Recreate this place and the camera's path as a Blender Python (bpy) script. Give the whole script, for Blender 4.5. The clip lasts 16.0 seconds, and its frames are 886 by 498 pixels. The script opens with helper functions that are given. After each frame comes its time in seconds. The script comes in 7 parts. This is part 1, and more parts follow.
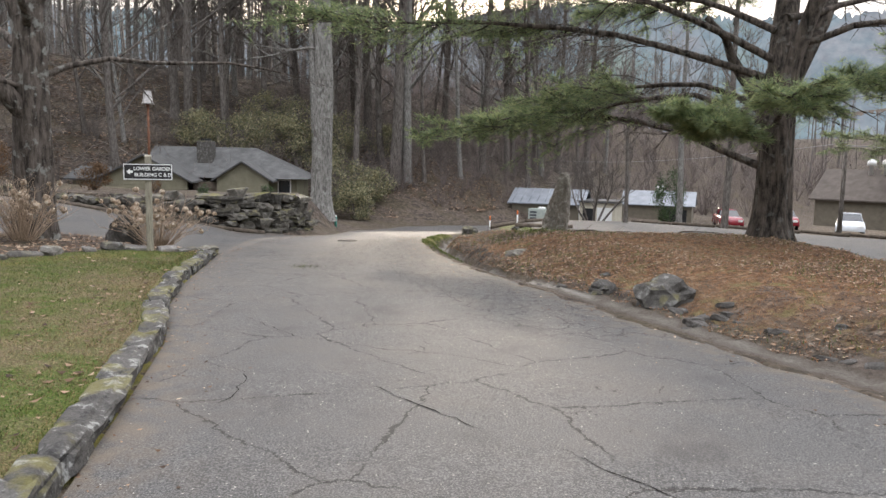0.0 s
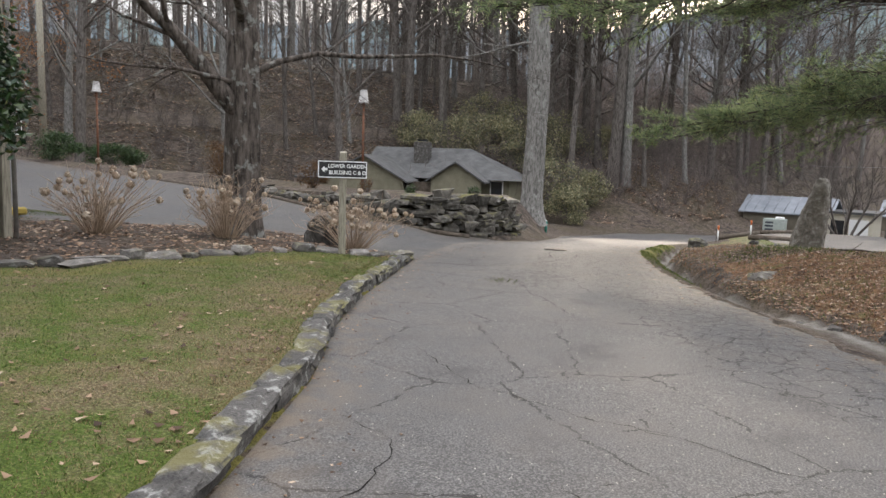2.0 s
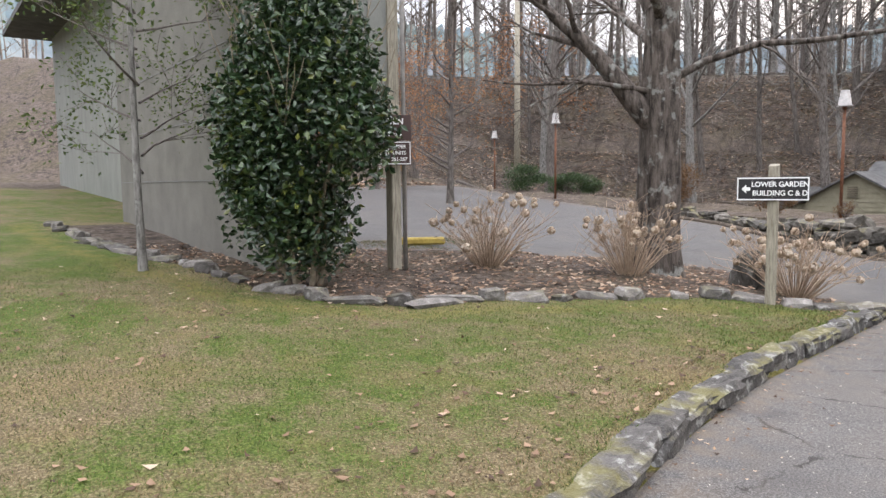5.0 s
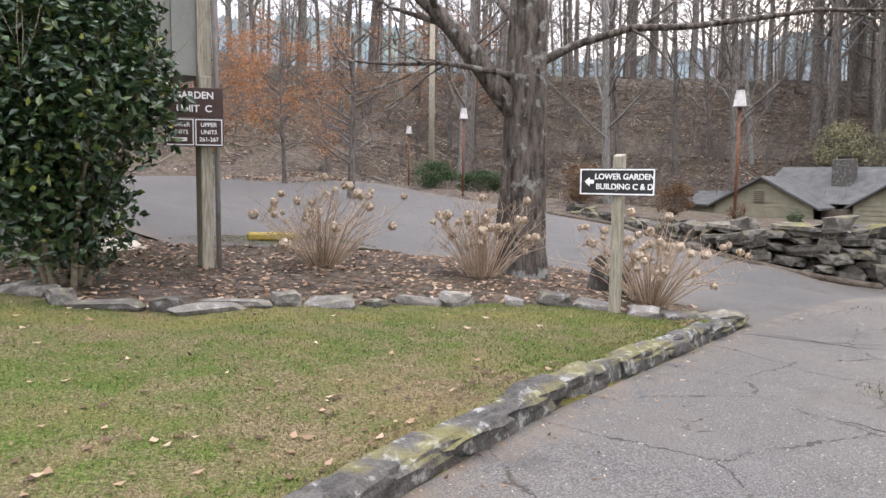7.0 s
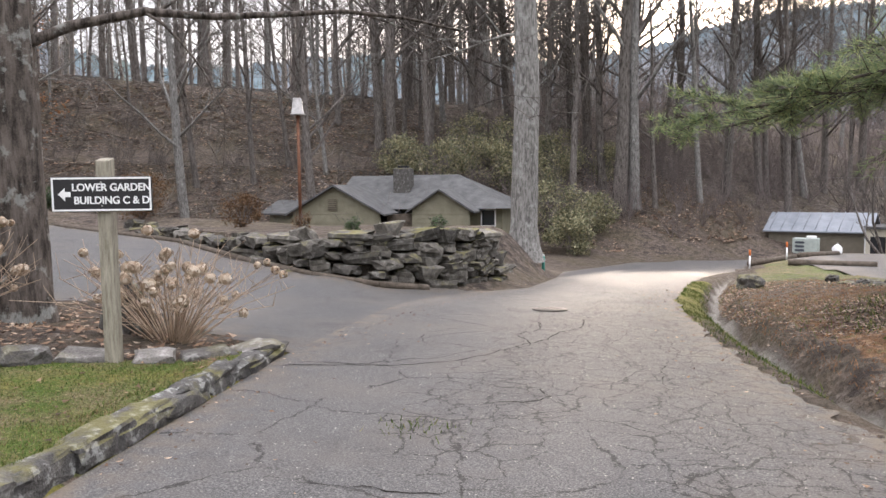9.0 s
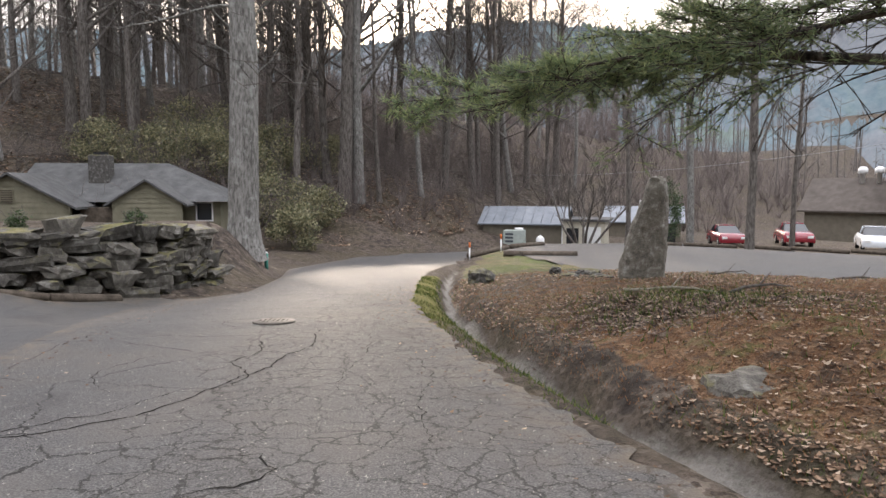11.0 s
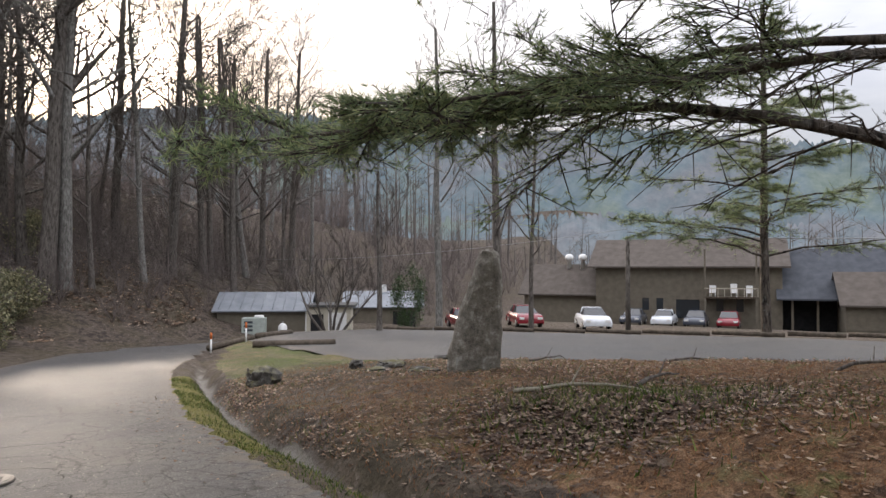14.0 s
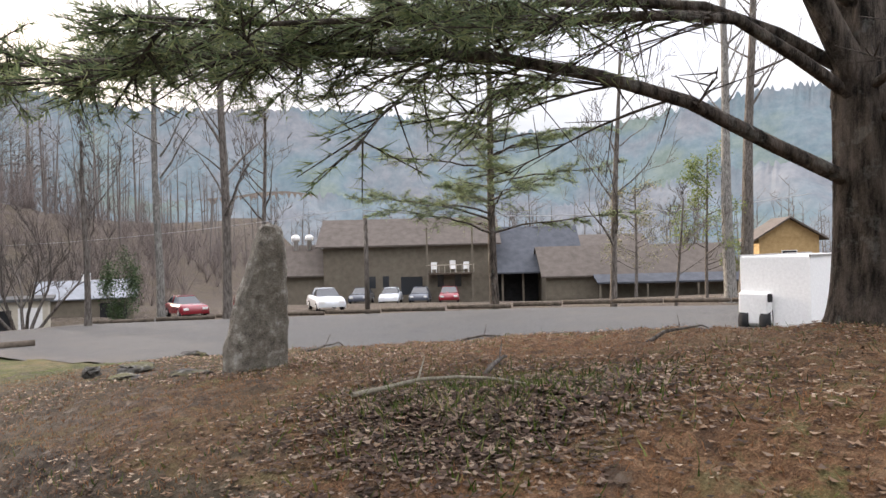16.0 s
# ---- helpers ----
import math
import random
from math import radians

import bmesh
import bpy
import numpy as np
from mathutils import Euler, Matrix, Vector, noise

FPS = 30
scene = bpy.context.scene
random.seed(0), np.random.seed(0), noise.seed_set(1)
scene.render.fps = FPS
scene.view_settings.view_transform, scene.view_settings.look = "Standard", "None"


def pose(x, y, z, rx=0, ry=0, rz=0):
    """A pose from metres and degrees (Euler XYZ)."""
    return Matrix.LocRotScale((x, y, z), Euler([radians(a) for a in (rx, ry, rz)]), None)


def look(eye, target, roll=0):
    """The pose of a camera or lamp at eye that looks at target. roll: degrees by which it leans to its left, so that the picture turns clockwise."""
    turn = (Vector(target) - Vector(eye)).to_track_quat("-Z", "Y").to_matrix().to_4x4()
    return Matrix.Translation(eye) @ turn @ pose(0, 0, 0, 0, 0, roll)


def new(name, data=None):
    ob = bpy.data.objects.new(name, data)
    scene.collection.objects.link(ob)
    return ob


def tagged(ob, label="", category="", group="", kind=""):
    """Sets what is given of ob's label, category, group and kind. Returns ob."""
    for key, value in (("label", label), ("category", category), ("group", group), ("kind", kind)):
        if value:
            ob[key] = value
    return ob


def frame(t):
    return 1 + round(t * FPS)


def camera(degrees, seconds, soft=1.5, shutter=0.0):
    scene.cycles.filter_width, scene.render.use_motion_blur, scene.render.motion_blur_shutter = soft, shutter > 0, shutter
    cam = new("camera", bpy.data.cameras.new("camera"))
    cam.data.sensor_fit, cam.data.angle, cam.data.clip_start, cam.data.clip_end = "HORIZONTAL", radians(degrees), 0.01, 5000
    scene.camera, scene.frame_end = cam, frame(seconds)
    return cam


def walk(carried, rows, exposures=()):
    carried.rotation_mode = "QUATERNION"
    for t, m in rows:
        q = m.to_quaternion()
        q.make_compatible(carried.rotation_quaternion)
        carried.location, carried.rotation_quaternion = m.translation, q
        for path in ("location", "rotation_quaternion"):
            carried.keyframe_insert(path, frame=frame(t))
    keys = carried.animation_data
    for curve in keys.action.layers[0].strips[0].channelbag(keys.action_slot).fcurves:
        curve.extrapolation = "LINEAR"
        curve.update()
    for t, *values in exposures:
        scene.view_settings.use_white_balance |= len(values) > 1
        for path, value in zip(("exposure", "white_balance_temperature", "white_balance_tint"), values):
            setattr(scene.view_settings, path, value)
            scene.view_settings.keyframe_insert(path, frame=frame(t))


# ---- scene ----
cam = camera(63.1, 16.0)
PATH = [
    (0, (0.426, -1.124, 1.615), (0.417, 0.862, 1.38), 1.2),
    (0.5, (0.402, -0.716, 1.592), (0.313, 1.271, 1.377), 1.4),
    (1, (0.419, -0.32, 1.593), (0.215, 1.657, 1.366), 1.6),
    (1.5, (0.397, 0.153, 1.596), (0.029, 2.105, 1.36), 1.7),
    (2, (0.283, 0.575, 1.564), (-0.301, 2.472, 1.321), 1.8),
    (2.5, (0.245, 0.981, 1.537), (-0.602, 2.774, 1.273), 0.8),
    (3, (0.137, 1.393, 1.523), (-0.947, 3.049, 1.234), -0.4),
    (3.5, (0.04, 1.786, 1.525), (-1.244, 3.291, 1.236), -1.1),
    (4, (0.01, 2.179, 1.539), (-1.435, 3.541, 1.295), -1.0),
    (4.2, (-0.024, 2.329, 1.545), (-1.522, 3.636, 1.325), -0.9),
    (6.3, (-0.139, 4.155, 1.372), (-1.79, 5.268, 1.184), -0.7),
    (6.5, (-0.152, 4.326, 1.369), (-1.772, 5.483, 1.173), -0.2),
    (7, (-0.201, 4.708, 1.368), (-1.705, 6.013, 1.181), 0.7),
    (7.5, (-0.247, 5.079, 1.415), (-1.566, 6.57, 1.216), 1.3),
    (8, (-0.237, 5.462, 1.393), (-1.322, 7.13, 1.192), 0.4),
    (8.5, (-0.3, 5.835, 1.378), (-1.143, 7.639, 1.189), -0.3),
    (9, (-0.348, 6.211, 1.365), (-0.953, 8.111, 1.208), -0.7),
    (9.5, (-0.407, 6.609, 1.359), (-0.768, 8.57, 1.211), -0.7),
    (10, (-0.495, 6.996, 1.35), (-0.641, 8.983, 1.175), -0.5),
    (10.2, (-0.502, 7.142, 1.347), (-0.576, 9.131, 1.15), -0.7),
    (12.3, (-0.845, 8.844, 1.218), (-0.45, 10.802, 1.129), 1.5),
    (12.5, (-0.888, 9.018, 1.215), (-0.445, 10.967, 1.142), 1.2),
    (13, (-0.956, 9.503, 1.168), (-0.384, 11.42, 1.154), 0.5),
    (13.5, (-1.083, 10.02, 1.135), (-0.367, 11.887, 1.175), 0.1),
    (14, (-1.227, 10.407, 1.128), (-0.362, 12.209, 1.19), 0.1),
    (14.5, (-1.281, 10.832, 1.129), (-0.223, 12.529, 1.173), -0.2),
    (15, (-1.337, 11.243, 1.128), (-0.093, 12.809, 1.148), -0.5),
    (15.5, (-1.273, 11.622, 1.091), (0.114, 13.063, 1.113), -0.9),
    (16, (-1.218, 11.99, 1.087), (0.263, 13.333, 1.089), -1.4),
]
walk(cam, [(t, look(eye, target, roll)) for t, eye, target, roll in PATH],
     exposures=[(0, 1.1, 6500, 13), (1, 1.05, 6500, 13), (2, 1.0, 6500, 13), (3, 1.3, 6500, 14), (4.2, 1.6, 6500, 15), (6.3, 1.6, 6500, 17), (7, 1.7, 6500, 17), (8.2, 1.7, 6500, 18), (9, 1.42, 6500, 17), (10, 1.0, 6500, 16), (11.2, 1.05, 6500, 15), (12.5, 1.1, 6500, 14), (13.8, 0.65, 6500, 15), (14.6, 0.6, 6500, 15), (15, 0.75, 6600, 15), (15.5, 1.05, 6600, 16), (16, 1.15, 6600, 16)])

# ---- light ----
SUN_EL, SUN_AZ = radians(15.2), radians(0.8)
world = bpy.data.worlds.new("sky")
scene.world = world
world.use_nodes = True
wt = world.node_tree
wt.nodes.clear()
w_out = wt.nodes.new("ShaderNodeOutputWorld")
w_bg = wt.nodes.new("ShaderNodeBackground")
w_sky = wt.nodes.new("ShaderNodeTexSky")
w_sky.sky_type, w_sky.sun_disc = "NISHITA", False
w_sky.sun_elevation, w_sky.sun_rotation = SUN_EL, SUN_AZ
w_sky.air_density, w_sky.dust_density, w_sky.ozone_density = 1.0, 3.0, 1.0
# thin high cloud: the whole sky paler, with broken grey streaks
w_co = wt.nodes.new("ShaderNodeTexCoord")
w_map = wt.nodes.new("ShaderNodeMapping")
w_map.inputs["Scale"].default_value = (2.2, 2.2, 7.0)
w_noise = wt.nodes.new("ShaderNodeTexNoise")
w_noise.inputs["Scale"].default_value, w_noise.inputs["Detail"].default_value = 1.6, 6.0
w_ramp = wt.nodes.new("ShaderNodeValToRGB")
w_ramp.color_ramp.elements[0].position, w_ramp.color_ramp.elements[0].color = 0.35, (3.3, 3.5, 3.9, 1)
w_ramp.color_ramp.elements[1].position, w_ramp.color_ramp.elements[1].color = 0.68, (5.4, 5.4, 5.4, 1)
w_mix = wt.nodes.new("ShaderNodeMixRGB")
w_mix.inputs[0].default_value = 0.8
wt.links.new(w_co.outputs["Generated"], w_map.inputs["Vector"])
wt.links.new(w_map.outputs[0], w_noise.inputs["Vector"])
wt.links.new(w_noise.outputs["Fac"], w_ramp.inputs[0])
wt.links.new(w_sky.outputs[0], w_mix.inputs[1])
# overcast light: the zenith shines several times brighter than the horizon
w_sep = wt.nodes.new("ShaderNodeSeparateXYZ")
w_grad = wt.nodes.new("ShaderNodeMath")
w_grad.operation, w_grad.use_clamp = "MULTIPLY_ADD", False
w_grad.inputs[1].default_value, w_grad.inputs[2].default_value = 3.1, 0.16
w_low = wt.nodes.new("ShaderNodeMath")
w_low.operation = "MAXIMUM"
w_low.inputs[1].default_value = 0.3
w_mul = wt.nodes.new("ShaderNodeMixRGB")
w_mul.blend_type = "MULTIPLY"
w_mul.inputs[0].default_value = 1.0
wt.links.new(w_co.outputs["Generated"], w_sep.inputs[0])
wt.links.new(w_sep.outputs[2], w_grad.inputs[0])
wt.links.new(w_ramp.outputs[0], w_mul.inputs[1])
wt.links.new(w_grad.outputs[0], w_low.inputs[0])
wt.links.new(w_low.outputs[0], w_mul.inputs[2])
wt.links.new(w_mul.outputs[0], w_mix.inputs[2])
# bright aureole where the low sun stands behind thin cloud
w_dot = wt.nodes.new("ShaderNodeVectorMath")
w_dot.operation = "DOT_PRODUCT"
w_dot.inputs[1].default_value = (math.sin(SUN_AZ) * math.cos(SUN_EL), math.cos(SUN_AZ) * math.cos(SUN_EL), math.sin(SUN_EL))
wt.links.new(w_co.outputs["Generated"], w_dot.inputs[0])
w_sum = w_mix.outputs[0]
for power, col in ((500.0, (45, 40, 33, 1)), (40.0, (1.5, 1.25, 1.0, 1))):
    w_pos = wt.nodes.new("ShaderNodeMath")
    w_pos.operation = "MAXIMUM"
    w_pow = wt.nodes.new("ShaderNodeMath")
    w_pow.operation = "POWER"
    w_pow.inputs[1].default_value = power
    wt.links.new(w_dot.outputs["Value"], w_pos.inputs[0])
    wt.links.new(w_pos.outputs[0], w_pow.inputs[0])
    w_add = wt.nodes.new("ShaderNodeMixRGB")
    w_add.blend_type = "ADD"
    w_add.inputs[2].default_value = col
    wt.links.new(w_pow.outputs[0], w_add.inputs[0])
    wt.links.new(w_sum, w_add.inputs[1])
    w_sum = w_add.outputs[0]
wt.links.new(w_sum, w_bg.inputs[0])
w_bg.inputs[1].default_value = 0.15
wt.links.new(w_bg.outputs[0], w_out.inputs[0])

sun_data = bpy.data.lights.new("sun", "SUN")
sun_data.energy, sun_data.angle, sun_data.color = 3.4, radians(3.0), (1.0, 0.86, 0.68)
sun = new("sun", sun_data)
sun.matrix_world = look((math.sin(SUN_AZ) * 50, 50 * math.cos(SUN_AZ), 50 * math.tan(SUN_EL)), (0, 0, 0))


# ---- materials ----
def mat_base(name, rough=0.8, metal=0.0, spec=0.3):
    m = bpy.data.materials.new(name)
    m.use_nodes = True
    nt = m.node_tree
    b = nt.nodes["Principled BSDF"]
    b.inputs["Roughness"].default_value, b.inputs["Metallic"].default_value = rough, metal
    b.inputs["Specular IOR Level"].default_value = spec
    return m, nt, b


def tex_coord(nt, scale=(1, 1, 1)):
    co = nt.nodes.new("ShaderNodeTexCoord")
    mp = nt.nodes.new("ShaderNodeMapping")
    mp.inputs["Scale"].default_value = scale
    nt.links.new(co.outputs["Object"], mp.inputs["Vector"])
    return mp.outputs[0]


def world_coord(nt):
    return nt.nodes.new("ShaderNodeNewGeometry").outputs["Position"]


def noise_tex(nt, vec, scale, detail=4.0, rough=0.6):
    n = nt.nodes.new("ShaderNodeTexNoise")
    n.inputs["Scale"].default_value, n.inputs["Detail"].default_value, n.inputs["Roughness"].default_value = scale, detail, rough
    if vec is not None:
        nt.links.new(vec, n.inputs["Vector"])
    return n.outputs["Fac"]


def ramp(nt, fac, stops):
    r = nt.nodes.new("ShaderNodeValToRGB")
    el = r.color_ramp.elements
    while len(el) < len(stops):
        el.new(0.5)
    for e, (p, c) in zip(el, stops):
        e.position, e.color = p, (*c, 1) if len(c) == 3 else c
    nt.links.new(fac, r.inputs[0])
    return r.outputs[0]


def mix(nt, fac, a, b, mode="MIX"):
    n = nt.nodes.new("ShaderNodeMixRGB")
    n.blend_type = mode
    for k, v in ((0, fac), (1, a), (2, b)):
        if isinstance(v, (int, float)):
            n.inputs[k].default_value = v
        elif isinstance(v, tuple):
            n.inputs[k].default_value = (*v, 1)
        else:
            nt.links.new(v, n.inputs[k])
    return n.outputs[0]


def bump(nt, b, height, strength=0.4, dist=0.02):
    n = nt.nodes.new("ShaderNodeBump")
    n.inputs["Strength"].default_value, n.inputs["Distance"].default_value = strength, dist
    nt.links.new(height, n.inputs["Height"])
    nt.links.new(n.outputs[0], b.inputs["Normal"])


def maths(nt, op, a, b=0.0, clamp=False):
    n = nt.nodes.new("ShaderNodeMath")
    n.operation, n.use_clamp = op, clamp
    for k, v in ((0, a), (1, b)):
        if isinstance(v, (int, float)):
            n.inputs[k].default_value = v
        else:
            nt.links.new(v, n.inputs[k])
    return n.outputs[0]


def attr(nt, name):
    n = nt.nodes.new("ShaderNodeAttribute")
    n.attribute_name = name
    return n.outputs["Fac"]


def simple(name, c0, c1, scale=6.0, rough=0.8, spec=0.25, fine=60.0, bump_s=0.3, bump_d=0.01, stretch=(1, 1, 1), metal=0.0, vary=0.0):
    """Two-scale mottled surface between two colours."""
    m, nt, b = mat_base(name, rough, metal, spec)
    v = tex_coord(nt, stretch)
    big, small = noise_tex(nt, v, scale, 5), noise_tex(nt, v, fine, 3)
    f = maths(nt, "ADD", maths(nt, "MULTIPLY", big, 0.65), maths(nt, "MULTIPLY", small, 0.35))
    col = ramp(nt, f, [(0.36, c0), (0.64, c1)])
    if vary:
        inf = nt.nodes.new("ShaderNodeObjectInfo")
        k = maths(nt, "ADD", maths(nt, "MULTIPLY", inf.outputs["Random"], vary), 1 - vary / 2)
        col = mix(nt, 1.0, col, k, "MULTIPLY")
    nt.links.new(col, b.inputs["Base Color"])
    bump(nt, b, f, bump_s, bump_d)
    return m


def leafy(name, stops, rough=0.5, spec=0.3, trans=0.25, fine=0):
    """Leaves or blades whose tint differs from island to island; thin, so some light comes through."""
    m, nt, b = mat_base(name, rough, 0.0, spec)
    g = nt.nodes.new("ShaderNodeNewGeometry")
    col = ramp(nt, g.outputs["Random Per Island"], stops)
    nt.links.new(col, b.inputs["Base Color"])
    if trans:
        tr = nt.nodes.new("ShaderNodeBsdfTranslucent")
        nt.links.new(col, tr.inputs[0])
        mx = nt.nodes.new("ShaderNodeMixShader")
        mx.inputs[0].default_value = trans
        out = nt.nodes["Material Output"]
        nt.links.new(b.outputs[0], mx.inputs[1])
        nt.links.new(tr.outputs[0], mx.inputs[2])
        nt.links.new(mx.outputs[0], out.inputs[0])
    return m


def asphalt_material(name, tone=1.0, crack=1.0):
    m, nt, b = mat_base(name, 0.62, 0, 0.18)
    p = world_coord(nt)
    big, mid, fine = noise_tex(nt, p, 0.35, 5), noise_tex(nt, p, 2.2, 5), noise_tex(nt, p, 95, 2)
    grit = nt.nodes.new("ShaderNodeTexVoronoi")
    grit.inputs["Scale"].default_value = 160
    nt.links.new(p, grit.inputs["Vector"])
    col = ramp(nt, big, [(0.3, (0.085 * tone, 0.084 * tone, 0.083 * tone)), (0.7, (0.135 * tone, 0.131 * tone, 0.125 * tone))])
    col = mix(nt, 0.35, col, ramp(nt, mid, [(0.35, (0.06 * tone, 0.058 * tone, 0.056 * tone)), (0.7, (0.16 * tone, 0.155 * tone, 0.148 * tone))]))
    col = mix(nt, 0.55, col, ramp(nt, fine, [(0.4, (0.03 * tone, 0.029 * tone, 0.028 * tone)), (0.5, (0.105 * tone, 0.102 * tone, 0.097 * tone)), (0.62, (0.3 * tone, 0.29 * tone, 0.275 * tone))]))
    # pale sandy dust and darker oil stains in broad drifts
    col = mix(nt, ramp(nt, noise_tex(nt, p, 0.8, 6, 0.65), [(0.48, (0, 0, 0)), (0.7, (0.5, 0.5, 0.5))]), col, (0.17 * tone, 0.15 * tone, 0.128 * tone))
    col = mix(nt, ramp(nt, noise_tex(nt, p, 1.3, 5, 0.6), [(0.3, (0.45, 0.45, 0.45)), (0.43, (0, 0, 0))]), col, (0.05 * tone, 0.047 * tone, 0.048 * tone))
    # alligator cracking where the surface has broken up, with a few long cracks
    warp = nt.nodes.new("ShaderNodeVectorMath")
    warp.operation = "MULTIPLY_ADD"
    wn = nt.nodes.new("ShaderNodeTexNoise")
    wn.inputs["Scale"].default_value, wn.inputs["Detail"].default_value, wn.inputs["Roughness"].default_value = 3.5, 6, 0.7
    nt.links.new(p, wn.inputs["Vector"])
    nt.links.new(wn.outputs["Color"], warp.inputs[0])
    warp.inputs[1].default_value = (0.3, 0.3, 0.0)
    nt.links.new(p, warp.inputs[2])

    def cells(scale, width, gap=0.0):
        vo = nt.nodes.new("ShaderNodeTexVoronoi")
        vo.voronoi_dimensions, vo.feature = "2D", "DISTANCE_TO_EDGE"
        vo.inputs["Scale"].default_value = scale
        nt.links.new(warp.outputs[0], vo.inputs["Vector"])
        # the cracks swell, thin out and stop
        w_ = maths(nt, "MULTIPLY", maths(nt, "SUBTRACT", noise_tex(nt, p, 2.6, 3), gap), width * 2)
        return maths(nt, "LESS_THAN", vo.outputs["Distance"], w_)
    area = ramp(nt, noise_tex(nt, p, 0.3, 3), [(0.47, (0, 0, 0)), (0.55, (1, 1, 1))])
    where = maths(nt, "MAXIMUM", maths(nt, "MULTIPLY", area, 0.4), attr(nt, "broken"))
    patchy = maths(nt, "GREATER_THAN", maths(nt, "ADD", where, maths(nt, "SUBTRACT", noise_tex(nt, p, 1.6, 4), 0.5)), 0.5)
    broken = maths(nt, "MULTIPLY", cells(3.6, 0.032, 0.12), patchy)
    finer = maths(nt, "MULTIPLY", cells(7.5, 0.04, 0.25), maths(nt, "GREATER_THAN", maths(nt, "ADD", attr(nt, "broken"), maths(nt, "SUBTRACT", noise_tex(nt, p, 1.1, 3), 0.5)), 0.72))
    long_ = maths(nt, "MULTIPLY", cells(0.75, 0.009, 0.1), ramp(nt, mid, [(0.42, (0, 0, 0)), (0.5, (1, 1, 1))]))
    cr = maths(nt, "MULTIPLY", maths(nt, "MAXIMUM", maths(nt, "MAXIMUM", broken, finer), long_), crack)
    col = mix(nt, maths(nt, "MULTIPLY", cr, 0.85), col, (0.014, 0.013, 0.012))
    # dust and needles gathered along the edges
    edge = maths(nt, "MULTIPLY", attr(nt, "edge"), ramp(nt, noise_tex(nt, p, 5, 6), [(0.4, (0, 0, 0)), (0.62, (1, 1, 1))]))
    col = mix(nt, maths(nt, "MULTIPLY", edge, 0.7), col, (0.15, 0.115, 0.08))
    nt.links.new(col, b.inputs["Base Color"])
    h = maths(nt, "SUBTRACT", maths(nt, "ADD", maths(nt, "MULTIPLY", grit.outputs["Distance"], 0.35), maths(nt, "MULTIPLY", mid, 0.8)), maths(nt, "MULTIPLY", cr, 1.4))
    bump(nt, b, h, 0.5, 0.008)
    nt.links.new(maths(nt, "ADD", maths(nt, "MULTIPLY", fine, 0.3), 0.52), b.inputs["Roughness"])
    return m


M_ASPHALT = asphalt_material("asphalt_old", 0.66)
M_DRIVE = asphalt_material("asphalt_drive", 0.62, 0.5)
M_LOT = asphalt_material("asphalt_lot", 0.62, 0.3)


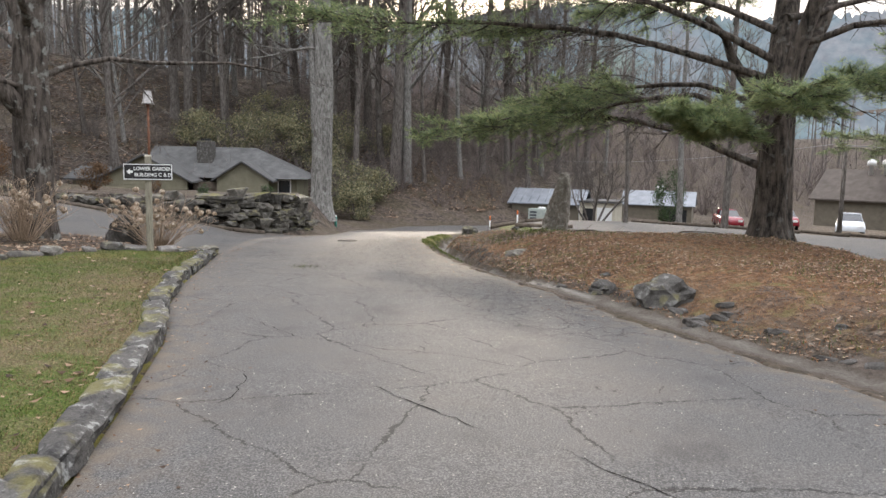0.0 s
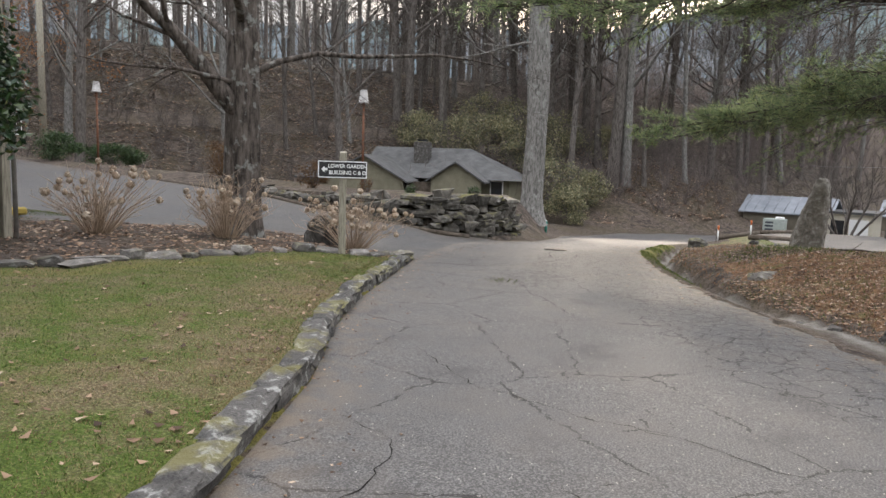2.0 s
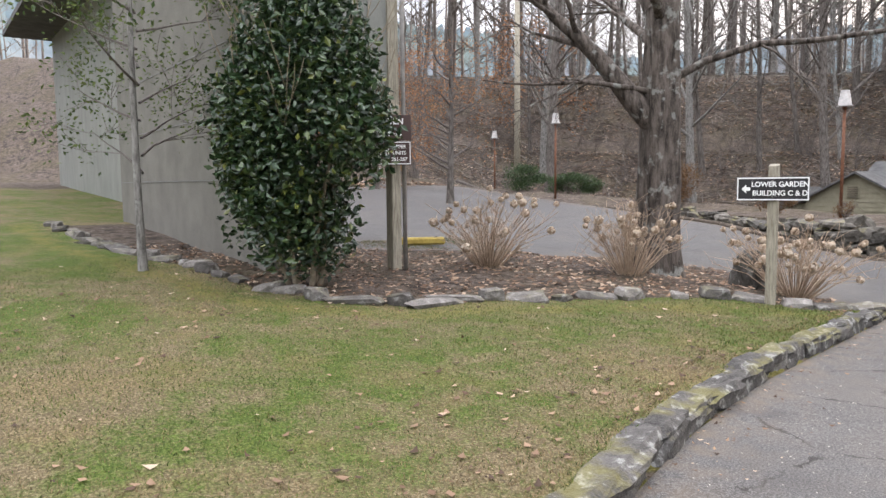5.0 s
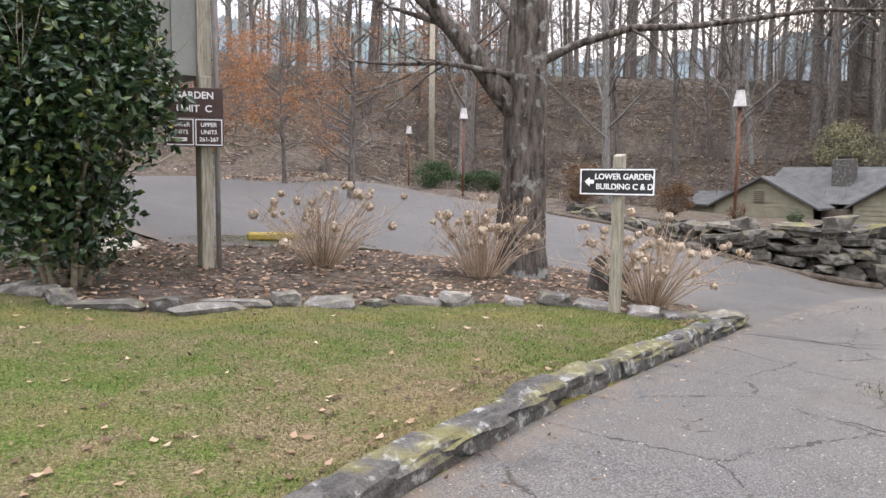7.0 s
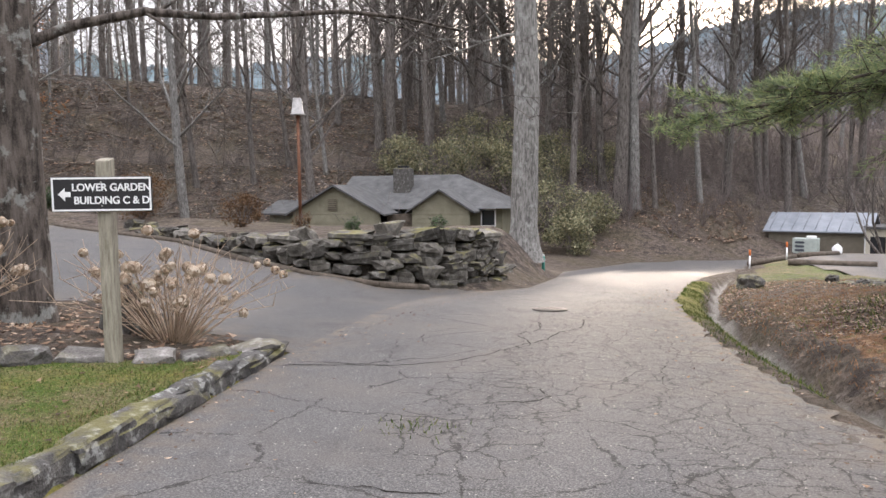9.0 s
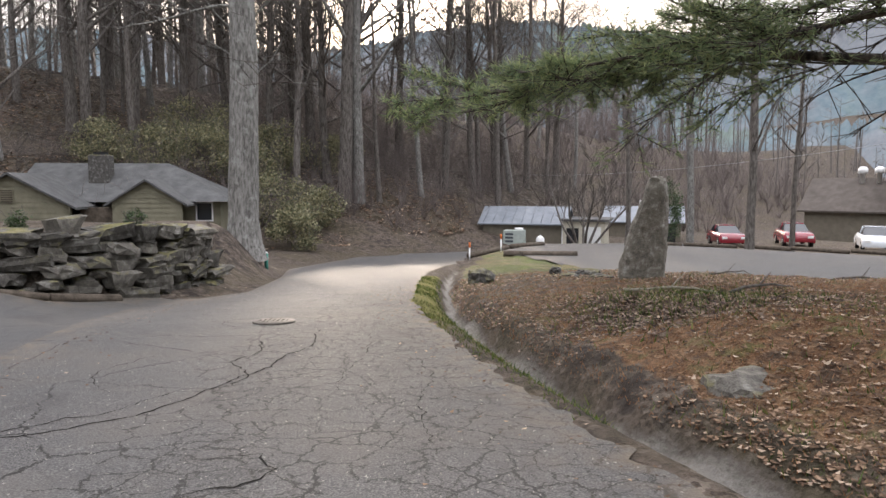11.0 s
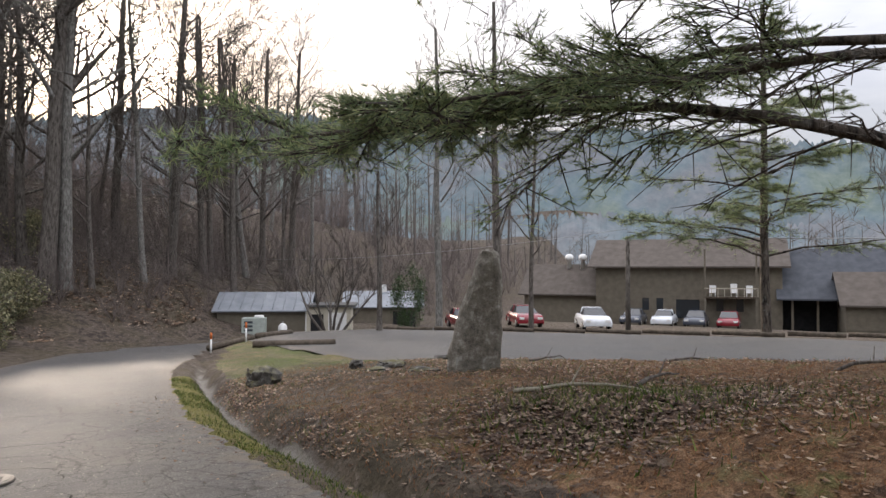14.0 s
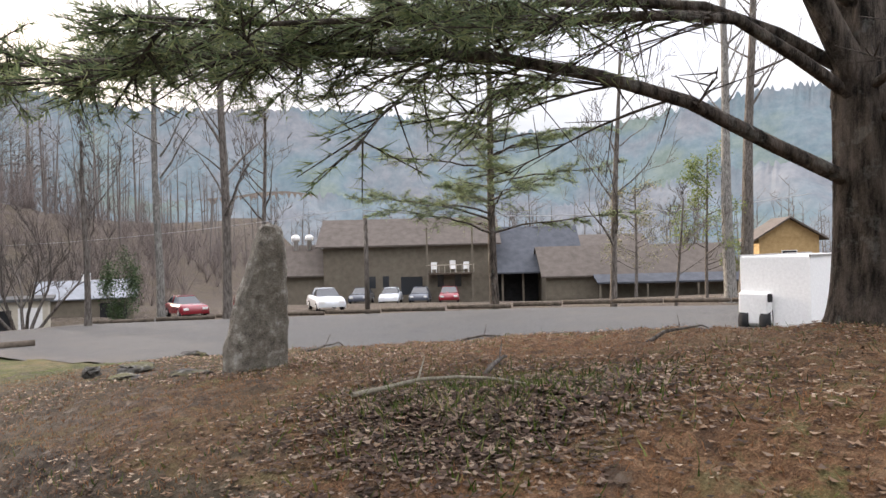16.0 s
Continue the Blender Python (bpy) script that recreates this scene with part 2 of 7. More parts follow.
def ground_material():
    """Bare soil under leaf litter, moss and grass, needle mulch, mud; the shares are masks on the mesh."""
    m, nt, b = mat_base("ground_cover", 0.9, 0, 0.15)
    p = world_coord(nt)
    n1, n2, n3, n4 = noise_tex(nt, p, 0.5, 4), noise_tex(nt, p, 3.5, 5), noise_tex(nt, p, 28, 5, 0.7), noise_tex(nt, p, 120, 3)
    vo = nt.nodes.new("ShaderNodeTexVoronoi")
    vo.inputs["Scale"].default_value = 17
    nt.links.new(p, vo.inputs["Vector"])
    n5 = noise_tex(nt, p, 60, 4, 0.75)
    litter = ramp(nt, vo.outputs["Color"], [(0.1, (0.035, 0.027, 0.021)), (0.45, (0.095, 0.074, 0.058)), (0.75, (0.17, 0.138, 0.11)), (0.95, (0.3, 0.255, 0.21))])
    litter = mix(nt, 0.5, litter, ramp(nt, n3, [(0.35, (0.018, 0.014, 0.011)), (0.65, (0.17, 0.132, 0.104))]))
    litter = mix(nt, ramp(nt, n2, [(0.46, (0, 0, 0)), (0.6, (0.85, 0.85, 0.85))]), litter, (0.035, 0.028, 0.024))
    litter = mix(nt, ramp(nt, noise_tex(nt, p, 1.4, 6, 0.75), [(0.52, (0, 0, 0)), (0.66, (0.5, 0.5, 0.5))]), litter, (0.15, 0.122, 0.1))
    litter = mix(nt, ramp(nt, n1, [(0.45, (0, 0, 0)), (0.65, (0.4, 0.4, 0.4))]), litter, (0.085, 0.072, 0.036))
    grass = ramp(nt, n5, [(0.3, (0.018, 0.028, 0.005)), (0.5, (0.07, 0.105, 0.018)), (0.68, (0.15, 0.185, 0.048))])
    dry = ramp(nt, n5, [(0.3, (0.05, 0.036, 0.023)), (0.52, (0.18, 0.132, 0.08)), (0.7, (0.36, 0.29, 0.19))])
    patch = ramp(nt, maths(nt, "ADD", maths(nt, "MULTIPLY", n1, 0.45), maths(nt, "ADD", maths(nt, "MULTIPLY", n2, 0.35), maths(nt, "MULTIPLY", n3, 0.2))), [(0.45, (0, 0, 0)), (0.56, (1, 1, 1))])
    lawn = mix(nt, maths(nt, "MULTIPLY", patch, 0.85), grass, dry)
    lawn = mix(nt, ramp(nt, noise_tex(nt, p, 0.9, 5, 0.65), [(0.52, (0, 0, 0)), (0.64, (0.4, 0.4, 0.4))]), lawn, ramp(nt, n5, [(0.3, (0.06, 0.045, 0.018)), (0.66, (0.28, 0.215, 0.095))]))
    needles = ramp(nt, n5, [(0.32, (0.03, 0.015, 0.008)), (0.5, (0.15, 0.08, 0.04)), (0.66, (0.32, 0.19, 0.105))])
    needles = mix(nt, 0.4, needles, ramp(nt, vo.outputs["Color"], [(0.15, (0.04, 0.024, 0.015)), (0.6, (0.18, 0.1, 0.055)), (0.95, (0.36, 0.25, 0.16))]))
    needles = mix(nt, ramp(nt, n2, [(0.54, (0, 0, 0)), (0.66, (0.55, 0.55, 0.55))]), needles, (0.1, 0.11, 0.035))
    needles = mix(nt, ramp(nt, n2, [(0.34, (0.75, 0.75, 0.75)), (0.46, (0, 0, 0))]), needles, (0.045, 0.03, 0.021))
    needles = mix(nt, ramp(nt, n1, [(0.5, (0, 0, 0)), (0.66, (0.4, 0.4, 0.4))]), needles, (0.17, 0.135, 0.085))
    rot = ramp(nt, vo.outputs["Color"], [(0.2, (0.02, 0.014, 0.011)), (0.7, (0.085, 0.055, 0.042)), (0.95, (0.22, 0.17, 0.14))])
    mud = ramp(nt, maths(nt, "ADD", maths(nt, "MULTIPLY", n2, 0.3), maths(nt, "ADD", maths(nt, "MULTIPLY", n3, 0.25), maths(nt, "MULTIPLY", attr(nt, "mud"), 0.5))), [(0.4, (0.06, 0.048, 0.037)), (0.62, (0.125, 0.108, 0.09)), (0.8, (0.23, 0.215, 0.19))])

    def share(name, col, under, soft=0.22):
        a = maths(nt, "ADD", attr(nt, name), maths(nt, "MULTIPLY", maths(nt, "SUBTRACT", maths(nt, "ADD", maths(nt, "MULTIPLY", n2, 0.6), maths(nt, "MULTIPLY", n3, 0.4)), 0.5), 1.1))
        f = ramp(nt, a, [(0.5 - soft / 2, (0, 0, 0)), (0.5 + soft / 2, (1, 1, 1))])
        return mix(nt, f, under, col)
    col = share("needles", needles, litter)
    col = share("drift", rot, col)
    col = share("lawn", lawn, col)
    moss = ramp(nt, n3, [(0.25, (0.07, 0.065, 0.02)), (0.7, (0.21, 0.19, 0.05))])
    col = share("moss", moss, col)
    col = share("mud", mud, col)
    nt.links.new(col, b.inputs["Base Color"])
    h = maths(nt, "ADD", maths(nt, "MULTIPLY", n3, 0.7), maths(nt, "ADD", maths(nt, "MULTIPLY", n4, 0.3), maths(nt, "MULTIPLY", vo.outputs["Distance"], 0.4)))
    bump(nt, b, h, 1.0, 0.05)
    return m


def stone_material(name, c0, c1, lichen=0.5, moss=0.0, vary=0.4):
    m, nt, b = mat_base(name, 0.85, 0, 0.25)
    inf = nt.nodes.new("ShaderNodeObjectInfo")
    g = nt.nodes.new("ShaderNodeNewGeometry")
    big, mid, fine = noise_tex(nt, world_coord(nt), 2.5, 5), noise_tex(nt, world_coord(nt), 9, 6, 0.65), noise_tex(nt, world_coord(nt), 70, 3)
    f = maths(nt, "ADD", maths(nt, "MULTIPLY", mid, 0.6), maths(nt, "MULTIPLY", fine, 0.4))
    col = ramp(nt, f, [(0.33, c0), (0.66, c1)])
    k = maths(nt, "ADD", maths(nt, "MULTIPLY", inf.outputs["Random"], vary), 1 - vary / 2)
    col = mix(nt, 1.0, col, k, "MULTIPLY")
    if lichen:
        col = mix(nt, maths(nt, "MULTIPLY", ramp(nt, mid, [(0.56, (0, 0, 0)), (0.63, (1, 1, 1))]), lichen), col, (0.42, 0.43, 0.4))
    if moss:
        up = nt.nodes.new("ShaderNodeSeparateXYZ")
        nt.links.new(g.outputs["Normal"], up.inputs[0])
        mk = maths(nt, "MULTIPLY", ramp(nt, up.outputs[2], [(0.2, (0, 0, 0)), (0.7, (1, 1, 1))]), ramp(nt, big, [(0.5, (0, 0, 0)), (0.6, (1, 1, 1))]))
        col = mix(nt, maths(nt, "MULTIPLY", mk, moss), col, (0.19, 0.17, 0.03))
    nt.links.new(col, b.inputs["Base Color"])
    bump(nt, b, maths(nt, "ADD", mid, maths(nt, "MULTIPLY", fine, 0.4)), 0.7, 0.03)
    return m


def bark_material(name, c0, c1, scale=14.0, depth=0.04, lichen=0.0):
    m, nt, b = mat_base(name, 0.92, 0, 0.12)
    v = tex_coord(nt, (1, 1, 0.24))
    ridg, fine = noise_tex(nt, v, scale, 5, 0.62), noise_tex(nt, tex_coord(nt), 55, 3)
    f = maths(nt, "ADD", maths(nt, "MULTIPLY", ridg, 0.8), maths(nt, "MULTIPLY", fine, 0.2))
    col = ramp(nt, f, [(0.38, c0), (0.6, c1)])
    if lichen:
        l = noise_tex(nt, tex_coord(nt), 4.0, 6, 0.65)
        col = mix(nt, maths(nt, "MULTIPLY", ramp(nt, l, [(0.56, (0, 0, 0)), (0.62, (1, 1, 1))]), lichen), col, (0.33, 0.34, 0.31))
    nt.links.new(col, b.inputs["Base Color"])
    bump(nt, b, ridg, 0.9, depth)
    return m


M_GROUND = ground_material()
M_KERB = stone_material("kerb_stone", (0.02, 0.019, 0.018), (0.12, 0.114, 0.105), 0.42, 0.4, 0.5)
M_WALLSTONE = stone_material("wall_stone", (0.032, 0.029, 0.025), (0.155, 0.142, 0.12), 0.15, 0.45, 1.0)
M_ROCK = stone_material("rock", (0.028, 0.026, 0.023), (0.115, 0.107, 0.096), 0.25, 0.35, 0.3)
M_MONOLITH = stone_material("standing_stone", (0.06, 0.054, 0.045), (0.33, 0.3, 0.25), 0.45, 0.0, 0.1)
M_BARK = bark_material("grey_bark", (0.05, 0.043, 0.037), (0.17, 0.152, 0.135))
M_BARK_PALE = bark_material("pale_bark", (0.085, 0.08, 0.072), (0.25, 0.24, 0.22), 18, 0.02, 0.5)
M_BARK_DARK = bark_material("dark_bark", (0.03, 0.025, 0.021), (0.15, 0.127, 0.108), 12, 0.07, 0.55)
M_BARK_PINE = bark_material("pine_bark", (0.018, 0.016, 0.014), (0.13, 0.108, 0.09), 10, 0.12, 0.2)
M_TWIG = simple("twig", (0.07, 0.06, 0.052), (0.16, 0.14, 0.125), 20)
M_WEATHERED = simple("weathered_wood", (0.15, 0.135, 0.1), (0.36, 0.33, 0.26), 8, 0.85, 0.2, 90, 0.4, 0.004, (6, 6, 0.7))
M_RUST = simple("rusty_post", (0.085, 0.035, 0.02), (0.19, 0.085, 0.045), 12, 0.7)
M_LAMPCAP = simple("lamp_metal", (0.2, 0.19, 0.18), (0.36, 0.345, 0.32), 8, 0.45, 0.5)
M_BLACKSIGN = simple("sign_black", (0.012, 0.011, 0.012), (0.022, 0.02, 0.021), 8, 0.5, 0.4, 60, 0.05)
M_BROWNSIGN = simple("sign_brown", (0.045, 0.026, 0.022), (0.07, 0.042, 0.036), 8, 0.55, 0.35, 60, 0.05)
M_WHITE = simple("white_paint", (0.7, 0.7, 0.68), (0.82, 0.82, 0.8), 12, 0.5, 0.4, 60, 0.05)
M_CONCRETE = simple("concrete", (0.115, 0.11, 0.094), (0.175, 0.168, 0.145), 1.4, 0.9, 0.2, 40, 0.3, 0.006)
M_SIDING_GREEN = simple("painted_siding", (0.16, 0.165, 0.145), (0.22, 0.225, 0.2), 3, 0.7, 0.3, 50, 0.2, 0.004, (1, 1, 0.4))
M_SIDING_OLIVE = simple("olive_siding", (0.15, 0.14, 0.095), (0.22, 0.205, 0.145), 3, 0.75, 0.25, 50, 0.2, 0.004)
M_SIDING_TAN = simple("tan_siding", (0.13, 0.112, 0.085), (0.19, 0.168, 0.13), 2, 0.8, 0.2, 40, 0.2, 0.004)
M_SHINGLE = simple("roof_shingle", (0.055, 0.055, 0.054), (0.115, 0.115, 0.112), 2.5, 0.85, 0.25, 45, 0.5, 0.01)
M_SHINGLE_BROWN = simple("brown_shingle", (0.075, 0.063, 0.053), (0.12, 0.102, 0.088), 1.5, 0.85, 0.2, 30, 0.4, 0.01)
M_SHINGLE_BLUE = simple("slate_shingle", (0.055, 0.06, 0.07), (0.09, 0.097, 0.11), 1.5, 0.85, 0.2, 30, 0.4, 0.01)
M_METALROOF = simple("metal_roof", (0.13, 0.145, 0.165), (0.24, 0.26, 0.285), 1.2, 0.4, 0.5, 25, 0.1, 0.004)
M_DARK = simple("dark_opening", (0.012, 0.012, 0.013), (0.025, 0.025, 0.026), 3)
M_CREAM = simple("cream_paint", (0.45, 0.41, 0.32), (0.56, 0.52, 0.42), 3, 0.6)
M_TIMBER = simple("landscape_timber", (0.05, 0.04, 0.03), (0.14, 0.115, 0.09), 6, 0.9, 0.15, 60, 0.5, 0.01)


# ---- mesh helpers ----
def mesh_from(name, verts, faces, material, smooth=True):
    me = bpy.data.meshes.new(name)
    me.from_pydata([tuple(v) for v in verts], [], faces)
    me.update()
    if material:
        for mm in (material if isinstance(material, (list, tuple)) else [material]):
            me.materials.append(mm)
    if smooth:
        me.polygons.foreach_set("use_smooth", [True] * len(me.polygons))
    return me


def part(name, bm, material, parent, label=""):
    """Links a bmesh or a mesh as one object under a thing or a part."""
    if isinstance(bm, bmesh.types.BMesh):
        me = bpy.data.meshes.new(name)
        bm.to_mesh(me)
        bm.free()
        me.materials.append(material)
    else:
        me = bm
    ob = new(name, me)
    ob.parent = parent
    if label:
        ob["label"] = label
    return ob


def thing(name, label, category, m=None, group="", kind=""):
    ob = new(name)
    ob.empty_display_size = 0.1
    if m is not None:
        ob.matrix_world = m
    return tagged(ob, label, category, group, kind)


def box(x0, y0, z0, x1, y1, z1, bevel=0.0, m=None):
    bm = bmesh.new()
    bmesh.ops.create_cube(bm, size=1, matrix=Matrix.Translation(((x0 + x1) / 2, (y0 + y1) / 2, (z0 + z1) / 2)) @ Matrix.Diagonal((x1 - x0, y1 - y0, z1 - z0, 1)))
    if bevel:
        bmesh.ops.bevel(bm, geom=bm.edges[:], offset=bevel, segments=1, affect="EDGES")
    if m is not None:
        bm.transform(m)
    return bm


def join(*bms):
    out = bmesh.new()
    for b in bms:
        me = bpy.data.meshes.new("tmp")
        b.to_mesh(me)
        b.free()
        out.from_mesh(me)
        bpy.data.meshes.remove(me)
    return out


def tube(rings, sides=8):
    """rings: (x, y, z, radius) along a line, closed at both ends."""
    bm = bmesh.new()
    pts = [Vector(r[:3]) for r in rings]
    prev = None
    for i, r in enumerate(rings):
        d = (pts[min(i + 1, len(pts) - 1)] - pts[max(i - 1, 0)]).normalized()
        a = d.orthogonal().normalized() if prev is None else (prev - d * prev.dot(d)).normalized()
        prev = a
        c = d.cross(a)
        row = [bm.verts.new(pts[i] + (a * math.cos(k * 2 * math.pi / sides) + c * math.sin(k * 2 * math.pi / sides)) * r[3]) for k in range(sides)]
        if i:
            for k in range(sides):
                bm.faces.new((last[k], last[(k + 1) % sides], row[(k + 1) % sides], row[k]))
        else:
            bm.faces.new(row[::-1])
        last = row
    bm.faces.new(last)
    for f in bm.faces:
        f.smooth = True
    return bm


def rock(sx, sy, sz, seed, rough=0.25, cuts=2, block=0.55):
    """An angular field stone resting on z = 0."""
    rng = random.Random(seed)
    bm = bmesh.new()
    bmesh.ops.create_icosphere(bm, subdivisions=cuts, radius=1)
    off = Vector((rng.random() * 90, rng.random() * 90, rng.random() * 90))
    for v in bm.verts:
        p = v.co.copy()
        q = Vector([math.copysign(abs(c) ** block, c) for c in p])
        k = 1 + rough * noise.noise(p * 1.3 + off) + rough * 0.5 * noise.noise(p * 3.1 + off) + rough * 0.3 * noise.noise(p * 7.3 + off)
        v.co = Vector((q.x * sx * k / 1.2, q.y * sy * k / 1.2, q.z * sz * k / 1.2 + sz * 0.75))
    return bm


# ---- plan of the ground ----
def lerp_pts(v, pts):
    return np.interp(v, [p[0] for p in pts], [p[1] for p in pts])


def sstep(a, b, v):
    t = np.clip((v - a) / (b - a), 0, 1)
    return t * t * (3 - 2 * t)


def inside(poly, x, y):
    r = np.zeros(np.shape(x), bool)
    for (x0, y0), (x1, y1) in zip(poly, poly[1:] + poly[:1]):
        if y0 == y1:
            continue
        r ^= ((y0 > y) != (y1 > y)) & (x < (x1 - x0) * (y - y0) / (y1 - y0) + x0)
    return r


def line_dist(line, x, y):
    d = np.full(np.shape(x), 1e9)
    for (x0, y0), (x1, y1) in zip(line, line[1:]):
        dx, dy = x1 - x0, y1 - y0
        t = np.clip(((x - x0) * dx + (y - y0) * dy) / (dx * dx + dy * dy), 0, 1)
        d = np.minimum(d, np.hypot(x - x0 - t * dx, y - y0 - t * dy))
    return d


ROAD_Z = [(-60, 1.3), (-6, 0.12), (3, 0.03), (8, 0.0), (16, -0.27), (26, -1.05), (41, -2.35), (60, -3.2), (90, -4.2)]
LEFT = [(2.0, -14), (0.4, -6), (-0.55, -1), (-1.32, 2.03), (-1.68, 3.65), (-1.98, 4.93), (-2.58, 6.6), (-2.9, 7.83), (-3.27, 9.64), (-3.76, 12.0), (-4.1, 15), (-4.2, 18), (-3.2, 21), (-3.4, 26), (-4.2, 33), (-4.0, 41), (-2.0, 48), (3.0, 54), (12, 58.5), (22, 62)]
RIGHT = [(8.6, -14), (6.4, -6), (4.85, -1), (4.1, 2.0), (3.5, 4.0), (2.8, 5.4), (2.2, 6.9), (1.6, 8.5), (0.95, 10.4), (0.52, 12.0), (0.1, 14.2), (-0.17, 16.5), (-0.27, 19), (0.0, 24), (0.55, 30), (1.6, 37), (3.2, 44), (7.0, 48.5), (14, 52), (24, 55)]
DRIVE = [(-3.3, 12.15), (-4.6, 12.6), (-7.0, 13.9), (-9.2, 13.2), (-9.9, 10.6), (-10.4, 8.6), (-30, 8.0), (-40, 15), (-38, 24), (-30, 25.4), (-24, 24.2), (-18, 23.2), (-11.8, 20.9), (-8.7, 18.7), (-6.4, 17.45), (-5.2, 17.6), (-4.5, 18.9), (-3.4, 19.6)]
WALL_LINE = [(-4.0, 21.6), (-4.5, 19.2), (-5.3, 18.0), (-6.5, 17.85), (-8.6, 19.05), (-11.6, 21.2), (-15.5, 23.6)]
PLATEAU = [(-4.0, 21.8), (-4.6, 19.3), (-5.4, 18.2), (-6.5, 18.1), (-8.6, 19.3), (-11.6, 21.45), (-20.3, 26.0), (-22, 29), (-12, 26.5), (-5.0, 25.5)]
BED_EDGE = [(-15.5, 5.0), (-11.5, 5.2), (-9.4, 5.7), (-7.7, 5.95), (-6.6, 6.3), (-6.1, 7.1), (-5.85, 8.1), (-5.6, 9.1), (-5.1, 9.9), (-4.75, 10.6), (-4.2, 11.0), (-3.95, 11.9)]
BED = BED_EDGE + [(-4.6, 12.6), (-7.0, 13.9), (-9.2, 13.2), (-9.9, 10.6), (-10.4, 8.6), (-15.5, 8)]
PARK = [(10.2, 6), (10.0, 18), (8.6, 22.5), (7.0, 27), (5.8, 33), (4.6, 41), (7.5, 46.5), (12.6, 46.5), (17, 43.2), (21.6, 36.6), (25.3, 31.8), (29.5, 26.5), (34, 19), (37, 6)]
LOT_EDGE = [(12.6, 46.5), (17, 43.2), (21.6, 36.6), (25.3, 31.8), (29.5, 26.5), (34, 19), (37, 6)]
ROAD = LEFT + RIGHT[::-1]


def left_x(y):
    return np.interp(y, [p[1] for p in LEFT], [p[0] for p in LEFT])


def right_x(y):
    return np.interp(y, [p[1] for p in RIGHT], [p[0] for p in RIGHT])


def terrain(x, y, fine=True):
    """Height of the land, as on the finished surface."""
    x, y = np.asarray(x, float), np.asarray(y, float)
    zr = lerp_pts(y, ROAD_Z)
    dl, dr = left_x(y) - x, x - right_x(y)
    z = zr.copy()
    # lawn and drive climb gently towards the far left
    zl = lerp_pts(np.minimum(y, 13), ROAD_Z) + 0.045 * np.clip(dl, 0, 34)
    wl = sstep(0, 2.0, dl) * (1 - sstep(24, 36, y))
    wl = np.where(y < 13, (dl > 0) * 1.0, wl)
    lawn = sstep(0.04, 0.2, dl) * 0.12 * (1 - sstep(11.4, 12.3, y))
    z = np.where(dl > 0, zr + (zl - zr) * wl + lawn, z)
    z = z + np.where(dl > 0, 0.35 * sstep(0, 3, dl) * sstep(23, 26, y) + 0.4 * sstep(0, 1.4, dl) * (1 - sstep(1.6, 3, dl)) * sstep(24, 27, y) * (1 - sstep(29, 33, y)), 0)
    # raised garden behind the dry-stone wall, and the dip in which the house stands
    plat = inside(PLATEAU, x, y)
    z = np.where(plat, np.maximum(z, 0.52 - 0.02 * np.clip(y - 20, 0, 9)), z)
    # the mound with its ditch along the road, then down to the car park
    bank = 0.27 - 0.092 * np.clip(y - 13.5, 0, 30) + 0.01 * np.clip(13.5 - y, 0, 20)
    bank = np.maximum(bank, zr + 0.05)
    rise = sstep(0.55, 2.6, dr)
    zm = zr + (bank - zr) * rise
    ditch = sstep(8.5, 12.5, y) * (1 - sstep(34, 40, y))
    off = 0.5 + 0.15 * sstep(14, 22, y)
    zm = zm - 0.3 * ditch * np.exp(-((dr - off) / 0.2) ** 2) - 0.05 * sstep(0, 0.3, dr) * (1 - ditch)
    z = np.where(dr > 0, zm, z)
    park = np.interp(y, [30, 46], [-1.5, -1.95])
    pd = line_dist(PARK + PARK[:1], x, y)
    inp = inside(PARK, x, y)
    fall = np.where(inp, 1.0, 1 - sstep(0.0, 3.2, pd))
    z = np.where((dr > 0) & (y < 47), z + (park - z) * fall, z)
    # beyond the car park the ground drops to the lower lot
    low = (x - 12) * 0.82 + (y - 46.5) * 0.57
    zz = np.interp(low, [-6, 0.5, 4, 16, 30, 42, 60, 200], [0, 0, 0.5, 0.8, 1.4, 2.4, 2.8, 4.2])
    z = np.where((low > 0) & (dr > 0), np.minimum(z, park - zz), z)
    # wooded hillside to the north-west
    hd = (x + 40) * -0.66 + (y - 20) * 0.75
    hd = hd + 2.0 * np.sin(x * 0.09 + 1) + 1.5 * np.sin(y * 0.13)
    hill = np.interp(hd, [-3, 0, 2, 9, 11.5, 22, 27, 60, 140, 400, 900], [0, 0.2, 1.0, 5.2, 5.8, 12.4, 12.8, 12.8, 18, 22, 24])
    z = z + hill
    # far ridges close the valley
    far = np.hypot(x - 10, y - 20)
    az = np.degrees(np.arctan2(x - 10, y - 20))
    ridge = 46 + 10 * np.sin(az * 0.07 + 0.6) + 10 * np.sin(az * 0.23) - 14 * np.exp(-((az - 22) / 14) ** 2)
    z = z + ridge * sstep(130, 520, far)
    if fine:
        nat = (dl > 0.4) | (dr > 0.9)
        rough_ = 0.022 * np.sin(x * 6.1 + 3 * np.sin(y * 3.7)) * np.sin(y * 5.3 + 2 * np.sin(x * 4.9)) + 0.012 * np.sin(x * 13.3 + 4 * np.sin(y * 7)) * np.sin(y * 11.7 + 3 * np.sin(x * 9))
        z = z + np.where((dr > 0.45) & (x < 11) & (y < 40) & ~inp, rough_ * 1.3, 0)
        z = z + np.where(nat & ~inp, 0.03 * np.sin(x * 1.7 + 2 * np.sin(y * 0.9)) * np.sin(y * 1.9 + x * 0.4), 0)
    return z


def ground_z(x, y):
    return float(terrain(np.array([x]), np.array([y]))[0])


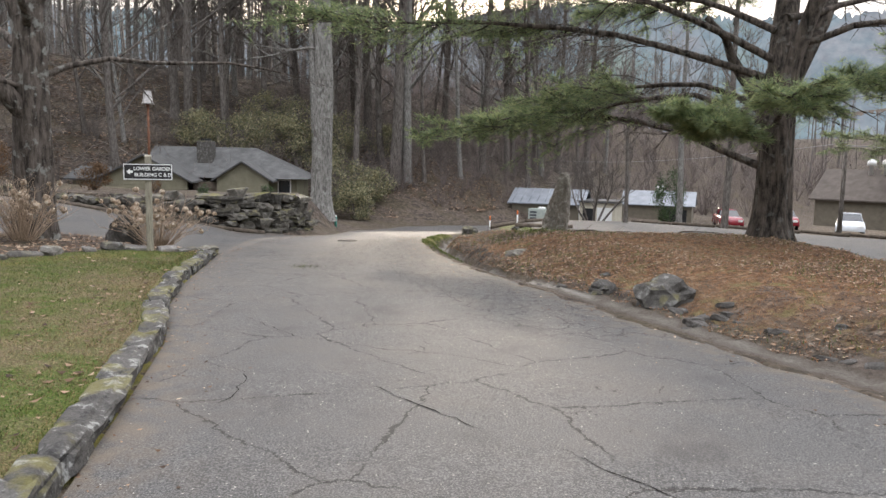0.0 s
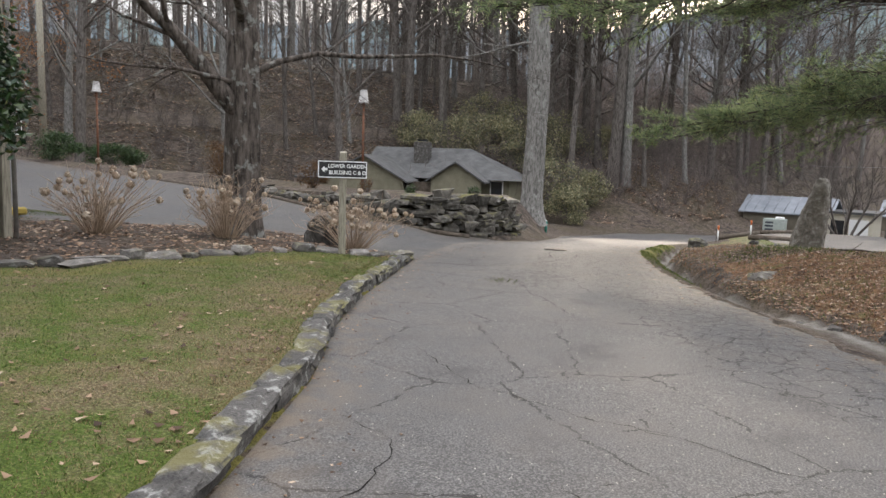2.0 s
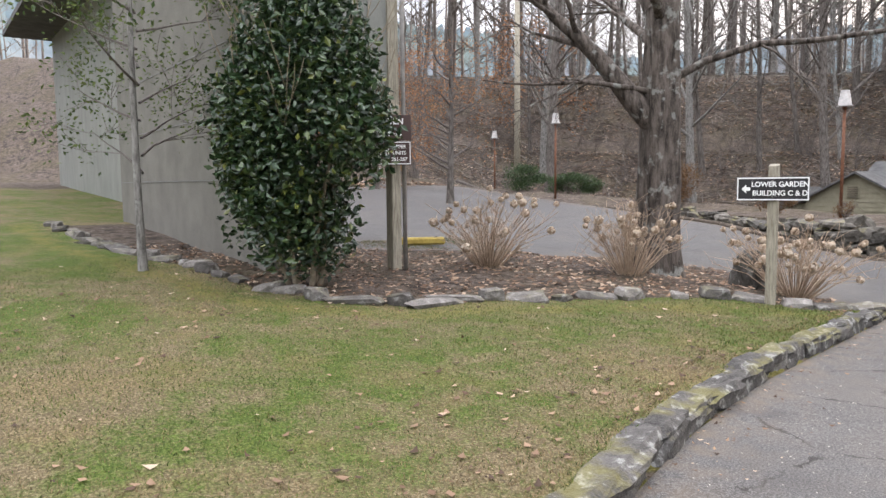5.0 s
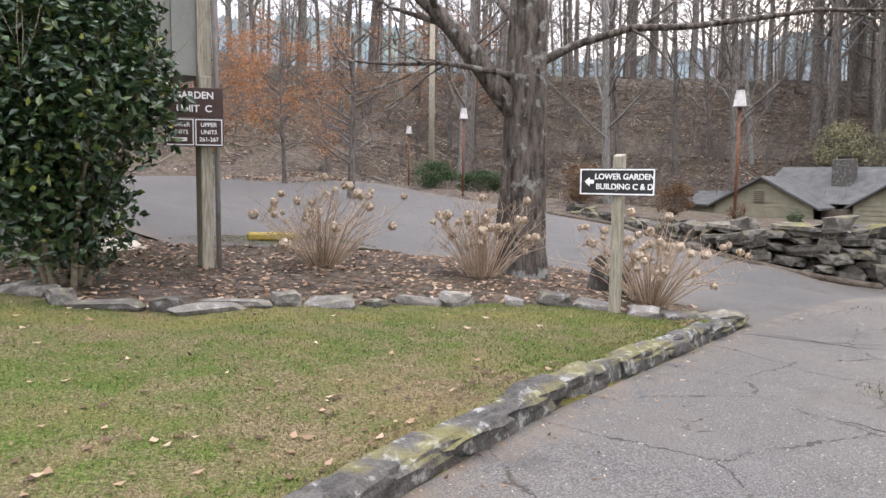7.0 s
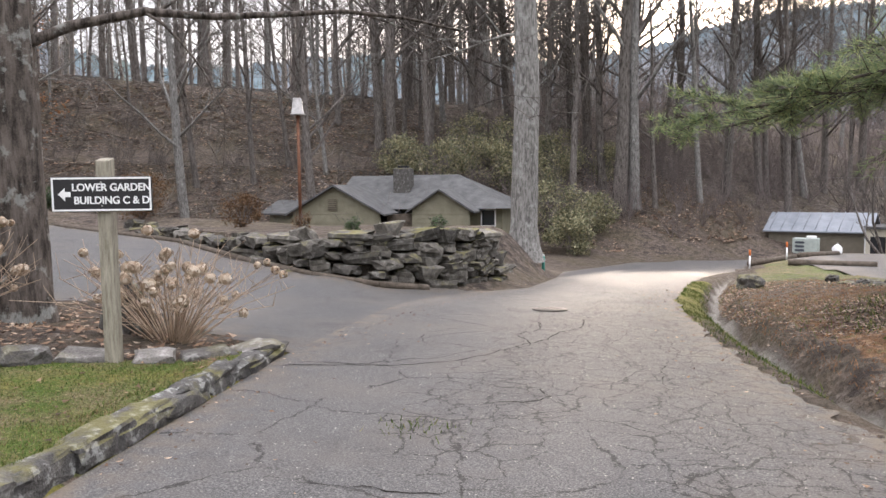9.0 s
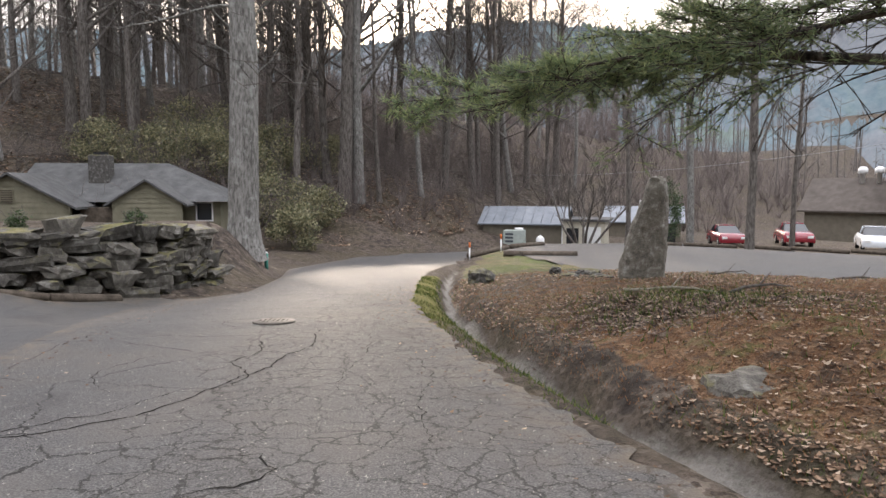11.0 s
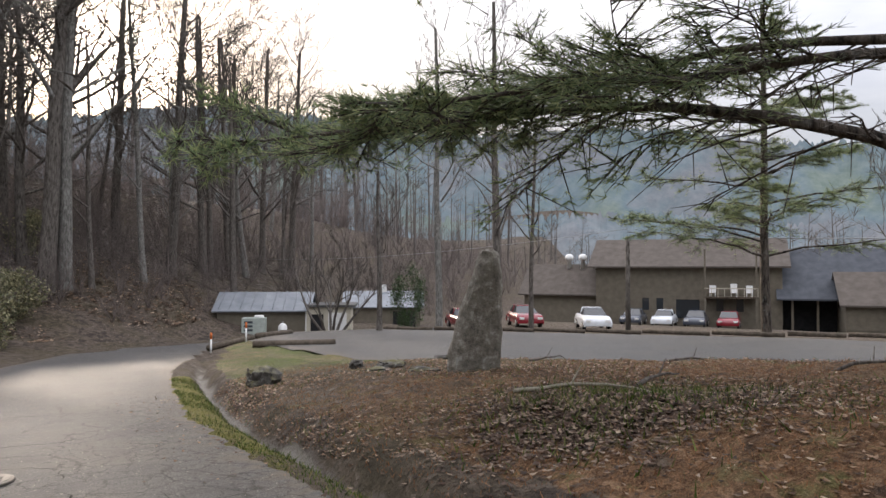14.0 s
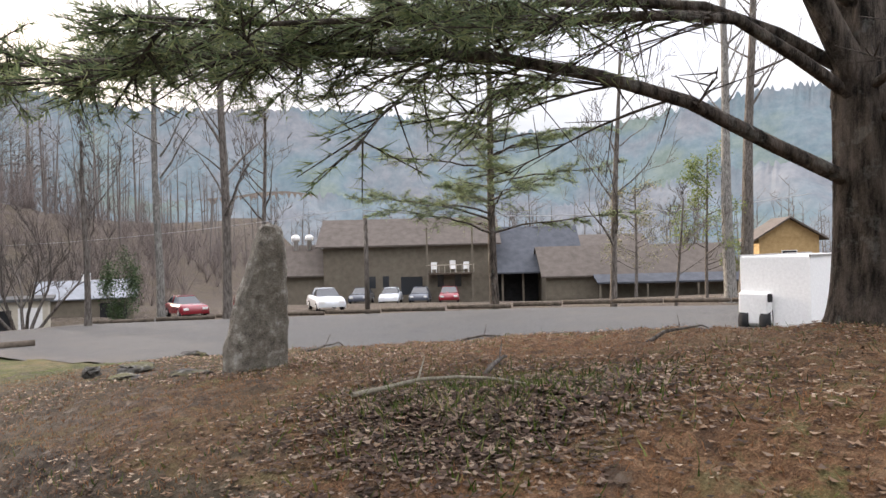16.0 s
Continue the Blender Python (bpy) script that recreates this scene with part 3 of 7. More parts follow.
def axis(lo, hi, step, far, grow=1.16):
    mid = list(np.arange(lo, hi + step / 2, step))
    out, s, a = [], step, hi
    while a < far:
        s = min(s * grow, max(4.0, (a - hi) * 0.09))
        a += s
        out.append(a)
    back, s, a = [], step, lo
    while a > -far:
        s = min(s * grow, max(4.0, (lo - a) * 0.09))
        a -= s
        back.append(a)
    return np.array(back[::-1] + mid + out)


def grid_mesh(name, gx, gy, z, keep=None, material=None, wide=False):
    nx, ny = len(gx), len(gy)
    X, Y = np.meshgrid(gx, gy)
    co = np.stack([X, Y, z], -1).reshape(-1, 3)
    i = np.arange(nx * ny).reshape(ny, nx)
    q = np.stack([i[:-1, :-1], i[:-1, 1:], i[1:, 1:], i[1:, :-1]], -1).reshape(-1, 4)
    if keep is not None:
        four = keep[:-1, :-1], keep[:-1, 1:], keep[1:, 1:], keep[1:, :-1]
        k = (np.any(four, 0) if wide else np.all(four, 0)).reshape(-1)
        q = q[k]
    me = bpy.data.meshes.new(name)
    me.vertices.add(len(co))
    me.vertices.foreach_set("co", co.ravel())
    me.loops.add(q.size)
    me.loops.foreach_set("vertex_index", q.ravel())
    me.polygons.add(len(q))
    me.polygons.foreach_set("loop_start", np.arange(0, q.size, 4))
    me.polygons.foreach_set("loop_total", np.full(len(q), 4))
    me.update(calc_edges=True)
    me.polygons.foreach_set("use_smooth", [True] * len(q))
    me.materials.append(material)
    return me


def set_mask(me, name, values):
    a = me.attributes.new(name, "FLOAT", "POINT")
    a.data.foreach_set("value", np.asarray(values, np.float32).ravel())


# ---- ground ----
gx, gy = axis(-10.5, 9.5, 0.09, 1500), axis(-1.5, 24, 0.09, 1500)
GX, GY = np.meshgrid(gx, gy)
GZ = terrain(GX, GY)
paved = inside(ROAD, GX, GY) | inside(DRIVE, GX, GY) | (inside(PARK, GX, GY))
edge_d = np.minimum(line_dist(LEFT, GX, GY), np.minimum(line_dist(RIGHT, GX, GY), np.minimum(line_dist(DRIVE, GX, GY), line_dist(PARK + PARK[:1], GX, GY))))
GZ = GZ - np.where(paved, np.minimum(0.06, 0.02 + edge_d * 0.2), 0)
ground_me = grid_mesh("ground", gx, gy, GZ, material=M_GROUND)
DL, DR = left_x(GY) - GX, GX - right_x(GY)
in_bed = inside(BED, GX, GY)
lawn_mask = ((DL > 0) & (GY < 12) & ~in_bed & (GX > -30)) * 0.8
lawn_mask = np.where(inside(PLATEAU, GX, GY), 0.3, lawn_mask)
mound = (DR > 1.0) & (GY < 46) & (GX < 12)
lawn_mask = np.where(mound, 0.36 + 0.3 * sstep(15, 20, GY) * sstep(5, 9, GX) + 0.2 * sstep(20, 27, GY), lawn_mask)
pine_d = np.hypot(GX - 7.2, GY - 13.0)
drift_mask = np.exp(-((GX - 2.3) / 1.1) ** 2 - ((GY - 14.9) / 1.0) ** 2)
needle_mask = np.where(mound | in_bed, np.where(in_bed, 0.3, 0.72 - 0.35 * sstep(4, 10, pine_d)), 0)
ditch_line = np.abs(DR - 0.5 - 0.15 * sstep(14, 22, GY) - 0.05 * np.sin(GY * 2.3))
moss_mask = np.where((DR > -0.12) & (DR < 0.42) & (GY > 12) & (GY < 27), 0.62, 0) * sstep(13, 17, GY)
moss_mask = np.maximum(moss_mask, np.where((DL > 0) & (GY < 12.5), 0.72 - DL * 1.3, 0))
moss_mask = np.maximum(moss_mask, np.where((DL > 0) & ~in_bed, 0.5 * np.exp(-((line_dist(BED_EDGE, GX, GY) - 0.55) / 0.5) ** 2), 0))
mud_mask = np.where((DR > 0) & (GY > 8) & (GY < 36), np.exp(-(ditch_line / 0.16) ** 2), 0) * 1.1
mud_mask = np.maximum(mud_mask, np.where((DR > 0) & (GY <= 10), np.exp(-((DR - 0.5) / 0.35) ** 2) * 0.75, 0))
set_mask(ground_me, "lawn", lawn_mask)
set_mask(ground_me, "needles", needle_mask)
set_mask(ground_me, "moss", moss_mask)
set_mask(ground_me, "mud", mud_mask)
set_mask(ground_me, "drift", drift_mask)
tagged(new("ground", ground_me), "sloping ground with patchy lawn, pine needles and leaf litter", "ground", kind="structure")


def paved_sheet(name, poly, label, cat, material, step, lift=0.0, box_=None, broken=None):
    xs, ys = [p[0] for p in poly], [p[1] for p in poly]
    ax, ay = np.arange(min(xs), max(xs) + step, step), np.arange(min(ys), max(ys) + step, step)
    X, Y = np.meshgrid(ax, ay)
    me = grid_mesh(name, ax, ay, terrain(X, Y, False) + lift, inside(poly, X, Y), material, True)
    co = np.empty(len(me.vertices) * 3)
    me.vertices.foreach_get("co", co)
    co = co.reshape(-1, 3)
    d = line_dist(poly + poly[:1], co[:, 0], co[:, 1])
    set_mask(me, "edge", np.exp(-d / 0.28))
    set_mask(me, "broken", broken(co[:, 0], co[:, 1]) if broken else np.zeros(len(co)))
    return tagged(new(name, me), label, cat, kind="structure")


def road_ribbon():
    """The lane, as cross strips between its two edges."""
    t = np.linspace(0, len(LEFT) - 1, 420)
    k = np.arange(len(LEFT))
    lx, ly = np.interp(t, k, [p[0] for p in LEFT]), np.interp(t, k, [p[1] for p in LEFT])
    rx, ry = np.interp(t, k, [p[0] for p in RIGHT]), np.interp(t, k, [p[1] for p in RIGHT])
    u = np.linspace(0, 1, 46)[None, :]
    wob = 0.05 * np.sin(ly * 5.1 + 2 * np.sin(ly * 1.7)) + 0.03 * np.sin(ly * 13)
    rx = rx + wob
    X, Y = lx[:, None] * (1 - u) + rx[:, None] * u, ly[:, None] * (1 - u) + ry[:, None] * u
    Z = lerp_pts(Y, ROAD_Z) + 0.012
    Z = Z - 0.02 * np.where(u > 0.5, (u - 0.5) * 2, 0) ** 4
    me = grid_mesh("road", np.arange(46), np.arange(420), Z, material=M_ASPHALT)
    co = np.stack([X, Y, Z], -1).reshape(-1, 3)
    me.vertices.foreach_set("co", co.ravel())
    me.update()
    set_mask(me, "edge", np.exp(-np.minimum(u, 1 - u) * 4.5 / 0.25) * np.ones_like(X))
    worn = sstep(0.55, 0.75, u) * sstep(3, 8, Y) * (1 - sstep(20, 26, Y))
    worn = np.maximum(worn, 0.9 * np.exp(-((X + 1.5) / 0.8) ** 2) * sstep(8.5, 10.5, Y) * (1 - sstep(15, 17, Y)))
    worn = np.maximum(worn, 0.2 * np.exp(-((X + 0.6) / 0.9) ** 2) * sstep(2, 4, Y) * (1 - sstep(7, 9, Y)))
    set_mask(me, "broken", worn)
    return tagged(new("road", me), "old cracked grey asphalt lane between lawn and mound", "road", kind="structure")


road = road_ribbon()
M_CRACK = simple("crack_shadow", (0.008, 0.008, 0.007), (0.02, 0.018, 0.016), 9, 0.95, 0.05)


def road_crack(line, width, seed):
    """A jagged open crack with broken lips, wandering along the line."""
    rg = random.Random(seed)
    pts = []
    for (x0, y0), (x1, y1) in zip(line, line[1:]):
        n = max(2, int(math.hypot(x1 - x0, y1 - y0) / 0.06))
        pts += [(x0 + (x1 - x0) * i / n, y0 + (y1 - y0) * i / n) for i in range(n)]
    pts.append(line[-1])
    v, f, off = [], [], 0.0
    for i, (x, y) in enumerate(pts):
        a, b = pts[max(0, i - 1)], pts[min(len(pts) - 1, i + 1)]
        d = Vector((b[0] - a[0], b[1] - a[1])).normalized()
        off = off * 0.75 + rg.gauss(0, 0.016)
        wd = width * (0.12 + 0.62 * rg.random()) * min(1.0, 0.2 + i / 5, 0.2 + (len(pts) - 1 - i) / 5)
        z = float(lerp_pts(y, ROAD_Z)) + 0.0155
        for sgn in (-0.5, 0.5):
            v.append((x - d.y * (off + sgn * wd), y + d.x * (off + sgn * wd), z))
        if i:
            k = 2 * i
            f.append((k - 2, k - 1, k + 1, k))
    part("crack", mesh_from("crack", v, f, M_CRACK, False), None, road)


ring = [(-1.93 + 0.58 * math.cos(a * 0.5), 15.98 + 0.5 * math.sin(a * 0.5)) for a in range(-2, 10)]
for k, (line, width) in enumerate((
        ([(-3.75, 11.6), (-3.16, 11.73), (-2.6, 11.95), (-2.28, 12.16), (-1.95, 12.7), (-1.6, 13.6), (-1.35, 14.6), (-1.4, 15.5)], 0.03),
        ([(-3.7, 11.75), (-2.9, 11.9), (-2.4, 12.3), (-2.1, 12.9)], 0.02),
        ([(-1.62, 10.95), (-1.3, 11.0), (-1.15, 11.25), (-1.25, 11.5), (-1.6, 11.4)], 0.024), ([(-2.1, 9.2), (-1.55, 9.25), (-1.05, 9.4)], 0.02),
        ([(-0.85, 10.75), (-0.5, 10.6), (-0.3, 10.55)], 0.018), ([(-0.1, 3.9), (0.3, 3.45), (0.67, 3.02)], 0.02), ([(1.05, 2.8), (1.35, 2.4), (1.62, 2.1)], 0.018),
        ([(-1.62, 6.1), (-1.2, 5.6), (-0.84, 5.25), (-0.2, 4.95), (0.5, 4.75), (1.3, 4.3)], 0.012), ([(-1.5, 4.4), (-1.1, 4.1), (-0.95, 3.7), (-1.0, 3.2)], 0.012),
        (ring, 0.016), ([(-1.9, 14.9), (-1.75, 14.3), (-1.95, 13.8), (-1.7, 13.3), (-1.75, 12.9)], 0.026), ([(-2.9, 15.1), (-2.4, 15.0), (-1.8, 15.15), (-1.45, 15.05)], 0.016),
        ([(-1.0, 12.6), (-0.95, 13.4), (-0.8, 14.2), (-0.85, 15.2)], 0.014), ([(-0.35, 11.4), (-0.4, 12.3), (-0.3, 13.1), (-0.4, 14.0)], 0.014),
        ([(-2.6, 14.2), (-2.9, 13.5), (-2.7, 12.9)], 0.014), ([(-3.6, 17.2), (-2.9, 17.6), (-2.2, 17.5), (-1.2, 17.8)], 0.02), ([(-2.9, 20.0), (-1.9, 20.2), (-0.9, 20.0)], 0.025))):
    road_crack(line, width, 800 + k)
paved_sheet("road_side_drive", DRIVE, "blue-grey asphalt drive leading up to the garden building", "driveway", M_DRIVE, 0.15, 0.006)
paved_sheet("road_car_park", PARK, "wide grey asphalt car park beyond the mound", "car park", M_LOT, 0.4, 0.02)


# ---- far ridges ----
def backdrop():
    """Wooded ridges that close the valley, hazed by colour and glow, with an uneven line of treetops."""
    m, nt, b = mat_base("hazed_ridge", 1.0, 0, 0.0)
    p = world_coord(nt)
    mp = nt.nodes.new("ShaderNodeMapping")
    mp.inputs["Scale"].default_value = (1, 1, 0.8)
    nt.links.new(p, mp.inputs["Vector"])
    n1, n2 = noise_tex(nt, p, 0.022, 4), noise_tex(nt, mp.outputs[0], 0.22, 6, 0.7)
    # distance haze is put into the bluish colour and a faint glow
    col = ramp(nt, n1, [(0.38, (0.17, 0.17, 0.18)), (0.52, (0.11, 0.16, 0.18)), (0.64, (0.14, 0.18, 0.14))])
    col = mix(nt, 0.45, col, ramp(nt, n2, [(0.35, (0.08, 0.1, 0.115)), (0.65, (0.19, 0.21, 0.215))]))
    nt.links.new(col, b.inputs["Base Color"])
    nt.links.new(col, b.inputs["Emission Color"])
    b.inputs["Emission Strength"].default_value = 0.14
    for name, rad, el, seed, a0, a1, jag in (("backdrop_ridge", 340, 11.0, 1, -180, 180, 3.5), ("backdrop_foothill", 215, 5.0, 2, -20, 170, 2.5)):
        rg = random.Random(seed)
        n = int((a1 - a0) * 6)
        v, f = [], []
        for i in range(n + 1):
            a = a0 + (a1 - a0) * i / n
            e = el + 1.1 * math.sin(radians(a * 4 + 40 * seed)) + 0.7 * math.sin(radians(a * 11 + 10))
            h, top = rad * math.tan(radians(e)), rg.uniform(0, jag)
            for k in range(7):
                u = k / 6
                rr = rad * (0.8 + 0.2 * u)
                z = -8 + (h + 8) * u ** 0.9 + (2.5 * math.sin(a * 0.8 + k) if 0 < k < 6 else 0) + (top if k == 6 else 0)
                v.append((10 + math.sin(radians(a)) * rr, 20 + math.cos(radians(a)) * rr, z))
        for i in range(n):
            for k in range(6):
                q = i * 7 + k
                f.append((q, q + 7, q + 8, q + 1))
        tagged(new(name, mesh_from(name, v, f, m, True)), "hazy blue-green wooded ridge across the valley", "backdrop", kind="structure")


backdrop()


# ---- dry-stone wall, kerb and edging ----
def along(line, step, rng, jitter=0.25):
    """Points and headings along a line at uneven steps."""
    out, left = [], 0.0
    for (x0, y0), (x1, y1) in zip(line, line[1:]):
        n = math.hypot(x1 - x0, y1 - y0)
        s = left
        while s < n:
            out.append((x0 + (x1 - x0) * s / n, y0 + (y1 - y0) * s / n, math.degrees(math.atan2(y1 - y0, x1 - x0))))
            s += step * (1 + rng.uniform(-jitter, jitter))
        left = s - n
    return out


def stone_meshes(prefix, sizes, material, seed, rough=0.25, cuts=2):
    res = []
    for i, (a, b, c) in enumerate(sizes):
        bm = rock(a, b, c, seed + i, rough, cuts, 0.62 if prefix == "kerb_stone" else 0.42)
        me = bpy.data.meshes.new(prefix)
        bm.to_mesh(me)
        bm.free()
        me.materials.append(material)
        res.append(me)
    return res


rng = random.Random(4)
kerb = thing("kerb", "low mossy kerb of rough lichened stones beside the lawn", "kerb", kind="structure")
kerb_meshes = stone_meshes("kerb_stone", [(0.4, 0.13, 0.11), (0.46, 0.135, 0.105), (0.52, 0.13, 0.1), (0.36, 0.14, 0.11), (0.33, 0.125, 0.112), (0.44, 0.14, 0.104)], M_KERB, 40, 0.34, 3)
for x, y, a in along([(p[0] - 0.13, p[1]) for p in LEFT[1:10]], 0.4, rng, 0.2):
    if y < 12.1:
        o = part("stone", rng.choice(kerb_meshes), None, kerb)
        o.matrix_basis = pose(x + rng.uniform(-0.02, 0.02), y, float(lerp_pts(y, ROAD_Z)) - 0.02 - 0.05 * max(0, y - 11), rng.uniform(-3, 3), rng.uniform(-2, 2), a + rng.uniform(-4, 4) + 180 * rng.randint(0, 1))

edging = thing("bed_edging", "loose row of flat grey field stones edging the bed", "edging", kind="structure")
edge_meshes = stone_meshes("edging_stone", [(0.2, 0.14, 0.07), (0.28, 0.16, 0.06), (0.15, 0.13, 0.09), (0.34, 0.15, 0.055), (0.18, 0.12, 0.1), (0.12, 0.1, 0.06)], stone_material("edging_stone", (0.06, 0.055, 0.05), (0.21, 0.195, 0.175), 0.25, 0.2, 0.9), 70, 0.32)
for x, y, a in along(BED_EDGE, 0.4, rng, 0.4):
    o = part("stone", rng.choice(edge_meshes), None, edging)
    x, y = x + rng.uniform(-0.08, 0.08), y + rng.uniform(-0.08, 0.08)
    o.matrix_basis = pose(x, y, ground_z(x, y) - 0.03, rng.uniform(-9, 9), rng.uniform(-9, 9), a + rng.uniform(-25, 25))

wall = thing("wall_dry_stone", "weathered dry-stone retaining wall of dark slabs under the garden", "wall", kind="structure")
wall_meshes = stone_meshes("wall_stone", [(0.42, 0.24, 0.13), (0.32, 0.22, 0.11), (0.22, 0.2, 0.13), (0.5, 0.25, 0.1), (0.36, 0.24, 0.145), (0.2, 0.2, 0.085), (0.26, 0.2, 0.18)], M_WALLSTONE, 110, 0.5)
for course in range(6):
    for x, y, a in along(WALL_LINE, 0.56 - 0.03 * course, rng, 0.3):
        top = 0.66 if x > -7.2 else 0.66 - 0.1 * (-7.2 - x)
        base = ground_z(x + 0.12, y - 0.35)
        z = base - 0.08 + course * 0.185 + rng.uniform(-0.03, 0.03)
        if z + 0.1 > max(top, base + 0.22) or (x > -4.3 and y > 21.2 and course > 2):
            continue
        o = part("stone", rng.choice(wall_meshes), None, wall)
        o.matrix_basis = pose(x + rng.uniform(-0.07, 0.07), y + rng.uniform(-0.07, 0.07) + 0.05 * course, z, rng.uniform(-8, 8), rng.uniform(-9, 9), a + rng.uniform(-18, 18))
drive_kerb = thing("kerb_drive", "low dark timber kerb at the foot of the stone wall", "kerb", kind="structure")
dk = [(-4.6, 18.6), (-5.2, 17.75), (-6.4, 17.6), (-8.7, 18.85), (-11.8, 21.0), (-18, 23.35)]
for (x0, y0), (x1, y1) in zip(dk, dk[1:]):
    part("timber", tube([(x0, y0, ground_z(x0, y0 - 0.15) + 0.02, 0.075), (x1, y1, ground_z(x1, y1 - 0.15) + 0.02, 0.075)], 6), M_TIMBER, drive_kerb)


# ---- writing ----
def text_part(body, size, parent, m, material, align="CENTER"):
    cu = bpy.data.curves.new("lettering", "FONT")
    cu.body, cu.size, cu.align_x, cu.align_y, cu.extrude, cu.offset = body, size, align, "CENTER", 0.002, size * 0.022
    tmp = bpy.data.objects.new("tmp", cu)
    me = bpy.data.meshes.new_from_object(tmp)
    bpy.data.objects.remove(tmp)
    me.materials.append(material)
    o = part("lettering", me, None, parent)
    o.matrix_basis = m
    return o


def frame_bars(w, h, t, d, y):
    return join(box(-w / 2, y - d, h / 2 - t, w / 2, y, h / 2), box(-w / 2, y - d, -h / 2, w / 2, y, -h / 2 + t),
                box(-w / 2, y - d, -h / 2 + t, -w / 2 + t, y, h / 2 - t), box(w / 2 - t, y - d, -h / 2 + t, w / 2, y, h / 2 - t))


def direction_sign():
    t = thing("direction_sign", "black and white direction sign on a weathered grey wooden post", "sign", pose(-4.47, 10.7, ground_z(-4.47, 10.7), 0, 0, 20) @ Matrix.Diagonal((0.93, 1, 0.97, 1)))
    post = box(-0.055, -0.055, -0.2, 0.055, 0.055, 1.6, 0.006)
    for v in post.verts:
        if v.co.z > 1.55:
            v.co.z += (v.co.y + 0.055) * 0.25
    part("post", post, M_WEATHERED, t)
    zc = 1.34
    b = part("board", box(-0.4, -0.085, zc - 0.135, 0.4, -0.06, zc + 0.135, 0.006), M_BLACKSIGN, t, "black board with white border")
    part("border", frame_bars(0.79, 0.26, 0.014, 0.003, -0.0855), M_WHITE, b).matrix_basis = pose(0, 0, zc)
    text_part("LOWER GARDEN", 0.081, b, pose(0.08, -0.087, zc + 0.05, 90), M_WHITE)
    text_part("BUILDING C & D", 0.081, b, pose(0.08, -0.087, zc - 0.05, 90), M_WHITE)
    bm = bmesh.new()
    pts = [(-0.35, 0), (-0.295, 0.05), (-0.295, 0.02), (-0.25, 0.02), (-0.25, -0.02), (-0.295, -0.02), (-0.295, -0.05)]
    f = bm.faces.new([bm.verts.new((x + 0.005, -0.086, zc + z)) for x, z in pts])
    ex = bmesh.ops.extrude_face_region(bm, geom=[f])
    bmesh.ops.translate(bm, verts=[v for v in ex["geom"] if isinstance(v, bmesh.types.BMVert)], vec=(0, -0.002, 0))
    part("arrow", bm, M_WHITE, b)
    for sz in (zc + 0.09, zc - 0.09):
        part("bolt", tube([(0, -0.085, sz, 0.008), (0, -0.09, sz, 0.008)], 6), M_LAMPCAP, b)


direction_sign()


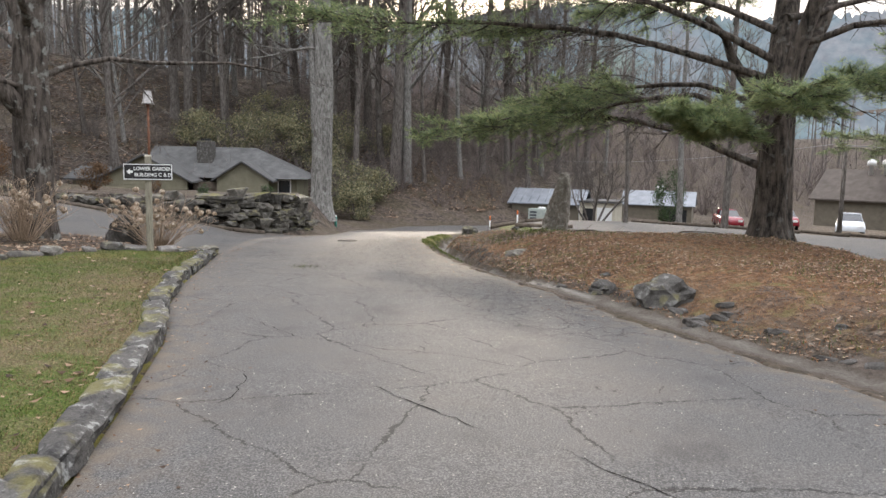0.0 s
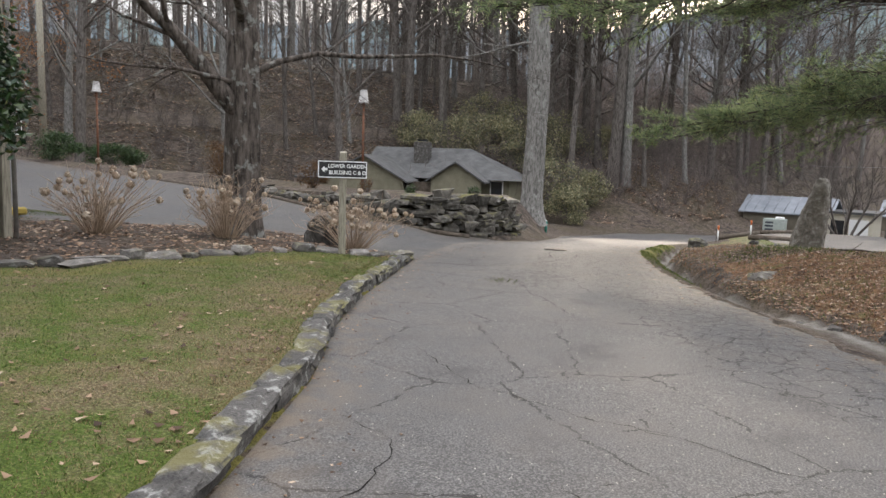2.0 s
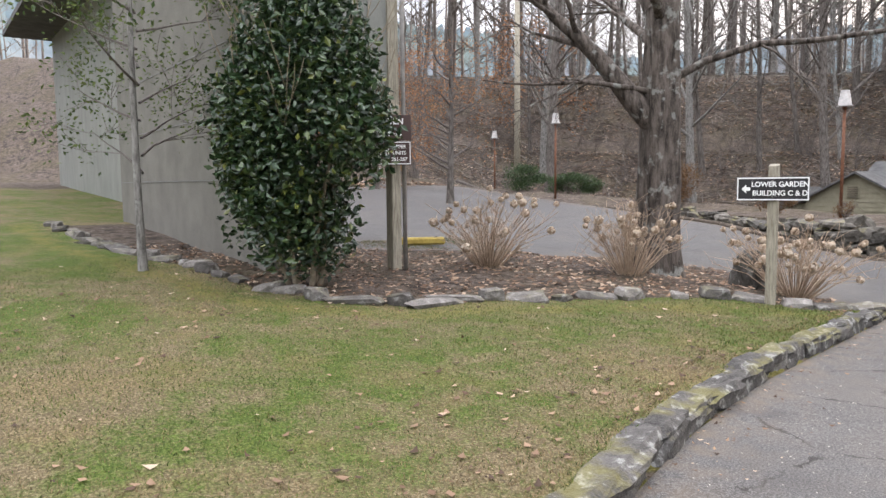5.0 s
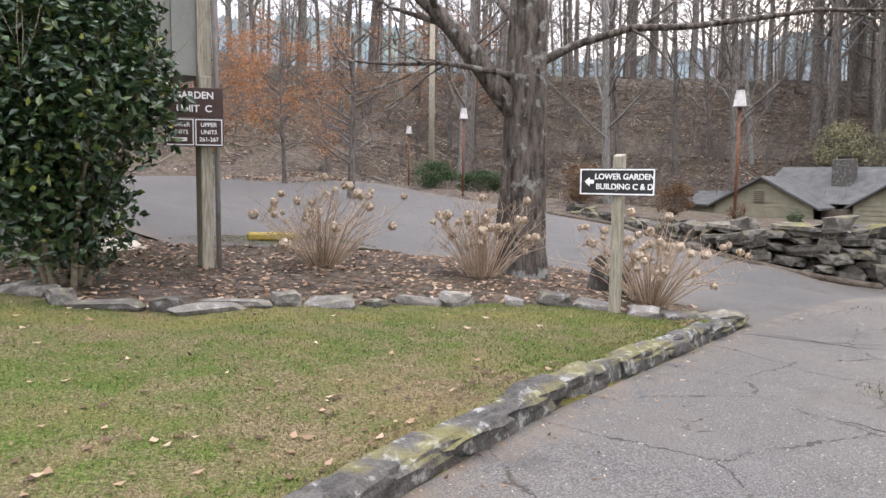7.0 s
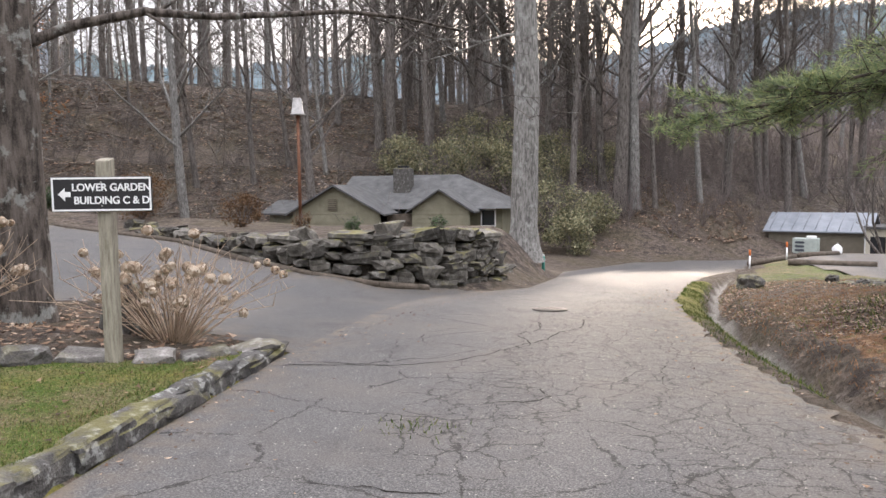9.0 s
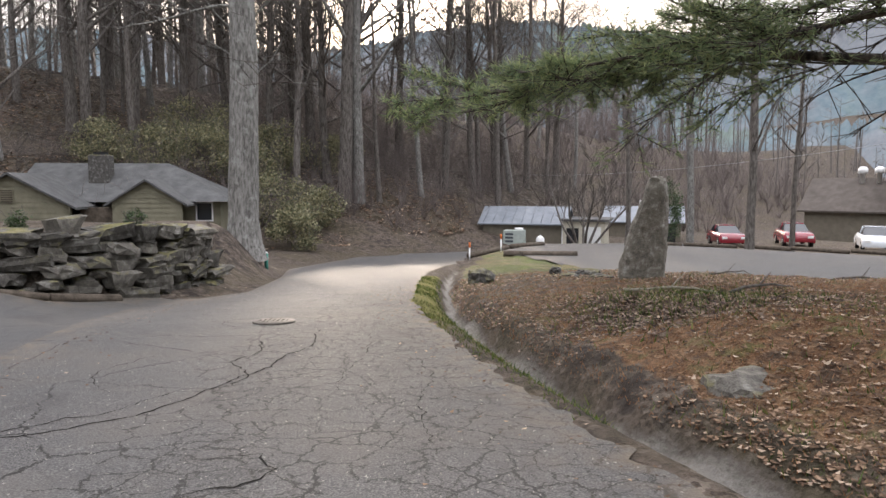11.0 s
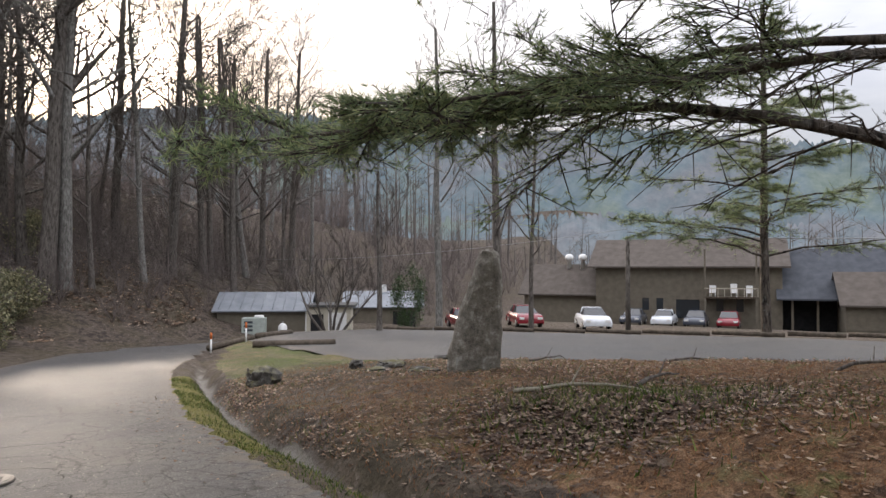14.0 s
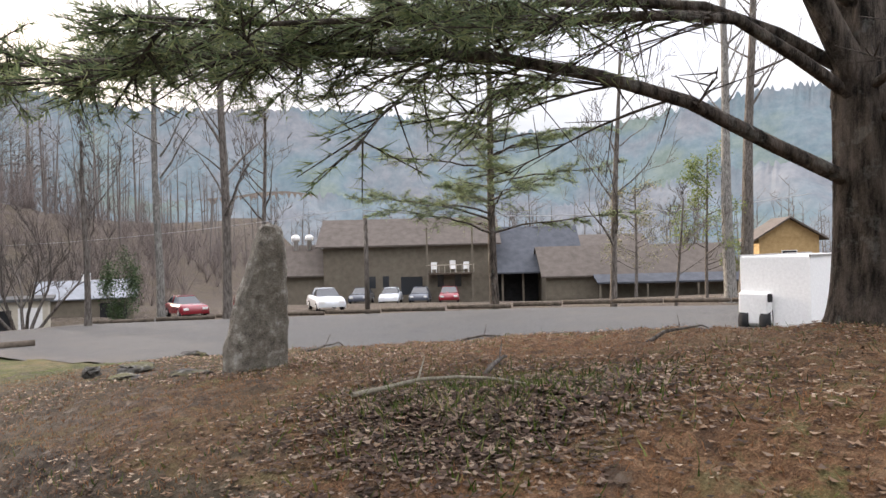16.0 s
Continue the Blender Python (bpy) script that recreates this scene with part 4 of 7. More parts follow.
# ---- garden building ----
def garden_building():
    t = thing("garden_building", "grey-green two-storey building with concrete wall and sided overhang", "building", pose(0, 0, 0))
    part("concrete_wall", box(-16.4, 6.45, -0.2, -8.7, 6.75, 7.5), M_CONCRETE, t, "board-marked grey concrete wall")
    for z in (1.55, 2.45, 3.4):
        part("joint", box(-16.42, 6.44, z, -8.7, 6.452, z + 0.012), simple("joint", (0.16, 0.16, 0.15), (0.2, 0.2, 0.19)), t)
    up = part("upper_storey", box(-14.4, 6.76, 2.5, -8.2, 8.1, 7.5), M_SIDING_GREEN, t, "pale grey-green board siding")
    for y in (6.9, 7.3, 7.7):
        part("batten", box(-8.2, y, 2.5, -8.175, y + 0.045, 7.5), M_SIDING_GREEN, up)
    part("corner_board", box(-8.215, 7.98, 2.5, -8.16, 8.13, 7.5), M_WEATHERED, up)
    part("downpipe", tube([(-8.12, 8.17, 0.25, 0.03), (-8.12, 8.17, 7.5, 0.03)], 8), M_LAMPCAP, t, "dark metal downpipe")
    part("soffit_beam", box(-14.4, 7.2, 2.3, -8.3, 7.32, 2.5), M_TIMBER, t)
    bm = box(-0.05, -0.9, -0.06, 0.05, 0.9, 0.06, 0, pose(-8.25, 7.45, 2.18, -32))
    part("brace", bm, simple("ochre_wood", (0.25, 0.15, 0.07), (0.4, 0.26, 0.13)), t)
    part("corner_post", box(-8.28, 7.98, 0.1, -8.12, 8.12, 2.5, 0.01), M_WEATHERED, t, "square grey wooden corner post")
    part("back_post", box(-12.3, 7.98, 0.1, -12.15, 8.12, 2.5, 0.01), M_WEATHERED, t)
    bm = box(-10.5, 6.8, -0.1, -8.3, 7.95, 0.55)
    for v in bm.verts:
        if v.co.x > -9 and v.co.z > 0.2:
            v.co.z = 0.2
    part("ramp", bm, M_CREAM, t, "pale concrete ramp wall")
    part("side_wall", box(-34, 7.8, -0.2, -16.4, 8.1, 7.5), M_SIDING_GREEN, t, "painted panel wall")
    for x in (-16.9, -17.8, -19, -20.2):
        part("batten", box(x, 7.76, -0.2, x + 0.06, 7.8, 7.5), M_SIDING_GREEN, t)
    part("roof", box(-34.4, 6.1, 7.5, -7.8, 8.6, 7.7), M_SHINGLE, t)
    part("back_wall", box(-34, 8.1, -0.2, -33.7, 14, 7.5), M_SIDING_GREEN, t)
    s = thing("unit_sign", "brown building sign with white lettering on a corner post", "sign", pose(-8.14, 7.93, 0, 0, 0, 58))
    u = part("board", box(-0.31, -0.05, 2.04, 0.31, -0.02, 2.36, 0.004), M_BROWNSIGN, s)
    text_part("GARDEN", 0.105, u, pose(0, -0.052, 2.275, 90), M_WHITE)
    text_part("UNIT  C", 0.105, u, pose(0, -0.052, 2.13, 90), M_WHITE)
    lo = part("lower_board", box(-0.31, -0.05, 1.72, 0.31, -0.02, 2.03, 0.004), M_BROWNSIGN, s)
    for k, rows in ((-0.153, ("LOWER", "UNITS")), (0.153, ("UPPER", "UNITS", "261-267"))):
        part("border", frame_bars(0.29, 0.29, 0.012, 0.002, -0.051), M_WHITE, lo).matrix_basis = pose(k, 0, 1.875)
        for i, r in enumerate(rows):
            text_part(r, 0.062, lo, pose(k, -0.052, 1.955 - 0.08 * i, 90), M_WHITE)
    part("line", box(-0.24, -0.053, 1.775, -0.08, -0.0505, 1.815), M_WHITE, lo)


garden_building()


# ---- lamps and poles ----
def garden_lamp(x, y, top, label):
    z0 = ground_z(x, y)
    t = thing("garden_lamp", label, "lamp post", pose(x, y, z0), "bell lamps along the drive")
    h = top - z0
    part("post", tube([(0, 0, -0.1, 0.045), (0, 0, h - 0.45, 0.04)], 8), M_RUST, t, "thin rusty steel post")
    bm = tube([(0, 0, h - 0.42, 0.2), (0, 0, h - 0.4, 0.2), (0, 0, h - 0.38, 0.165), (0, 0, h - 0.02, 0.11), (0, 0, h, 0.1)], 12)
    part("shade", bm, M_LAMPCAP, t, "bell-shaped grey metal shade")
    part("collar", tube([(0, 0, h - 0.5, 0.05), (0, 0, h - 0.42, 0.06)], 8), M_RUST, t)


garden_lamp(-9.33, 22.55, 3.75, "bell-shaped lamp on a rusty post in the raised garden")
garden_lamp(-21.52, 24.21, 4.24, "bell-shaped lamp on a rusty post beside the hedge")
garden_lamp(-31.1, 29.0, 4.3, "small bell-shaped lamp far up the drive")


def utility_pole(x, y, h, r, material, label, arm=0.0, z=None):
    z0 = ground_z(x, y) if z is None else z
    t = thing("utility_pole", label, "pole", pose(x, y, z0))
    part("shaft", tube([(0, 0, -0.3, r), (0, 0, h, r * 0.75)], 10), material, t)
    part("cap", tube([(0, 0, h, r * 0.76), (0, 0, h + 0.03, r * 0.4)], 10), M_LAMPCAP, t)
    if arm:
        part("crossarm", box(-arm, -0.05, h - 0.35, arm, 0.05, h - 0.25), material, t)


utility_pole(-29.1, 28.9, 11, 0.17, M_WEATHERED, "tall pale utility pole at the foot of the wooded bank")
utility_pole(21.3, 37.25, 4.75, 0.13, M_BARK, "short weathered utility pole at the car park edge")


def wire(name, a, b, sag, label, r=0.012):
    pts = []
    for i in range(13):
        k = i / 12
        pts.append((a[0] + (b[0] - a[0]) * k, a[1] + (b[1] - a[1]) * k, a[2] + (b[2] - a[2]) * k - sag * 4 * k * (1 - k), r))
    ob = new(name, bpy.data.meshes.new(name))
    bm = tube(pts, 5)
    bm.to_mesh(ob.data)
    bm.free()
    ob.data.materials.append(simple("cable_grey", (0.3, 0.3, 0.3), (0.4, 0.4, 0.4)))
    return tagged(ob, label, "cable")


wire("overhead_cable", (21.3, 37.25, 3.0), (47, 25, 4.0), 0.7, "slack grey service cable hanging from the pole", 0.022)
wire("overhead_cable", (21.3, 37.25, 3.15), (12.0, 75, 2.2), 0.5, "thin dark cable running to the far sheds", 0.012)


# ---- house below the garden ----
def prism_roof(x0, x1, y0, y1, ze, zr_, over=0.25, thick=0.07, axis_="y"):
    """A gabled roof slab with the ridge along x or y."""
    bm = bmesh.new()
    if axis_ == "y":
        xm = (x0 + x1) / 2
        prof = [(x0 - over, ze - over * 0.45), (xm, zr_), (x1 + over, ze - over * 0.45)]
        ends = [[(p[0], y, p[1]) for p in prof] + [(p[0], y, p[1] - thick) for p in prof[::-1]] for y in (y0 - over, y1 + over)]
    else:
        ym = (y0 + y1) / 2
        prof = [(y0 - over, ze - over * 0.45), (ym, zr_), (y1 + over, ze - over * 0.45)]
        ends = [[(x, p[0], p[1]) for p in prof] + [(x, p[0], p[1] - thick) for p in prof[::-1]] for x in (x0 - over, x1 + over)]
    a, b = [[bm.verts.new(c) for c in e] for e in ends]
    n = 6
    for k in range(n):
        bm.faces.new((a[k], a[(k + 1) % n], b[(k + 1) % n], b[k]))
    for e in (a, b):
        bm.faces.new((e[0], e[1], e[4], e[5]))
        bm.faces.new((e[1], e[2], e[3], e[4]))
    bmesh.ops.recalc_face_normals(bm, faces=bm.faces[:])
    return bm


def hip_roof(x0, x1, y0, y1, ze, zr_, inset):
    """A roof with its ridge along x, hipped at the x1 end."""
    bm = bmesh.new()
    ym = (y0 + y1) / 2
    c = [bm.verts.new(v) for v in ((x0, y0 - 0.3, ze - 0.13), (x1 + 0.3, y0 - 0.3, ze - 0.13), (x1 + 0.3, y1 + 0.3, ze - 0.13), (x0, y1 + 0.3, ze - 0.13), (x0, ym, zr_), (x1 - inset, ym, zr_))]
    for q in ((0, 1, 5, 4), (1, 2, 5), (2, 3, 4, 5), (0, 4, 3), (3, 2, 1, 0)):
        bm.faces.new([c[i] for i in q])
    bmesh.ops.recalc_face_normals(bm, faces=bm.faces[:])
    return bm


def gable_wall(x0, x1, y, zb, ze, zr_, d=0.15):
    bm = bmesh.new()
    f = bm.faces.new([bm.verts.new(c) for c in ((x0, y, zb), (x1, y, zb), (x1, y, ze), ((x0 + x1) / 2, y, zr_), (x0, y, ze))])
    ex = bmesh.ops.extrude_face_region(bm, geom=[f])
    bmesh.ops.translate(bm, verts=[v for v in ex["geom"] if isinstance(v, bmesh.types.BMVert)], vec=(0, d, 0))
    bmesh.ops.recalc_face_normals(bm, faces=bm.faces[:])
    return bm


def clapboards(parent, x0, x1, y, zb, ze, zr_, step, material):
    """Lapped boards that narrow under a gable."""
    z = zb
    while z < zr_ - 0.1:
        k = 1.0 if z + step < ze else max(0.0, 1 - (z + step - ze) / (zr_ - ze))
        xm, hw = (x0 + x1) / 2, (x1 - x0) / 2 * k
        if hw > 0.08:
            bm = box(xm - hw, y - 0.025, z, xm + hw, y, z + step - 0.01)
            for v in bm.verts:
                if v.co.z > z + step / 2 and v.co.y < y - 0.01:
                    v.co.y = y - 0.008
            part("board", bm, material, parent)
        z += step


def window_on(parent, x, y, z, w, h, glass=None, frame_m=None):
    f = part("window", join(box(x - w / 2 - 0.05, y - 0.05, z - 0.05, x + w / 2 + 0.05, y - 0.005, z), box(x - w / 2 - 0.05, y - 0.05, z + h, x + w / 2 + 0.05, y - 0.005, z + h + 0.05),
                            box(x - w / 2 - 0.05, y - 0.05, z, x - w / 2, y - 0.005, z + h), box(x + w / 2, y - 0.05, z, x + w / 2 + 0.05, y - 0.005, z + h)), frame_m or M_WHITE, parent)
    part("pane", box(x - w / 2, y - 0.03, z, x + w / 2, y - 0.01, z + h), glass or M_GLASSDARK, f)
    return f


M_GLASSDARK = mat_base("window_glass", 0.08, 0, 0.6)[0]
M_GLASSDARK.node_tree.nodes["Principled BSDF"].inputs["Base Color"].default_value = (0.02, 0.025, 0.03, 1)


def low_house():
    t = thing("house", "low olive clapboard house with grey shingle roofs and stone chimney", "house", pose(-2.96, 40.1, -0.44, 0, 0, 4.2) @ Matrix.Scale(1.32, 4))
    a = part("front_gable_wall", gable_wall(-12.0, -8.5, 0, -1.4, 0.7, 1.66), M_SIDING_OLIVE, t)
    clapboards(a, -12.0, -8.5, 0, -0.1, 0.7, 1.66, 0.17, M_SIDING_OLIVE)
    v = part("gable_vent", box(-10.55, -0.05, 0.72, -10.15, -0.026, 1.2), M_SIDING_OLIVE, a)
    for i in range(6):
        part("slat", box(-10.52, -0.075, 0.76 + i * 0.07, -10.18, -0.05, 0.79 + i * 0.07), M_TIMBER, v)
    part("front_roof", prism_roof(-12.0, -8.5, 0, 7.5, 0.7, 1.7), M_SHINGLE, t)
    part("side_wall", box(-12.0, 0.15, -1.4, -11.85, 7.5, 0.7), M_SIDING_OLIVE, t)
    g = part("entrance_gable_wall", gable_wall(-7.4, -5.2, 0.6, -1.4, 0.75, 1.47), M_SIDING_OLIVE, t)
    clapboards(g, -7.4, -5.2, 0.6, -0.1, 0.75, 1.47, 0.16, M_SIDING_OLIVE)
    part("entrance_roof", prism_roof(-7.4, -5.2, 0.6, 5.0, 0.75, 1.5, 0.22), M_SHINGLE, t)
    # dark slab between the gables, added as the porch's shadow
    part("porch_shadow", box(-8.5, 0.9, -1.4, -7.4, 1.05, 0.55), M_TIMBER, t)
    part("main_wall", box(-8.4, 2.2, -1.4, -4.2, 2.35, 0.85), M_SIDING_OLIVE, t)
    part("main_roof", hip_roof(-11.2, -4.0, 1.9, 7.0, 0.85, 2.12, 2.4), M_SHINGLE, t)
    part("end_wall", box(-4.35, 2.3, -1.4, -4.2, 6.7, 0.9), M_SIDING_OLIVE, t)
    w = window_on(t, -4.75, 2.2, 0.05, 0.5, 0.6)
    c = part("chimney", box(-8.85, 2.9, 0.5, -8.15, 3.6, 2.38, 0.03), M_ROCK, t, "squat stone chimney")
    part("flue", box(-8.7, 3.05, 2.38, -8.3, 3.45, 2.48), M_DARK, c)
    part("left_wing_roof", prism_roof(-14.4, -11.7, 2.5, 5.5, 0.65, 1.1, 0.2, 0.07, "x"), M_SHINGLE, t)
    part("left_wing_wall", box(-14.3, 2.6, -1.4, -11.8, 5.4, 0.62), M_SIDING_OLIVE, t)


low_house()


# ---- sheds at the bend of the lane ----
def shed():
    t = thing("shed", "grey utility shed with pale metal roof and white garage front", "shed", pose(5.7, 57.8, -3.6, 0, 0, -21))
    part("wall", box(0, 0, 0, 5.6, 3.8, 2.35), M_SIDING_TAN, t)
    bm = prism_roof(0, 5.6, 0, 3.8, 2.35, 3.35, 0.3, 0.08, "x")
    part("roof", bm, M_METALROOF, t, "weathered pale sheet-metal roof")
    for i in range(9):
        part("roof_rib", tube([(0.1 + i * 0.67, -0.25, 2.3, 0.02), (0.1 + i * 0.67, 1.9, 3.4, 0.02)], 4), M_METALROOF, t)
    f = part("front", box(5.65, -0.6, 0, 8.4, 3.2, 2.45), M_CREAM, t, "cream-painted front")
    part("fascia", box(5.6, -0.8, 2.45, 8.7, 3.4, 2.6), M_SHINGLE, f)
    part("door", box(5.9, -0.64, 0, 6.7, -0.6, 2.0), M_DARK, f)
    g = part("garage_door", box(7.0, -0.65, 0.02, 8.15, -0.6, 2.1), M_WHITE, f, "white panelled garage door")
    for i in range(4):
        part("panel", box(7.05, -0.665, 0.08 + i * 0.5, 8.1, -0.65, 0.5 + i * 0.5, 0.004), M_WHITE, g)
    part("corner_strip", box(5.5, -0.05, 0, 5.66, 0.0, 2.35), M_WHITE, t)
    h = thing("heat_pump", "pale green air-conditioning unit beside the shed wall", "air conditioner", pose(7.6, 55.7, ground_z(7.6, 55.7), 0, 0, -21))
    part("cabinet", box(-0.7, -0.4, 0.1, 0.7, 0.4, 1.15, 0.02), simple("unit_green", (0.32, 0.36, 0.32), (0.42, 0.46, 0.42)), h)
    for i in range(3):
        part("louvre", box(-0.55, -0.43, 0.35 + 0.24 * i, -0.02, -0.4, 0.48 + 0.24 * i), M_SHINGLE_BLUE, h)
    part("fan_cowl", tube([(0.3, 0, 1.15, 0.3), (0.3, 0, 1.3, 0.28)], 14), M_WHITE, h)
    part("base", box(-0.8, -0.5, -0.15, 0.8, 0.5, 0.1), M_CONCRETE, h)
    g = thing("gas_tank", "small white gas bottle standing by the shed", "gas tank", pose(9.2, 55.0, ground_z(9.2, 55.0)))
    part("bottle", tube([(0, 0, 0, 0.2), (0, 0, 0.1, 0.28), (0, 0, 0.7, 0.28), (0, 0, 0.85, 0.15), (0, 0, 0.9, 0.06)], 12), M_WHITE, g)
    part("valve", tube([(0, 0, 0.9, 0.05), (0, 0, 1.0, 0.04)], 8), M_LAMPCAP, g)
    s = thing("barn", "low grey barn with white roof beyond the shed", "barn", pose(16.8, 66, -4.2, 0, 0, -21))
    part("wall", box(0, 0, 0, 6.0, 4, 2.6), M_SIDING_TAN, s)
    part("roof", prism_roof(0, 6.0, 0, 4, 2.6, 3.7, 0.3, 0.08, "x"), M_METALROOF, s)
    # dark sheet on the solid wall, in place of the barn's unlit interior
    part("opening", box(3.8, -0.06, 0, 5.6, -0.01, 2.1), M_DARK, s)
    part("vent_box", box(2.7, 1.7, 3.6, 3.3, 2.2, 4.2), M_WHITE, s)


shed()


# ---- lodge across the valley floor ----
def lodge():
    t = thing("lodge", "large tan board-clad lodge with brown and slate roofs", "lodge", pose(50.65, 59.03, 0, 0, 0, -47.8))
    zb = -4.8
    w = part("main_wall", box(-11.6, 0, zb, 4.9, 10, 1.95), M_SIDING_TAN, t)
    for i in range(19):
        part("board", box(-11.62, -0.05, -3.6 + i * 0.29, 4.92, -0.002, -3.6 + i * 0.29 + 0.26), M_SIDING_TAN, w)
    part("main_roof", prism_roof(-11.6, 4.9, 0, 9, 1.95, 4.4, 0.7, 0.15, "x"), M_SHINGLE_BROWN, t, "broad brown shingle roof")
    for x in (-6.9, -5.6, -0.3, 1.4):
        window_on(w, x, -0.05, -2.5, 0.62, 1.15, None, M_SIDING_TAN)
    window_on(w, -3.1, -0.05, -3.2, 2.1, 1.75, None, M_SIDING_TAN)
    b = part("balcony", box(-1.6, -1.6, -1.25, 2.9, -0.05, -1.1), M_TIMBER, t, "small timber balcony with white chairs")
    for i in range(9):
        part("baluster", box(-1.55 + i * 0.55, -1.58, -1.1, -1.5 + i * 0.55, -1.53, -0.4), M_CREAM, b)
    part("rail", box(-1.6, -1.6, -0.4, 2.9, -1.52, -0.33), M_CREAM, b)
    # two utility poles before the lodge, set in as posts at the balcony
    part("lodge_pole", box(-1.6, -1.6, zb, -1.45, -1.45, 3.2), M_SIDING_TAN, b)
    part("lodge_pole", box(2.7, -1.6, zb, 2.85, -1.45, 3.2), M_SIDING_TAN, b)
    # slate-roofed link with the porch
    part("link_roof", prism_roof(4.9, 13.2, -0.5, 9, -1.0, 3.3, 0.5, 0.15, "x"), M_SHINGLE_BLUE, t, "dark slate roof")
    # the deep shade behind the porch is put into this wall's colour
    part("link_wall", box(4.9, 1.8, zb, 13.0, 8, -1.1), M_DARK, t)
    for x in (5.6, 7.6, 10.0, 12.6):
        part("porch_post", box(x, -0.3, zb, x + 0.18, -0.12, -1.15), M_SIDING_TAN, t)
    part("gable_left", gable_wall(-0.4, 4.4, 0, 0, 0.1, 3.3, 0.2), M_SIDING_TAN, t).matrix_basis = pose(4.95, 9.2, 1.0, 0, 0, -90)
    # long low wing
    lw = part("wing_wall", box(9.4, -4, zb, 27, 3, -1.35), M_SIDING_TAN, t)
    for i in range(8):
        part("board", box(9.38, -4.05, -3.6 + i * 0.29, 27, -4.002, -3.6 + i * 0.29 + 0.26), M_SIDING_TAN, lw)
    part("wing_roof", prism_roof(9.4, 27, -4, 4, -1.35, 1.15, 0.5, 0.15, "x"), M_SHINGLE_BROWN, t)
    bm = box(13.6, -6.2, -2.3, 27, -4.1, -2.15)
    for v in bm.verts:
        if v.co.y > -5:
            v.co.z += 0.75
    part("lean_to_roof", bm, M_SHINGLE_BLUE, t)
    for x in (13.8, 18, 22.5, 26.8):
        part("lean_to_post", box(x, -6.1, zb, x + 0.15, -5.95, -2.2), M_SIDING_TAN, t)
    part("far_roof", prism_roof(13, 22, 8, 14, 1.0, 2.4, 0.4, 0.15, "x"), M_SHINGLE_BROWN, t)
    part("far_wall", box(13, 8.1, zb, 22, 13.9, 1.0), M_SIDING_TAN, t)
    # kitchen wing with roof vents
    part("kitchen_wall", box(-19, 0.5, zb, -11.6, 8, -0.9), M_SIDING_TAN, t)
    part("kitchen_roof", prism_roof(-19, -11.6, 0.5, 8, -0.9, 1.9, 0.5, 0.15, "x"), M_SHINGLE_BROWN, t)
    for x in (-15.0, -13.6, -12.2):
        v = part("roof_vent", tube([(x, 3.6, 1.4, 0.22), (x, 3.6, 2.3, 0.22), (x, 3.6, 2.3, 0.42), (x, 3.6, 2.75, 0.42), (x, 3.6, 2.95, 0.2)], 10), M_WHITE, t, "silver mushroom roof vent")
    for x, k in ((-0.9, 0), (0.9, 1), (2.2, 0)):
        c = thing("garden_chair", "white slatted garden chair on the lodge balcony", "chair", pose(50.65, 59.03, -1.1, 0, 0, -47.8) @ pose(x, -0.85, 0), "chairs on the balcony")
        part("seat", box(-0.28, -0.28, 0.32, 0.28, 0.25, 0.38, 0.01), M_WHITE, c)
        part("backrest", box(-0.28, 0.2, 0.38, 0.28, 0.26, 1.0 + 0.15 * k, 0.01), M_WHITE, c)
        for lx in (-0.26, 0.2):
            for ly in (-0.26, 0.18):
                part("leg", box(lx, ly, 0, lx + 0.06, ly + 0.06, 0.32), M_WHITE, c)


lodge()


